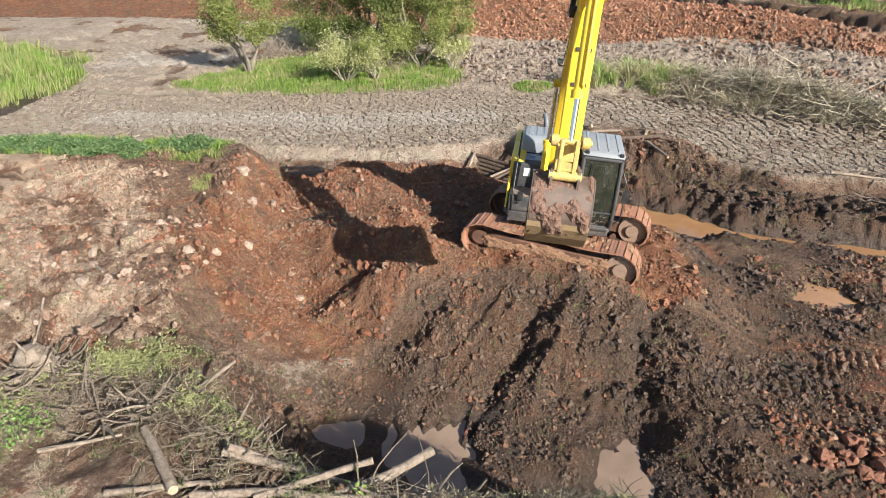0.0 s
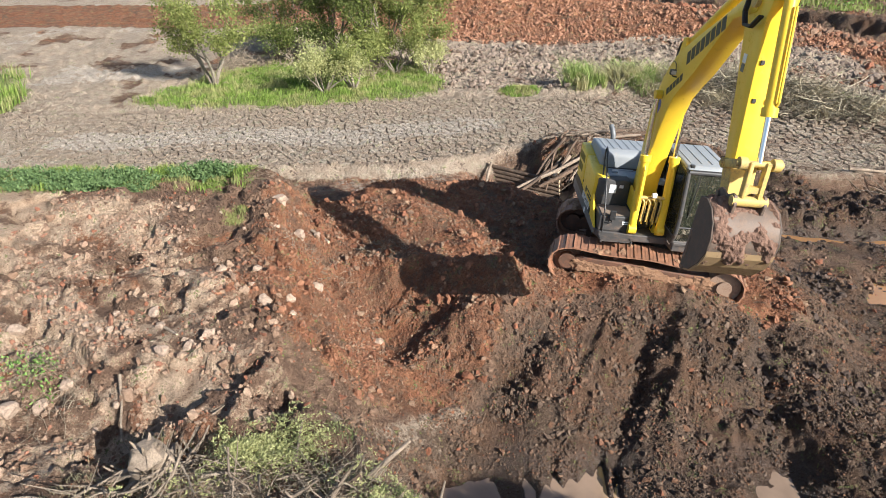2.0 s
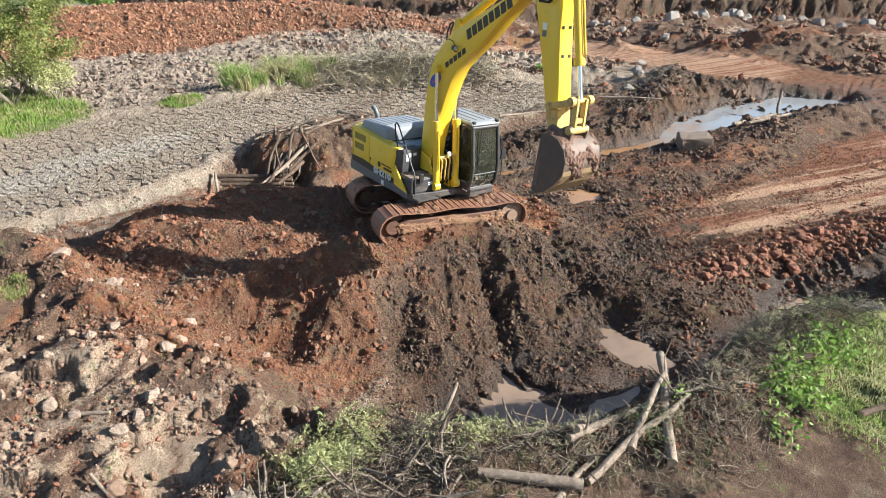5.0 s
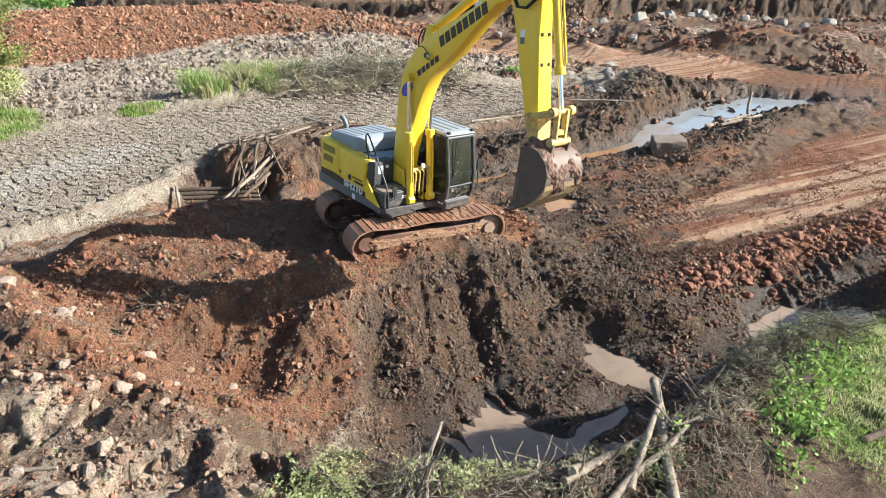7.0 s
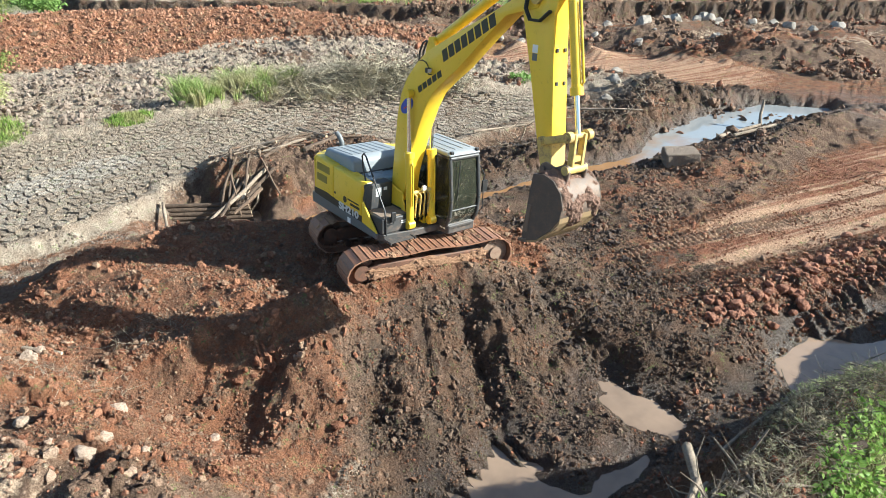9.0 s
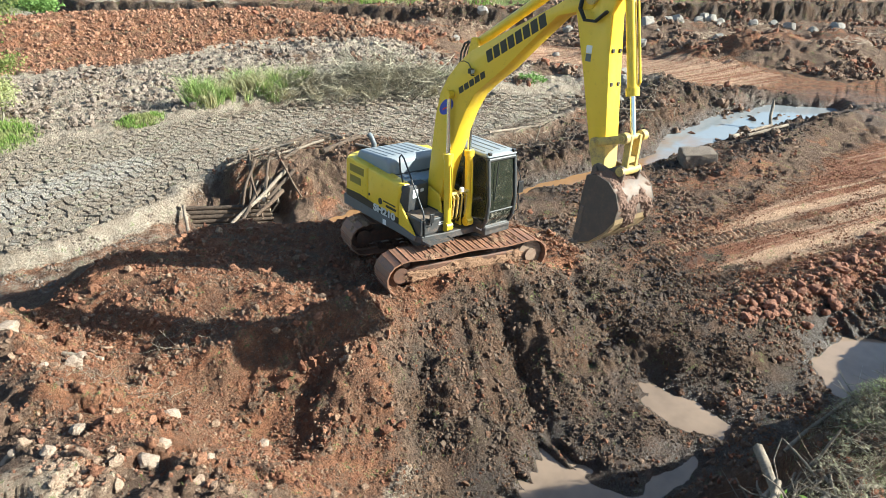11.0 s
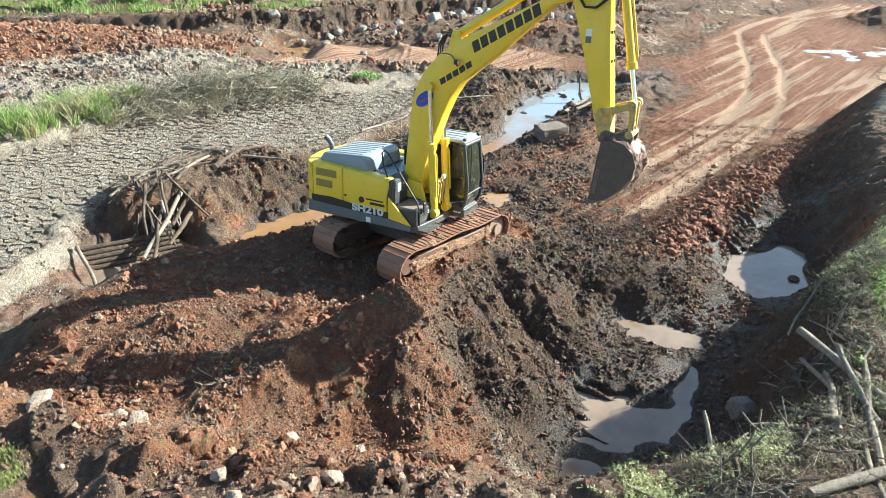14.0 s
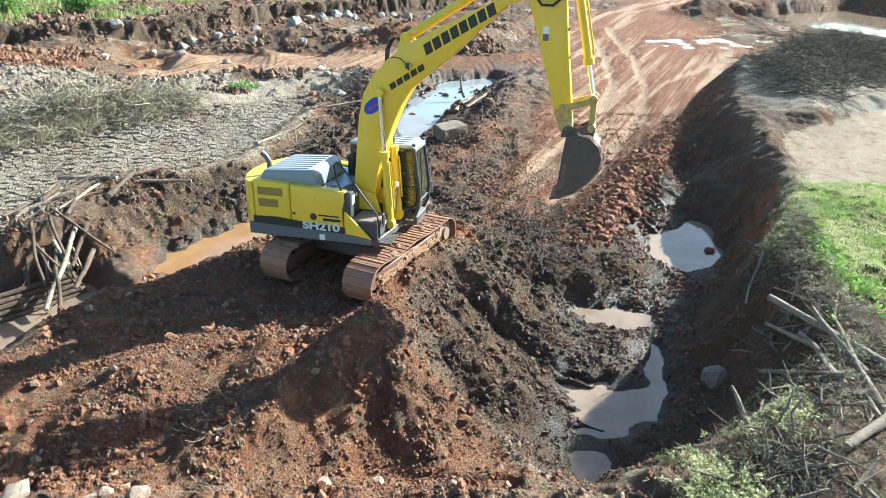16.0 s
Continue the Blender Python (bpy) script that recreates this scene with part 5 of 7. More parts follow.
    # cylinders
    for s in (-1, 1):
        y = BOOM_Y + 0.03 + s * 0.33
        foot, top = Vector((1.08, y, 1.30)), Vector((0.86, y, 4.46))
        d = (top - foot).normalized()
        barrel = rod(foot, foot + d * 1.78, 0.095, seg=22)
        rod(foot + d * 1.66, foot + d * 1.80, 0.125, seg=22, bm=barrel)
        rod((1.08, y - 0.09, 1.30), (1.08, y + 0.09, 1.30), 0.12, seg=18, bm=barrel)
        cyl = part("boom_cylinder", barrel, YELLOW, ex, "yellow hydraulic cylinder", UPPER)
        shade(cyl)
        bm = rod(foot + d * 1.78, top, 0.05, seg=18)
        shade(part("piston_rod", bm, CHROME, cyl, "chrome piston rod"))
        shade(part("rod_eye", rod((0.86, y - 0.07, 4.46), (0.86, y + 0.07, 4.46), 0.10, seg=18), YELLOW, cyl))
        part("cylinder_pipe", tube([tuple(foot + d * 0.5 + Vector((0.13, 0, 0))), tuple(foot + d * 1.5 + Vector((0.13, 0, 0))), tuple(foot + d * 1.62 + Vector((0.05, 0, 0)))], 0.02, 6), YELLOW, cyl)
    a, b = Vector((1.42, BOOM_Y, 5.66)), Vector((4.92, BOOM_Y, 7.78))
    d = (b - a).normalized()
    barrel = rod(a, a + d * 2.3, 0.105, seg=22)
    rod(a + d * 2.18, a + d * 2.32, 0.14, seg=22, bm=barrel)
    rod((1.42, BOOM_Y - 0.12, 5.66), (1.42, BOOM_Y + 0.12, 5.66), 0.11, seg=18, bm=barrel)
    cyl = part("arm_cylinder", barrel, YELLOW, ex, "yellow arm cylinder along the boom", UPPER)
    shade(cyl)
    shade(part("piston_rod", rod(a + d * 2.3, b, 0.055, seg=18), CHROME, cyl))
    lug = prism([(1.25, 5.38), (1.62, 5.55), (1.5, 5.78), (1.36, 5.76)], BOOM_Y - 0.19, BOOM_Y - 0.13, 0.01)
    prism([(1.25, 5.38), (1.62, 5.55), (1.5, 5.78), (1.36, 5.76)], BOOM_Y + 0.13, BOOM_Y + 0.19, 0.01, lug)
    part("lug", lug, YELLOW, boom)
    # arm
    outline = [(4.78, 7.92), (5.04, 7.86), (5.10, 7.3), (4.90, 6.56), (5.03, 5.58), (5.21, 4.3), (5.26, 3.86), (5.13, 3.72), (5.0, 3.86), (4.87, 4.15), (4.45, 5.56), (4.12, 6.54), (4.18, 6.95), (4.5, 7.2)]
    arm = part("arm", prism(outline, BOOM_Y - 0.19, BOOM_Y + 0.19, 0.018, segments=2), YELLOW, ex, "yellow dipper arm, worn near the bucket", UPPER)
    shade(arm, 25)
    part("sticker", boxes((4.47, 4.60, BOOM_Y - 0.196, BOOM_Y - 0.191, 5.86, 6.0), bevel=0), WHITE_PLATE, arm)
    part("sticker", boxes((4.48, 4.60, BOOM_Y - 0.196, BOOM_Y - 0.191, 5.72, 5.85), bevel=0), GREY_PAINT, arm)
    cheek = prism([(5.20, 4.4), (5.26, 3.86), (5.13, 3.70), (4.98, 3.86), (4.82, 4.3)], BOOM_Y - 0.205, BOOM_Y + 0.205, 0.02)
    part("arm_tip", cheek, YELLOW_WORN, arm, "scuffed muddy end of the arm")
    hose = bmesh.new()
    for k in range(2):
        y = BOOM_Y - 0.24 - 0.04 * k
        tube([(4.3, y, 6.9), (4.28, y - 0.02, 6.6), (4.42, y - 0.03, 6.42), (4.65, y - 0.02, 6.42), (4.86, y, 6.6)], 0.026, 8, bm=hose)
    part("hose", hose, RUBBER, arm, "looped black hose")
    for x, z in ((4.99, 5.92), (5.06, 5.35)):
        for sx in (-0.1, 0.1):
            part("hose_clip", boxes((x - 0.01, x + 0.02, BOOM_Y + sx - 0.03, BOOM_Y + sx + 0.03, z, z + 0.07), bevel=0.005), CHARCOAL, arm)
    a, b = Vector((5.02, BOOM_Y, 7.2)), Vector((5.64, BOOM_Y, 4.56))
    d = (b - a).normalized()
    barrel = rod(a, a + d * 1.98, 0.09, seg=22)
    rod(a + d * 1.86, a + d * 2.0, 0.12, seg=22, bm=barrel)
    tube([tuple(a + d * 0.4 + Vector((0.13, 0.05, 0))), tuple(a + d * 1.75 + Vector((0.13, 0.05, 0))), tuple(a + d * 1.85 + Vector((0.05, 0.05, 0)))], 0.022, 8, bm=barrel)
    cyl = part("bucket_cylinder", barrel, YELLOW, ex, "yellow bucket cylinder", UPPER)
    shade(cyl)
    shade(part("piston_rod", rod(a + d * 1.98, b, 0.048, seg=18), CHROME, cyl))
    link = bmesh.new()
    for s in (-1, 1):
        y = BOOM_Y + s * 0.26
        prism([(4.98, 4.28), (5.06, 4.28), (5.66, 4.48), (5.70, 4.56), (5.64, 4.63), (5.02, 4.42), (4.96, 4.36)], y - 0.03, y + 0.03, 0.01, link)
        rod((5.02, y - 0.05, 4.35), (5.02, y + 0.05, 4.35), 0.085, seg=18, bm=link)
        rod((5.64, y - 0.06, 4.56), (5.64, y + 0.06, 4.56), 0.10, seg=18, bm=link)
    rod((5.64, BOOM_Y - 0.36, 4.56), (5.64, BOOM_Y + 0.36, 4.56), 0.05, seg=16, bm=link)
    rod((5.02, BOOM_Y - 0.33, 4.35), (5.02, BOOM_Y + 0.33, 4.35), 0.05, seg=16, bm=link)
    shade(part("guide_link", link, YELLOW_WORN, ex, "worn yellow link bars", UPPER))
    link = bmesh.new()
    for s in (-1, 1):
        y = BOOM_Y + s * 0.13
        prism([(5.58, 4.6), (5.72, 4.6), (5.72, 3.92), (5.6, 3.92)], y - 0.035, y + 0.035, 0.012, link)
    prism([(5.6, 4.2), (5.7, 4.2), (5.7, 4.1), (5.6, 4.1)], BOOM_Y - 0.13, BOOM_Y + 0.13, 0, link)
    rod((5.66, BOOM_Y - 0.28, 3.95), (5.66, BOOM_Y + 0.28, 3.95), 0.085, seg=16, bm=link)
    shade(part("bucket_link", link, YELLOW_WORN, ex, "worn yellow bucket link", UPPER))
    build_bucket(ex)
    return ex


def build_bucket(ex):
    """A shell bent round the back, two cheeks, a lip with teeth, ears and dried mud."""
    hw = 0.53
    shell = [(5.16, 3.80), (5.40, 3.86), (5.66, 3.80), (5.86, 3.62), (5.95, 3.38), (5.91, 3.12), (5.72, 2.84), (5.42, 2.56), (5.13, 2.44)]
    inner = [(5.22, 3.70), (5.40, 3.79), (5.62, 3.73), (5.80, 3.57), (5.88, 3.36), (5.84, 3.14), (5.67, 2.89), (5.40, 2.62), (5.13, 2.50)]
    bucket = part("bucket", prism(shell + inner[::-1], BOOM_Y - hw, BOOM_Y + hw, 0.0), BUCKET_STEEL, ex, "mud-caked dark steel digging bucket", UPPER)
    shade(bucket, 40)
    cheek_line = shell + [(5.04, 2.52), (5.08, 2.95), (5.12, 3.45)]
    for s in (-1, 1):
        y = BOOM_Y + s * hw
        part("cheek", prism(cheek_line, y - 0.022, y + 0.022, 0.008), BUCKET_DARK, bucket, "dark muddy side plate")
        part("side_cutter", prism([(5.07, 2.64), (5.14, 3.2), (5.22, 3.2), (5.18, 2.64)], y - 0.035, y + 0.035, 0.01), BUCKET_STEEL, bucket)
    part("wear_plate", prism([(5.93, 3.16), (5.91, 3.05), (5.74, 2.81), (5.43, 2.53), (5.14, 2.41), (5.13, 2.43), (5.41, 2.57), (5.71, 2.85), (5.90, 3.14)], BOOM_Y - hw - 0.01, BOOM_Y + hw + 0.01), BUCKET_WEAR, bucket, "rubbed yellow-brown bottom plate")
    part("lip", prism([(5.18, 2.51), (5.18, 2.42), (5.04, 2.40), (5.02, 2.44)], BOOM_Y - hw - 0.03, BOOM_Y + hw + 0.03, 0.006), BUCKET_STEEL, bucket)
    for k in range(5):
        y = BOOM_Y - 0.46 + 0.23 * k
        part("tooth", prism([(5.12, 2.52), (5.12, 2.40), (4.92, 2.37), (4.90, 2.40)], y - 0.05, y + 0.05, 0.012), BUCKET_STEEL, bucket, "worn steel tooth")
    for s in (-1, 1):
        y = BOOM_Y + s * 0.235
        part("ear", prism([(5.02, 3.72), (5.06, 3.92), (5.16, 3.99), (5.40, 3.94), (5.60, 4.05), (5.70, 4.05), (5.76, 3.92), (5.72, 3.74), (5.4, 3.74)], y - 0.03, y + 0.03, 0.012), BUCKET_STEEL, bucket)
    part("bucket_pin", rod((5.13, BOOM_Y - 0.3, 3.86), (5.13, BOOM_Y + 0.3, 3.86), 0.06, seg=16), BUCKET_STEEL, bucket)
    # dried mud that coats the back unevenly
    coat, rows, n, m = bmesh.new(), [], 44, 40
    for i in range(n + 1):
        u = 0.35 + 6.1 * i / n
        j = min(int(u), len(shell) - 2)
        (xa, za), (xb, zb) = shell[j], shell[j + 1]
        x, z = xa + (xb - xa) * (u - j), za + (zb - za) * (u - j)
        nx, nz = (x - 5.42) / math.hypot(x - 5.42, z - 3.2), (z - 3.2) / math.hypot(x - 5.42, z - 3.2)
        row = []
        for k in range(m + 1):
            y = BOOM_Y - hw + 0.01 + (2 * hw - 0.02) * k / m
            p = Vector((x, y, z))
            h = 0.022 + 0.10 * noise.fractal(p * 3.1, 1.0, 2.0, 5) + 0.03 * noise.noise(p * 17)
            h *= min(1.0, i / 4, (n - i) / 6, k / 2 + 0.2, (m - k) / 2 + 0.2)
            row.append(coat.verts.new((x + nx * h, y, z + nz * h)))
        rows.append(row)
    for ra, rb in zip(rows, rows[1:]):
        for k in range(m):
            coat.faces.new((ra[k], ra[k + 1], rb[k + 1], rb[k]))
    bmesh.ops.recalc_face_normals(coat, faces=coat.faces)
    part("mud_coat", coat, BUCKET_MUD, bucket, "pinkish-brown dried mud on the bucket's back")


SHOE_STEEL = paint_material("track_shoe_steel", (0.25, 0.13, 0.08), 0.5, 0.95, (0.42, 0.20, 0.11), 0.1)
IDLER = paint_material("pale_muddy_steel", (0.30, 0.21, 0.15), 0.5, 0.7, (0.22, 0.12, 0.075), 0.1)
GRILLE = paint_material("dusty_grille", (0.34, 0.25, 0.05), 0.7, 0.4, (0.3, 0.22, 0.1))
HOOD_PAINT = paint_material("dusty_hood", (0.25, 0.27, 0.285), 0.45, 0.4, (0.34, 0.31, 0.28))
DECK_PAINT = paint_material("dusty_deck", (0.26, 0.31, 0.36), 0.35, 0.5, (0.34, 0.29, 0.25))
DUSTY = paint_material("dusty_tread", (0.2, 0.15, 0.11), 0.8, 0.6, (0.28, 0.2, 0.14))
BUCKET_DARK = paint_material("muddy_cheek", (0.085, 0.066, 0.052), 0.75, 0.9, (0.15, 0.10, 0.072))
BUCKET_MUD = clod_material("bucket_mud", (0.27, 0.165, 0.12), (0.27, 0.165, 0.12))
SPLASHED = paint_material("splashed_glass", (0.018, 0.021, 0.016), 0.12, 0.6, (0.34, 0.29, 0.22))
excavator = build_excavator()


# ---- loose earth, stones ----
def lump_shapes(level, count, seed, rough):
    """Unit lumps: arrays of corners and triangles."""
    out = []
    for k in range(count):
        bm = crust((1, 1, 1), seed + k, rough, level)
        rr = random.Random(seed + k)
        for _ in range(6):
            nrm = Vector((rr.uniform(-1, 1), rr.uniform(-1, 1), rr.uniform(-1, 1))).normalized()
            cut = rr.uniform(0.45, 0.75)
            for v in bm.verts:
                over = v.co.dot(nrm) - cut
                if over > 0:
                    v.co -= nrm * over
        bmesh.ops.triangulate(bm, faces=bm.faces)
        bm.verts.index_update()
        out.append((np.array([v.co[:] for v in bm.verts]), np.array([[v.index for v in f.verts] for f in bm.faces])))
        bm.free()
    return out


SMALL_LUMPS = lump_shapes(1, 5, 300, 0.7)
LARGE_LUMPS = lump_shapes(2, 6, 330, 0.7)


def turned(n, rng):
    """Random turns as matrices."""
    q = rng.normal(size=(n, 4))
    w, x, y, z = (q / np.linalg.norm(q, axis=1)[:, None]).T
    return np.stack([1 - 2 * (y * y + z * z), 2 * (x * y - w * z), 2 * (x * z + w * y), 2 * (x * y + w * z), 1 - 2 * (x * x + z * z), 2 * (y * z - w * x),
                     2 * (x * z - w * y), 2 * (y * z + w * x), 1 - 2 * (x * x + y * y)], 1).reshape(n, 3, 3)


def strew(name, n, area, size, material, label, keep=None, seed=1, lumps=None, sink=0.25, flat=(0.55, 1.0), category="earth"):
    """Lumps strewn over an area (x0, x1, y0, y1); size: smallest and largest radius, small ones the most."""
    rng = np.random.RandomState(seed)
    x, y = rng.uniform(area[0], area[1], n * 6), rng.uniform(area[2], area[3], n * 6)
    if keep is not None:
        ok = rng.uniform(0, 1, n * 6) < keep(x, y)
        x, y = x[ok], y[ok]
    x, y = x[:n], y[:n]
    n = len(x)
    r = size[0] * (size[1] / size[0]) ** (rng.uniform(0, 1, n) ** 2.2)
    z = high(x, y) + r * (0.5 - sink)
    rot, lumps = turned(n, rng), lumps or SMALL_LUMPS
    scale = r[:, None] * np.stack([np.ones(n), rng.uniform(0.65, 1, n), rng.uniform(*flat, n)], 1)
    co, tri, at = [], [], 0
    which = rng.randint(0, len(lumps), n)
    for k, (v, f) in enumerate(lumps):
        i = np.where(which == k)[0]
        if not len(i):
            continue
        p = np.einsum("nij,nvj->nvi", rot[i], v[None] * scale[i][:, None, :]) + np.stack([x[i], y[i], z[i]], 1)[:, None, :]
        co.append(p.reshape(-1, 3))
        tri.append((f[None] + (at + np.arange(len(i)) * len(v))[:, None, None]).reshape(-1, 3))
        at += len(i) * len(v)
    return tagged(new(name, rapid_mesh(name, np.concatenate(co), np.concatenate(tri), material)), label, category, kind="stuff")


def patchy(scale, seed, lo=-0.2, hi=0.3):
    return lambda x, y: smooth(fbm(x / scale, y / scale, 2, seed), lo, hi)


CLOD_DARK = clod_material("dark_clods", (0.078, 0.052, 0.037), (0.29, 0.205, 0.145), 0.85, (0.25, 0.135, 0.08))
CLOD_BLACK = clod_material("black_lumps", (0.065, 0.048, 0.04), (0.18, 0.128, 0.098), 0.8)
CLOD_RED = clod_material("red_clods", (0.22, 0.09, 0.05), (0.46, 0.235, 0.135), 0.92, (0.42, 0.29, 0.19))
CLOD_HEAP = clod_material("heap_stones", (0.29, 0.138, 0.084), (0.52, 0.29, 0.18))
CLOD_BROWN = clod_material("brown_clods", (0.18, 0.112, 0.074), (0.36, 0.235, 0.158), 0.92, (0.34, 0.14, 0.08))
CLOD_PALE = clod_material("pale_stones", (0.31, 0.195, 0.128), (0.56, 0.415, 0.30), 0.9, (0.4, 0.19, 0.12))
CLOD_GREY = clod_material("grey_clods", (0.2, 0.15, 0.115), (0.38, 0.30, 0.24), 0.92)
ROCK_GREY = clod_material("grey_rock", (0.24, 0.205, 0.17), (0.44, 0.39, 0.33), 0.88)

dry_land = lambda x, y: (high(x, y) > -1.68) * 1.0
strew("dark_clods", 17000, (-4.5, 11, 8.4, 14.6), (0.012, 0.05), CLOD_DARK, "crumbled dark brown mud clods on the dug slope", lambda x, y: mask("soil", 1, x, y) * patchy(0.8, 101)(x, y) * dry_land(x, y), 11)
strew("dark_clods", 2400, (-4.5, 9, 8.0, 14.6), (0.03, 0.10), CLOD_DARK, "larger dark mud lumps on the dug slope", lambda x, y: mask("soil", 1, x, y) * dry_land(x, y) * patchy(0.7, 131)(x, y), 12, LARGE_LUMPS, sink=0.42)
strew("dark_clods", 7000, (-3, 18, 2.2, 8.6), (0.016, 0.1), CLOD_BROWN, "brown crumbs on the dug face of the near bank", lambda x, y: mask("soil", 1, x, y) * dry_land(x, y) * patchy(0.9, 119, -0.3, 0.2)(x, y), 24)
strew("red_clods", 20000, (-7, 6.5, 11.6, 23), (0.014, 0.055), CLOD_RED, "crumbled red earth on the spoil heaps", lambda x, y: mask("soil", 0, x, y) * patchy(0.9, 102)(x, y), 13)
strew("red_clods", 2200, (-7, 6.5, 11.6, 23), (0.022, 0.14), CLOD_RED, "larger red-brown lumps on the spoil heaps", lambda x, y: mask("soil", 0, x, y) * patchy(1.3, 103)(x, y), 14, LARGE_LUMPS)
strew("pale_gravel", 5500, (-13, -4, 9, 20.5), (0.016, 0.075), CLOD_PALE, "pale broken stones on the west bank", lambda x, y: mask("soil", 2, x, y) * patchy(0.9, 104)(x, y), 15)
strew("pale_rubble", 650, (-12.5, -4.6, 9.4, 20), (0.04, 0.15), CLOD_PALE, "broken pale blocks on the west bank", lambda x, y: mask("soil", 2, x, y) * patchy(0.9, 133, -0.1, 0.3)(x, y), 33, LARGE_LUMPS, sink=0.3, flat=(0.5, 0.9))
strew("brown_crumbs", 14000, (-12, 2, 8.5, 20.5), (0.012, 0.045), CLOD_BROWN, "fine brown crumbs of loose earth", lambda x, y: dry_land(x, y) * patchy(0.7, 137, -0.3, 0.2)(x, y) * (1 - 0.85 * mask("soil", 2, x, y)), 35)
strew("brown_clods", 5200, (-13, 3, 8, 21), (0.016, 0.09), CLOD_BROWN, "brown crumbs of earth on the spoil", lambda x, y: patchy(1.1, 105)(x, y) * dry_land(x, y) * (1 - 0.75 * mask("soil", 2, x, y)), 16, LARGE_LUMPS)
strew("red_rubble", 5200, (6.4, 24, 1, 11.5), (0.02, 0.11), CLOD_RED, "red stones heaped along the haul road", lambda x, y: smooth(1.7 - along([(7.0, 9.6, 0), (9.5, 8.5, 0), (12.5, 7.2, 0), (16, 5.4, 0), (20, 3.4, 0), (24, 1, 0)], x, y)[0], 0, 1.7) * patchy(0.9, 116, -0.4, 0.2)(x, y), 17, LARGE_LUMPS[:4])
strew("channel_lumps", 6000, (3, 35, 11, 27), (0.025, 0.13), CLOD_BLACK, "wet black lumps along the water channel", lambda x, y: mask("soil", 1, x, y) * dry_land(x, y) * patchy(1.5, 106)(x, y), 18, LARGE_LUMPS[:4])
strew("road_crumbs", 7000, (8, 24, 3, 13.5), (0.015, 0.06), CLOD_RED, "red crumbs strewn over the haul road", lambda x, y: (outside(ROAD, x, y) < 0.3) * patchy(1.0, 138, -0.2, 0.25)(x, y), 36)
strew("yard_crumbs", 3000, (9, 22, 11.5, 17.5), (0.03, 0.12), CLOD_BROWN, "brown and red crumbs beside the haul road", lambda x, y: dry_land(x, y) * patchy(1.5, 107)(x, y), 19)
strew("bank_lumps", 6000, (-1, 28, 28, 50), (0.045, 0.26), CLOD_GREY, "lumpy grey soil between the dry pond and the red heap", lambda x, y: smooth(-outside([(0.5, 37.6), (7, 36.2), (13, 34.6), (18, 31.5), (24, 27), (30, 30), (29, 42), (20, 47.5), (8, 50), (-1, 50)], x, y), -0.5, 0.8), 20)
heap_zone = lambda x, y: smooth(-outside([(-9, 62), (2, 53), (10, 50.5), (19, 48.6), (27, 43), (30, 40), (33, 43), (30, 52), (20, 62), (0, 72)], x, y), -1, 0.6)
strew("red_heap_rubble", 17000, (-9, 33, 40, 66), (0.035, 0.2), CLOD_HEAP, "broken red stones of the long spoil heap", heap_zone, 21, SMALL_LUMPS)
strew("far_rubble", 9500, (22, 68, 12, 56), (0.06, 0.38), CLOD_BROWN, "brown rubble round the far diggings", lambda x, y: (outside(ROAD, x, y) > 0.5) * patchy(4, 108, 0.0, 0.3)(x, y), 22)
strew("brown_clods", 1700, (3.2, 10.5, 23.6, 28.0), (0.02, 0.10), CLOD_BROWN, "brown lumps of the debris bank", lambda x, y: (outside(DEBRIS, x, y) < 1.0) * patchy(0.8, 120, -0.3, 0.2)(x, y), 25, LARGE_LUMPS)
strew("flat_crumbs", 1800, (-9, 3, 24, 27.5), (0.02, 0.08), CLOD_GREY, "dry crumbs at the pond's rim", patchy(0.9, 109, 0.0, 0.3), 23)


def stone_mesh(seed, material):
    bm = crust((1, 0.8, 0.62), seed, 0.45, 2)
    rnd = random.Random(seed)
    for k in range(7):
        nrm = Vector((rnd.uniform(-1, 1), rnd.uniform(-1, 1), rnd.uniform(-0.7, 1))).normalized()
        cut = 0.52 + 0.16 * rnd.random()
        for v in bm.verts:
            d = v.co.dot(nrm) - cut
            if d > 0:
                v.co -= nrm * d
    me = bpy.data.meshes.new("stone")
    bm.to_mesh(me)
    bm.free()
    me.materials.append(material)
    return me


STONE_PALE = clod_material("pale_sandstone", (0.38, 0.26, 0.185), (0.54, 0.41, 0.31), 0.88)
stone_kinds = [stone_mesh(500 + k, STONE_PALE) for k in range(6)]
rock_kinds = [stone_mesh(540 + k, ROCK_GREY) for k in range(5)]
rnd = random.Random(31)


def set_stone(x, y, r, kinds, label, category, group, name):
    ob = new(name, rnd.choice(kinds))
    ob.matrix_world = Matrix.Translation((x, y, float(high(x, y)) + r * 0.22)) @ pose(0, 0, 0, rnd.uniform(-25, 25), rnd.uniform(-25, 25), rnd.uniform(0, 360)) @ Matrix.Scale(r, 4)
    return tagged(ob, label, category, group)


for x, y, r in ((-10.63, 13.2, 0.2), (-9.54, 11.3, 0.19), (-9.9, 11.0, 0.22), (-9.2, 11.6, 0.15), (-8.1, 13.36, 0.17), (-7.59, 11.85, 0.17), (-7.2, 12.1, 0.14), (-6.9, 12.3, 0.16), (-6.4, 15.35, 0.17),
                (-6.05, 13.7, 0.2), (-5.6, 14.2, 0.15), (-7.9, 12.9, 0.13), (-3.74, 14.45, 0.14), (-5.05, 15.0, 0.16), (-5.6, 17.6, 0.2), (-5.2, 18.4, 0.17), (-6.2, 18.9, 0.26), (-7.0, 14.6, 0.15)):
    set_stone(x, y, r, stone_kinds, "pale angular sandstone block lying on loose earth", "stone", "pale stones on the bank", "stone")
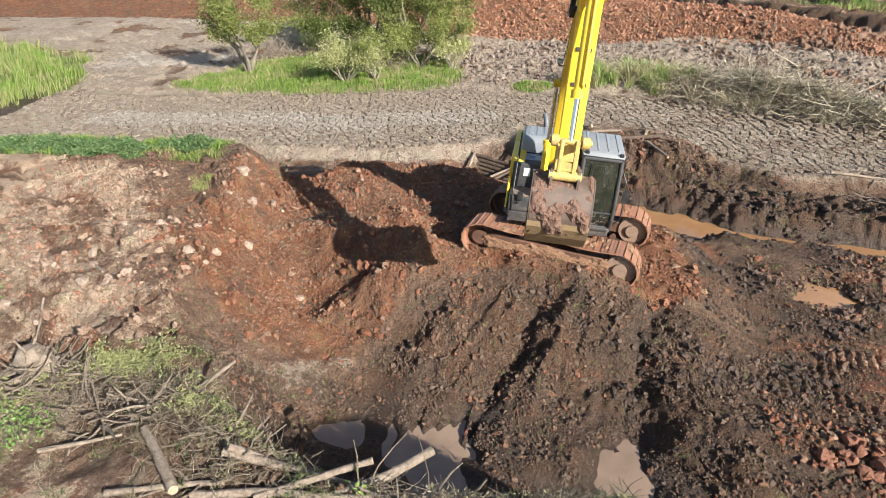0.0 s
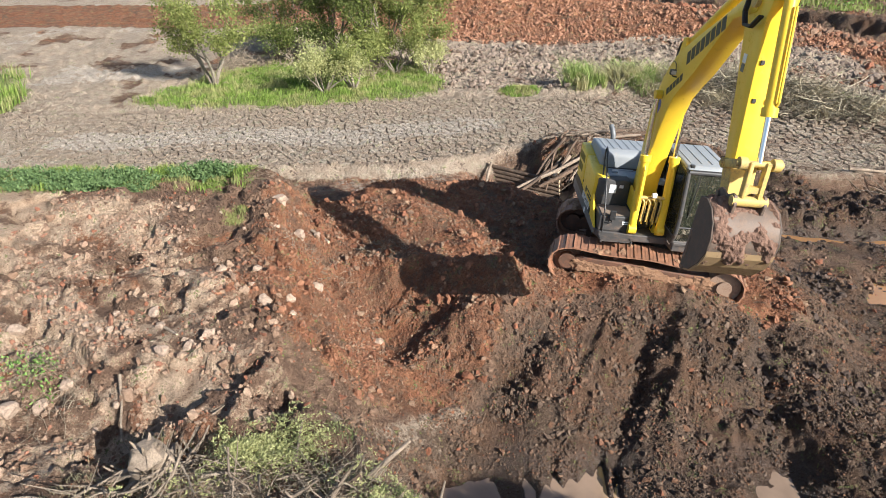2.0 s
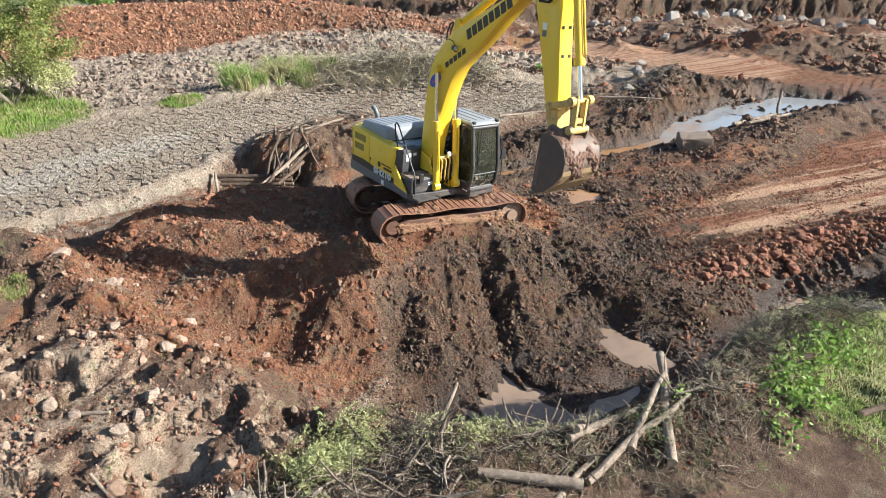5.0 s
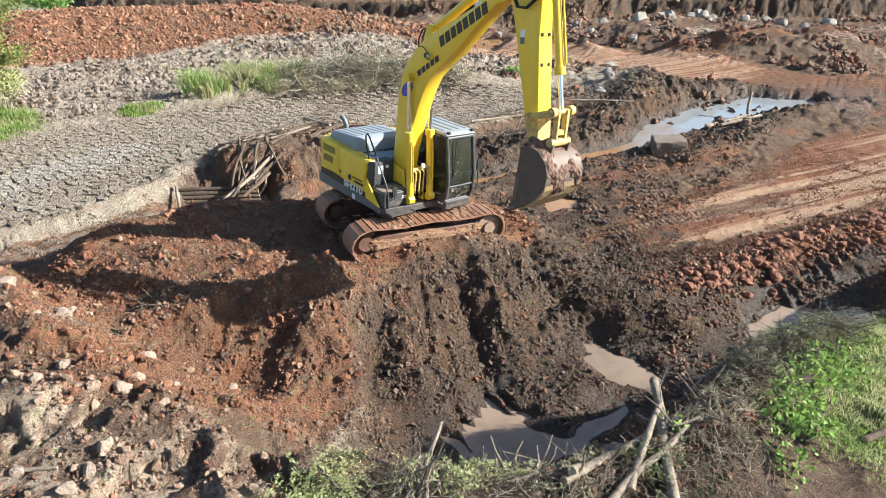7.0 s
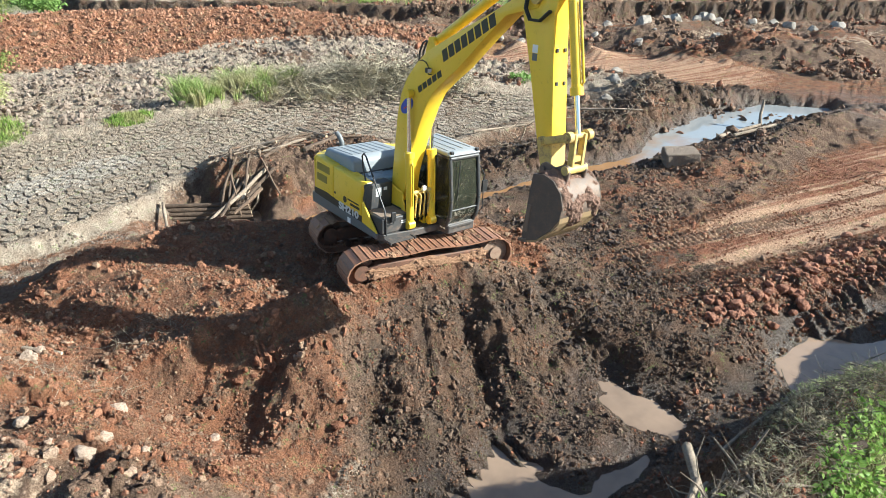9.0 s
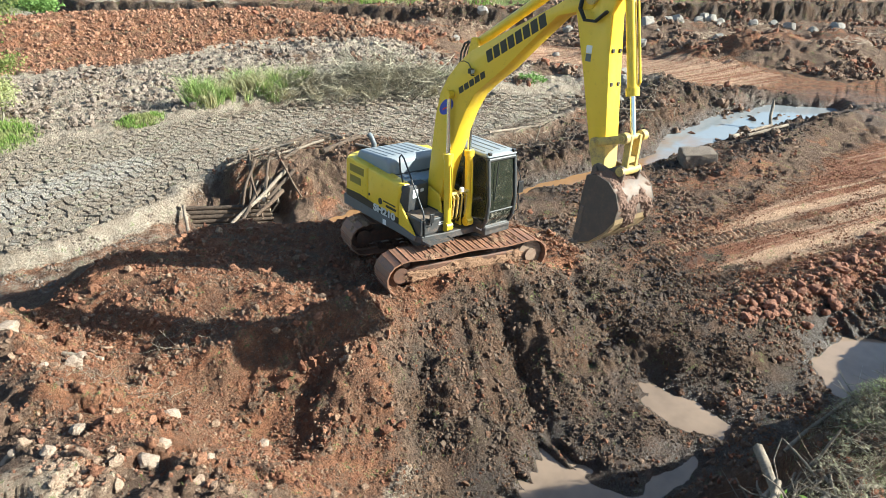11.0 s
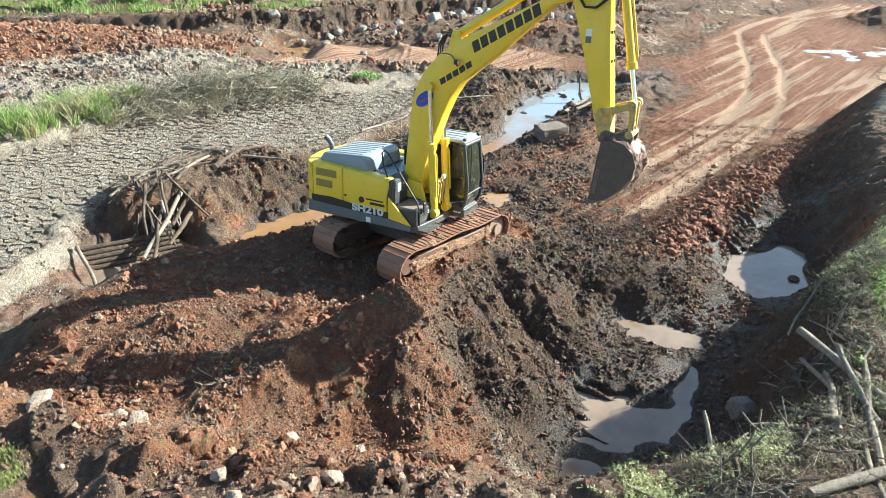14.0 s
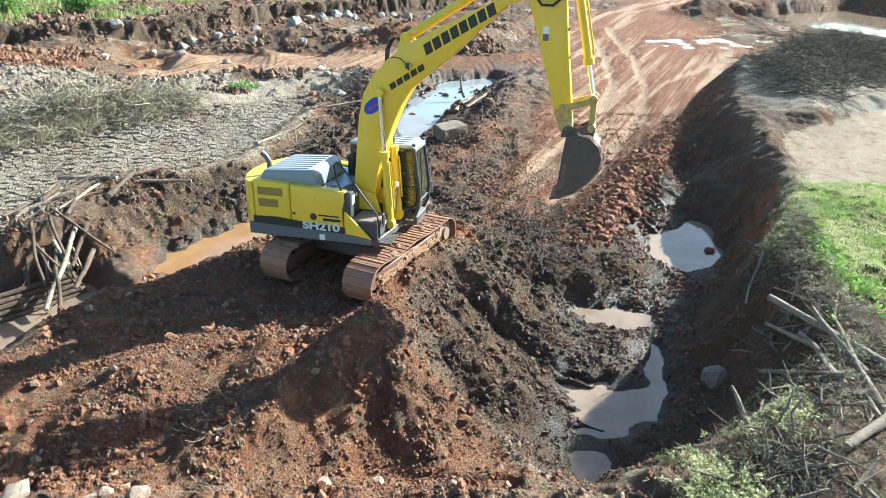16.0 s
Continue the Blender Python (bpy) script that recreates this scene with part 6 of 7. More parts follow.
for k in range(30):
    set_stone(rnd.uniform(-10.5, -4.8), rnd.uniform(10.6, 18.5), rnd.uniform(0.05, 0.12), stone_kinds, "small pale stone lying on loose earth", "stone", "small pale stones", "stone")
for x, y, r in ((46.5, 30.5, 1.3), (48.5, 28.6, 1.0), (50.5, 30.2, 1.1), (47.2, 24.5, 0.8), (52, 27, 1.2), (44, 36.5, 0.9), (41.5, 38.6, 0.8), (54.5, 24.2, 0.9), (56, 29, 1.3), (58, 22, 1.0), (40, 43, 0.9), (60.5, 18.5, 1.1),
                (39.2, 40.0, 0.6), (36.2, 32.8, 0.5), (33.0, 28.6, 0.55), (31.6, 26.2, 0.6), (29.8, 24.0, 0.7), (27.8, 23.0, 0.45), (26.3, 22.2, 0.55), (24.0, 21.4, 0.5), (43.0, 33.0, 0.6), (49.0, 22.0, 0.55)):
    set_stone(x, y, r * 0.7, rock_kinds, "grey boulder at the foot of the dug bank", "boulder", "far boulders", "boulder")
for x, y, r in ((7.9, 5.4, 0.22), (7.6, 4.9, 0.16), (8.5, 4.6, 0.14)):
    ob = set_stone(x, y, r, [stone_mesh(570, CLOD_DARK)], "black mud clod standing in the puddle", "mud clod", "clods in the puddle", "mud_clod")
    ob.location.z = -1.70
set_stone(0.15, 7.5, 0.4, [stone_mesh(575, CLOD_GREY)], "grey clay boulder stuck in the dark bank", "boulder", "", "boulder")

STONE_RED = clod_material("red_stone", (0.20, 0.086, 0.053), (0.39, 0.185, 0.115), 0.9)
red_kinds = [stone_mesh(600 + k, STONE_RED) for k in range(6)]
RUBBLE = ((6.9, 9.1), (8.3, 8.5), (10.3, 7.7), (13.0, 6.8), (16.4, 5.6))
for k in range(210):
    u = 0.05 + 3.9 * rnd.random() ** 0.85
    (ax, ay), (bx, by) = RUBBLE[int(u)], RUBBLE[int(u) + 1]
    f = u - int(u)
    across = rnd.gauss(0.1, 0.34) * (0.7 + 0.35 * u)
    set_stone(ax + (bx - ax) * f + 0.4 * across, ay + (by - ay) * f + 0.9 * across, 0.06 + 0.17 * rnd.random() ** 1.6, red_kinds, "broken red stone heaped along the haul road", "stone", "red stones along the haul road", "stone")
for k in range(18):
    u = rnd.random()
    set_stone(36 + 26 * u + rnd.uniform(-6, 3), 42 - 22 * u + rnd.uniform(-6, 2.0), rnd.uniform(0.18, 0.6), rock_kinds, "pale grey boulder at the foot of the dug bank", "boulder", "far boulders", "boulder")

# squared block of concrete beside the channel
bm = boxes((-0.68, 0.68, -0.5, 0.5, 0, 0.66), bevel=0.05, segments=2)
bmesh.ops.subdivide_edges(bm, edges=bm.edges, cuts=3, use_grid_fill=True)
for v in bm.verts:
    v.co += noise.noise_vector(v.co * 2.5) * 0.05
me = bpy.data.meshes.new("concrete_block")
bm.to_mesh(me)
bm.free()
me.materials.append(clod_material("stained_concrete", (0.22, 0.16, 0.12), (0.32, 0.25, 0.19)))
block = new("concrete_block", me)
block.matrix_world = pose(18.35, 14.75, float(high(18.1, 14.6)) - 0.1, 2, -3, -50)
tagged(block, "squared concrete block stained brown, lying beside the channel", "concrete block")


# ---- dead wood ----
def bark_material(name, a, b):
    n = Nodes(name, 0.9, spec=0.2)
    m = n.t.nodes.new("ShaderNodeMapping")
    co = n.t.nodes.new("ShaderNodeTexCoord")
    n.t.links.new(co.outputs["Object"], m.inputs[0])
    grain, spot = n.noise(9, 6, 0.7), n.noise(2.3, 4)
    fine = n.noise(45, 4, 0.7)
    c = n.mix(spot, a, b)
    c = n.mix(n.math("MULTIPLY", grain, 0.7), c, tuple(v * 0.42 for v in a))
    n.colour(n.mix(n.math("MULTIPLY", fine, 0.3), c, tuple(min(1, v * 1.4) for v in b)))
    n.bump(grain, 0.8, 0.02)
    n.bump(fine, 0.6, 0.006)
    return n.m


BARK = bark_material("weathered_bark", (0.20, 0.155, 0.115), (0.38, 0.305, 0.23))
BARK_DARK = bark_material("wet_bark", (0.06, 0.045, 0.036), (0.17, 0.12, 0.085))
BARK_BROWN = bark_material("brown_bark", (0.11, 0.075, 0.052), (0.24, 0.165, 0.115))
WOOD_CUT = bark_material("sawn_wood", (0.42, 0.30, 0.19), (0.55, 0.42, 0.28))
BARK_PALE = bark_material("pale_grey_bark", (0.17, 0.14, 0.105), (0.33, 0.29, 0.23))
TWIG = clod_material("dry_twigs", (0.26, 0.205, 0.145), (0.56, 0.46, 0.34))
STRAW = clod_material("dry_straw", (0.42, 0.36, 0.25), (0.72, 0.64, 0.48))
TWIG_GREY = clod_material("grey_twigs", (0.12, 0.105, 0.075), (0.34, 0.30, 0.22))
ROOT = clod_material("grey_roots", (0.22, 0.172, 0.128), (0.42, 0.34, 0.255))


def wood_log(a, b, r0, r1, material=BARK, label="weathered grey-brown log lying on the bank", name="log", bend=0.06, group="", category="log", seed=0):
    """A round log from a to b, uneven and a little crooked; the ends are cut."""
    rr = random.Random(seed + int(abs(a[0] * 37 + b[1] * 91)))
    a, b = Vector(a), Vector(b)
    if name == "log":
        r0, r1 = r0 * 0.8, r1 * 0.72
    n = 11
    side = (b - a).cross(Vector((0, 0, 1))).normalized()
    p1, p2 = rr.uniform(-1, 1), rr.uniform(0, 6)
    pts, rad = [], []
    for k in range(n):
        t = k / (n - 1)
        w = bend * (b - a).length * (math.sin(math.pi * t) * p1 + 0.4 * math.sin(2 * math.pi * t + p2) * math.sin(math.pi * t))
        pts.append(a.lerp(b, t) + side * w * 0.6 + Vector((0, 0, w * 0.3)))
        rad.append((r0 + (r1 - r0) * t) * (1 + 0.09 * rr.uniform(-1, 1)))
    base = Vector(a)
    bm = tube([p - base for p in pts], rad, 12, rough=0.11, rnd=rr)
    ends = [f for f in bm.faces if len(f.verts) > 4]
    me = bpy.data.meshes.new(name)
    for f in ends:
        f.material_index = 1
    bm.to_mesh(me)
    bm.free()
    me.materials.append(material), me.materials.append(WOOD_CUT)
    ob = new(name, me)
    ob.location = base
    shade(ob, 50)
    return tagged(ob, label, category, group)


def lying(ax, ay, bx, by, r0, r1, lift=0.0, **kw):
    """A log that rests on the land at both ends."""
    mid = float(high((ax + bx) / 2, (ay + by) / 2))
    za, zb = max(-1.2, float(high(ax, ay))), max(-1.2, float(high(bx, by)))
    sag = max(0.0, mid - (za + zb) / 2) * 0.8
    return wood_log((ax, ay, za + r0 * 0.6 + sag + lift), (bx, by, zb + r1 * 0.6 + sag + lift), r0, r1, **kw)


bank_logs = dict(group="logs on the bank")
wood_log((-0.15, 6.95, 1.22), (-2.3, 5.6, 1.12), 0.085, 0.105, label="long grey trunk leaning over the bank's edge", **bank_logs)
lying(-3.1, 6.85, -0.9, 6.55, 0.085, 0.065, 0.03, label="grey trunk lying across the brush", **bank_logs)
wood_log((-2.5, 6.15, 1.15), (-0.95, 6.5, 1.48), 0.075, 0.06, label="grey branch propped on the other trunks", **bank_logs)
lying(0.3, 6.65, -1.5, 6.6, 0.05, 0.07, 0.12, **bank_logs)
lying(-1.0, 7.15, -3.0, 6.8, 0.05, 0.085, 0.05, **bank_logs)
lying(-0.9, 6.05, -3.4, 6.3, 0.06, 0.09, 0.0, **bank_logs)
wood_log((-4.45, 7.4, 1.22), (-3.6, 6.25, 1.2), 0.095, 0.105, label="pale sawn log with a hollow end", bend=0.01, **bank_logs)
lying(-4.6, 6.35, -3.0, 6.45, 0.06, 0.055, 0.0, **bank_logs)
lying(-6.0, 7.2, -4.85, 7.45, 0.05, 0.035, 0.0, **bank_logs)
wood_log((-4.3, 8.45, 0.9), (-3.45, 8.75, 1.45), 0.06, 0.035, label="broken branch stump sticking up from the brush", **bank_logs)
wood_log((-4.75, 8.15, 1.0), (-4.15, 8.35, 1.3), 0.07, 0.055, material=BARK_DARK, label="dark root end sticking up from the brush", **bank_logs)
lying(1.25, 6.75, 2.3, 6.15, 0.04, 0.05, 0.05, **bank_logs)
wood_log((0.05, 6.05, 1.15), (1.5, 5.0, 1.3), 0.07, 0.09, material=BARK_DARK, label="dark split trunk half buried in brush", **bank_logs)
lying(0.9, 4.0, 2.6, 3.2, 0.07, 0.06, 0.0, material=BARK_DARK, **bank_logs)
lying(-7.9, 12.9, -7.5, 12.5, 0.05, 0.03, 0.0, label="short pale stick on the stony bank", category="stick")
lying(-8.2, 11.4, -8.0, 10.4, 0.035, 0.025, 0.05, label="thin bare branch on the stony bank", category="branch")
lying(-5.4, 18.9, -4.9, 18.2, 0.07, 0.06, 0.02, label="short pale log end in the red spoil", category="log")

# the log culvert and its debris
culvert = dict(group="poles of the culvert", category="pole", material=BARK_DARK, name="pole", bend=0.015)
for k in range(5):
    z = -1.02 - 0.15 * k
    wood_log((1.25 - 0.05 * k, 26.75 - 0.04 * k, z), (3.75, 24.75 - 0.06 * k, z - 0.12), 0.085, 0.075, label="dark wet pole stacked along the culvert wall", seed=k, **culvert)
wood_log((1.38, 26.4, -0.82), (0.55, 24.95, -1.95), 0.055, 0.06, label="pale stake leaning at the culvert's mouth", name="stake", category="stake")
wood_log((1.28, 26.55, -0.85), (1.3, 26.45, -1.9), 0.05, 0.05, label="upright stake at the culvert's mouth", name="stake", category="stake")
pile = dict(group="poles on the debris bank", category="pole", name="pole", bend=0.05)
POLES = [(5.56, 26.54, -0.15, 3.46, 24.64, -0.95, 0.085),
         (5.2, 25.05, -0.3, 3.73, 24.76, -0.95, 0.075),
         (4.04, 24.2, -0.55, 2.76, 24.1, -1.1, 0.08),
         (5.11, 25.31, -0.3, 1.89, 24.45, -1.3, 0.075),
         (4.18, 25.45, -0.6, 1.69, 23.92, -1.35, 0.07),
         (5.42, 27.83, -0.35, 6.09, 26.46, -0.02, 0.07),
         (5.2, 27.15, -0.35, 6.15, 26.12, -0.02, 0.075),
         (6.36, 27.19, -0.1, 7.76, 27.54, -0.1, 0.085),
         (6.66, 26.8, 0.0, 7.98, 26.34, -0.0, 0.07),
         (8.85, 28.24, -0.2, 8.27, 25.66, 0.02, 0.075),
         (6.72, 25.12, -0.1, 8.84, 25.34, 0.1, 0.1),
         (8.59, 25.32, 0.0, 9.33, 24.67, -0.1, 0.06),
         (8.05, 24.73, 0.03, 8.38, 23.05, 0.03, 0.06),
         (6.66, 26.12, -0.0, 5.11, 25.51, -0.25, 0.08),
         (5.65, 27.11, -0.2, 7.06, 26.22, 0.05, 0.06),
         (7.24, 25.69, 0.05, 5.38, 25.93, -0.2, 0.055)]
for k, (ax, ay, az, bx, by, bz, r) in enumerate(POLES):
    if k > 4:
        az, bz = max(az, float(high(ax, ay)) + 0.03 * (k % 4)), max(bz, float(high(bx, by)) + 0.03 * (k % 3))
    wood_log((ax, ay, az + r), (bx, by, bz + r), r, r * 0.8, seed=k, material=BARK_DARK if k % 3 == 1 else BARK_BROWN if k % 3 else BARK, label="brown bare pole thrown on the debris bank", **pile)
prnd = random.Random(57)
for k in range(15):
    ax, ay = prnd.uniform(4.2, 6.0), prnd.uniform(25.5, 27.2)
    turn_, length = prnd.gauss(math.radians(222), 0.3), prnd.uniform(1.5, 2.7)
    bx, by = ax + length * math.cos(turn_), ay + length * math.sin(turn_)
    r = prnd.uniform(0.035, 0.065)
    wood_log((ax, ay, float(high(ax, ay)) + 0.10 + 0.02 * (k % 5)), (bx, by, max(-1.35, float(high(bx, by))) + 0.12 + 0.05 * (k % 4)), r, r * 0.75, seed=60 + k, material=(BARK_BROWN, BARK, BARK_DARK)[k % 3], label="thin brown pole tipped down the debris bank", **pile)
for k in range(10):
    ax, ay = prnd.uniform(4.4, 8.4), prnd.uniform(26.0, 27.7)
    turn_, length = prnd.gauss(0.0, 0.45), prnd.uniform(0.9, 2.0)
    bx, by = ax + length * math.cos(turn_), ay + length * math.sin(turn_)
    r = prnd.uniform(0.035, 0.07)
    wood_log((ax, ay, float(high(ax, ay)) + 0.06 + 0.03 * (k % 4)), (bx, by, float(high(bx, by)) + 0.08), r, r * 0.75, seed=90 + k, material=(BARK, BARK_BROWN)[k % 2], label="weathered pole lying across the debris bank", **pile)
chan = dict(group="sticks by the channel", category="stick", name="stick")
wood_log((28.3, 14.6, -1.5), (29.1, 14.9, -0.4), 0.09, 0.07, label="dark stake standing out of the channel water", **chan)
lying(22.7, 14.8, 26.0, 14.0, 0.1, 0.07, 0.05, label="pale branch on the black mud ridge", **chan)
lying(23.0, 14.2, 25.6, 13.2, 0.08, 0.06, 0.1, label="pale branch on the black mud ridge", **chan)
lying(20.9, 21.4, 23.2, 18.9, 0.06, 0.04, 0.15, label="thin root hanging on the channel bank", **chan)
lying(14.5, 22.9, 17.5, 22.2, 0.06, 0.04, 0.05, label="thin pale branch along the bank's rim", **chan)


def twigs(name, n, centres, length, radius, material, label, seed, rise=0.35, category="brushwood", sides=3):
    """Thin crooked twigs, heaped round centres (x, y, spread, height)."""
    rng = np.random.RandomState(seed)
    c = np.array(centres)
    pick = rng.choice(len(c), n, p=c[:, 2] ** 2 / (c[:, 2] ** 2).sum())
    rad, ang = np.sqrt(rng.uniform(0, 1, n)) * c[pick, 2], rng.uniform(0, 2 * np.pi, n)
    x, y = c[pick, 0] + rad * np.cos(ang), c[pick, 1] + rad * np.sin(ang)
    z = high(x, y) + c[pick, 3] * (1 - (rad / c[pick, 2]) ** 2) * rng.uniform(0.0, 1, n)
    ln = length[0] * (length[1] / length[0]) ** rng.uniform(0, 1, n)
    head, up = rng.uniform(0, 2 * np.pi, n), rng.normal(0, rise, n)
    d = np.stack([np.cos(head) * np.cos(up), np.sin(head) * np.cos(up), np.sin(up)], 1)
    turn = rng.normal(0, 0.35, (n, 3))
    seg = 4
    p = np.stack([x, y, z + 0.01], 1)
    pts = [p]
    for k in range(seg - 1):
        d = d + turn * 0.5 + rng.normal(0, 0.16, (n, 3))
        d /= np.linalg.norm(d, axis=1)[:, None]
        p = p + d * (ln / (seg - 1))[:, None]
        pts.append(p)
    pts = np.stack(pts, 1)
    floor = high(pts[..., 0], pts[..., 1]) + 0.004
    pts[..., 2] = np.maximum(pts[..., 2], floor)
    r = (radius[0] + (radius[1] - radius[0]) * rng.uniform(0, 1, n) ** 2)[:, None] * np.linspace(1, 0.45, seg)[None]
    ax = np.cross(d, rng.normal(size=(n, 3)))
    ax /= np.linalg.norm(ax, axis=1)[:, None]
    ay = np.cross(d, ax)
    ring = []
    for k in range(sides):
        a = 2 * np.pi * k / sides
        ring.append(pts + r[..., None] * (np.cos(a) * ax + np.sin(a) * ay)[:, None, :])
    co = np.stack(ring, 2).reshape(-1, 3)
    tri = []
    for s in range(seg - 1):
        for k in range(sides):
            k2 = (k + 1) % sides
            tri += [[s * sides + k, s * sides + k2, (s + 1) * sides + k2], [s * sides + k, (s + 1) * sides + k2, (s + 1) * sides + k]]
    tri = (np.array(tri)[None] + (np.arange(n) * seg * sides)[:, None, None]).reshape(-1, 3)
    return tagged(new(name, rapid_mesh(name, co, tri, material, True)), label, category, kind="stuff")


bank_brush = [(-0.5, 5.8, 0.8, 0.3), (-2.4, 6.1, 0.9, 0.25), (-3.7, 7.2, 0.9, 0.3), (-4.4, 8.4, 0.8, 0.35), (0.8, 5.4, 0.9, 0.3), (1.9, 6.0, 0.6, 0.35), (-5.3, 8.4, 0.9, 0.3), (-6.3, 8.6, 0.9, 0.4), (-1.2, 5.3, 0.9, 0.25)]
twigs("brushwood", 3400, bank_brush, (0.1, 0.5), (0.003, 0.009), TWIG, "tangled dry twigs and roots on the near bank", 61)
twigs("roots", 430, [(-7.4, 8.6, 0.9, 0.3), (-6.7, 8.9, 0.8, 0.4), (-5.4, 8.2, 0.8, 0.35), (-4.4, 8.2, 0.7, 0.3), (-0.4, 6.4, 0.8, 0.3), (-3.0, 7.1, 0.9, 0.2)], (0.3, 1.0), (0.008, 0.036), ROOT, "grey torn roots and stems on the near bank", 62, 0.3, sides=5)
twigs("dry_brush", 1900, [(11.3, 35.2, 0.9, 0.7), (13.0, 34.0, 1.2, 1.1), (14.9, 32.7, 1.3, 1.4), (16.6, 31.2, 1.5, 1.6), (18.0, 29.9, 1.3, 1.2), (19.6, 28.6, 1.0, 0.8), (15.6, 33.4, 1.0, 1.1)], (0.5, 1.8), (0.012, 0.034), STRAW, "heaped dry straw-coloured brush on the pond's far bank", 63, 0.5)
twigs("dry_brush", 1100, [(13.0, 34.2, 1.4, 0.5), (15.2, 32.4, 1.5, 0.7), (17.2, 30.6, 1.5, 0.7), (19.2, 29.2, 1.2, 0.5)], (0.5, 1.6), (0.012, 0.03), TWIG_GREY, "dark grey brush under the straw on the far bank", 70, 0.4)
twigs("dry_brush", 5200, [(24.5, -3.6, 2.8, 0.7), (27.0, -6.2, 2.8, 0.7), (21.0, -2.2, 2.3, 0.6), (18.3, -1.4, 1.7, 0.45), (22.5, -4.6, 2.2, 0.4), (25.0, -7.5, 2.6, 0.5)], (0.5, 1.9), (0.01, 0.026), TWIG_GREY, "heaped dry brush on the mound beside the pale track", 64, 0.22)
twigs("dry_brush", 900, [(-7.5, 47, 2.4, 1.2), (-11, 45.5, 1.6, 0.8), (-3.6, 41.6, 1.6, 0.8)], (0.5, 2.0), (0.01, 0.03), TWIG, "bare grey branches under the trees", 65, 0.7)
twigs("dry_brush", 700, [(2.2, 5.5, 0.6, 0.45), (2.9, 5.2, 0.6, 0.45), (1.5, 5.6, 0.5, 0.3), (3.6, 4.9, 0.5, 0.3)], (0.2, 0.7), (0.004, 0.012), TWIG_GREY, "dark heaped brush at the end of the near bank", 71, 0.4)
twigs("brushwood", 380, [(3.4, 25.2, 0.9, 0.35), (4.6, 26.3, 0.9, 0.2), (5.8, 26.9, 1.2, 0.15), (8.0, 26.6, 1.0, 0.1)], (0.3, 1.1), (0.008, 0.024), ROOT, "dark sticks and roots on the debris bank", 69)
twigs("dry_stalks", 500, [(-9.6, 11.8, 0.7, 0.3), (-9.2, 10.9, 0.7, 0.2), (-3.4, 17.6, 0.8, 0.1), (-5.3, 16.4, 0.9, 0.1), (-6.6, 21.0, 0.7, 0.2)], (0.15, 0.6), (0.003, 0.01), TWIG, "scattered dry stalks in the spoil", 66)
twigs("roots", 260, [(16.5, 22.1, 2.2, 0.1), (22.0, 20.6, 1.8, 0.3), (25.5, 20.4, 2.0, 0.3)], (0.5, 1.8), (0.012, 0.04), ROOT, "roots hanging out of the channel bank", 67)


def stump(x, y, h):
    """A torn stump with a hollow crown and spreading roots."""
    rr = random.Random(3)
    z = float(high(x, y))
    bm = tube([(0, 0, -0.1), (0.02, 0.0, 0.15), (0.0, 0.03, 0.4 * h), (-0.03, 0.0, 0.75 * h), (-0.05, 0.02, h)], [0.4, 0.3, 0.25, 0.24, 0.14], 14, rough=0.32, rnd=rr)
    for k in range(7):
        a = k * 0.9 + 0.3
        tube([(0.12 * math.cos(a), 0.12 * math.sin(a), 0.12), (0.4 * math.cos(a), 0.4 * math.sin(a), 0.08), (0.8 * math.cos(a + 0.2), 0.8 * math.sin(a + 0.2), -0.06)], [0.09, 0.06, 0.025], 7, bm=bm, rough=0.15, rnd=rr)
    for k in range(4):
        a = k * 1.6
        tube([(0.1 * math.cos(a), 0.1 * math.sin(a), h - 0.1), (0.2 * math.cos(a), 0.2 * math.sin(a), h + 0.02 + 0.05 * k)], [0.05, 0.012], 6, bm=bm, rough=0.2, rnd=rr)
    me = bpy.data.meshes.new("tree_stump")
    bm.to_mesh(me)
    bm.free()
    me.materials.append(BARK)
    ob = new("tree_stump", me)
    ob.location = (x, y, z)
    shade(ob, 50)
    return tagged(ob, "torn grey tree stump with roots among brush", "tree stump")


stump(-7.1, 9.15, 0.6)


# ---- plants ----
def leaf_material(name, a, b, c=None, glow=0.35):
    n = Nodes(name, 0.6, spec=0.3)
    isl = n.island()
    col = n.mix(isl, a, b)
    if c:
        col = n.mix(n.span(n.noise(0.9, 3), 0.45, 0.6), col, c)
    n.colour(col)
    tr = n.t.nodes.new("ShaderNodeBsdfTranslucent")
    n.put(tr.inputs[0], col)
    mx = n.t.nodes.new("ShaderNodeMixShader")
    mx.inputs[0].default_value = glow
    n.t.links.new(n.b.outputs[0], mx.inputs[1]), n.t.links.new(tr.outputs[0], mx.inputs[2])
    n.t.links.new(mx.outputs[0], n.t.nodes["Material Output"].inputs[0])
    return n.m


GRASS = leaf_material("fresh_grass", (0.12, 0.20, 0.035), (0.28, 0.38, 0.085), (0.32, 0.33, 0.13))
REED = leaf_material("pale_reeds", (0.17, 0.26, 0.06), (0.40, 0.47, 0.17), (0.46, 0.43, 0.23))
STRAW_GRASS = leaf_material("bleached_grass", (0.42, 0.36, 0.23), (0.68, 0.60, 0.42))
LAWN = leaf_material("short_turf", (0.22, 0.29, 0.07), (0.42, 0.50, 0.17), (0.48, 0.47, 0.24))
GRASS_DRY = leaf_material("dry_grass", (0.19, 0.165, 0.095), (0.35, 0.31, 0.19), (0.14, 0.16, 0.065))
LEAF = leaf_material("olive_leaves", (0.13, 0.17, 0.04), (0.36, 0.38, 0.125), glow=0.45)
LEAF_DEEP = leaf_material("deep_leaves", (0.07, 0.10, 0.024), (0.24, 0.28, 0.08), glow=0.45)
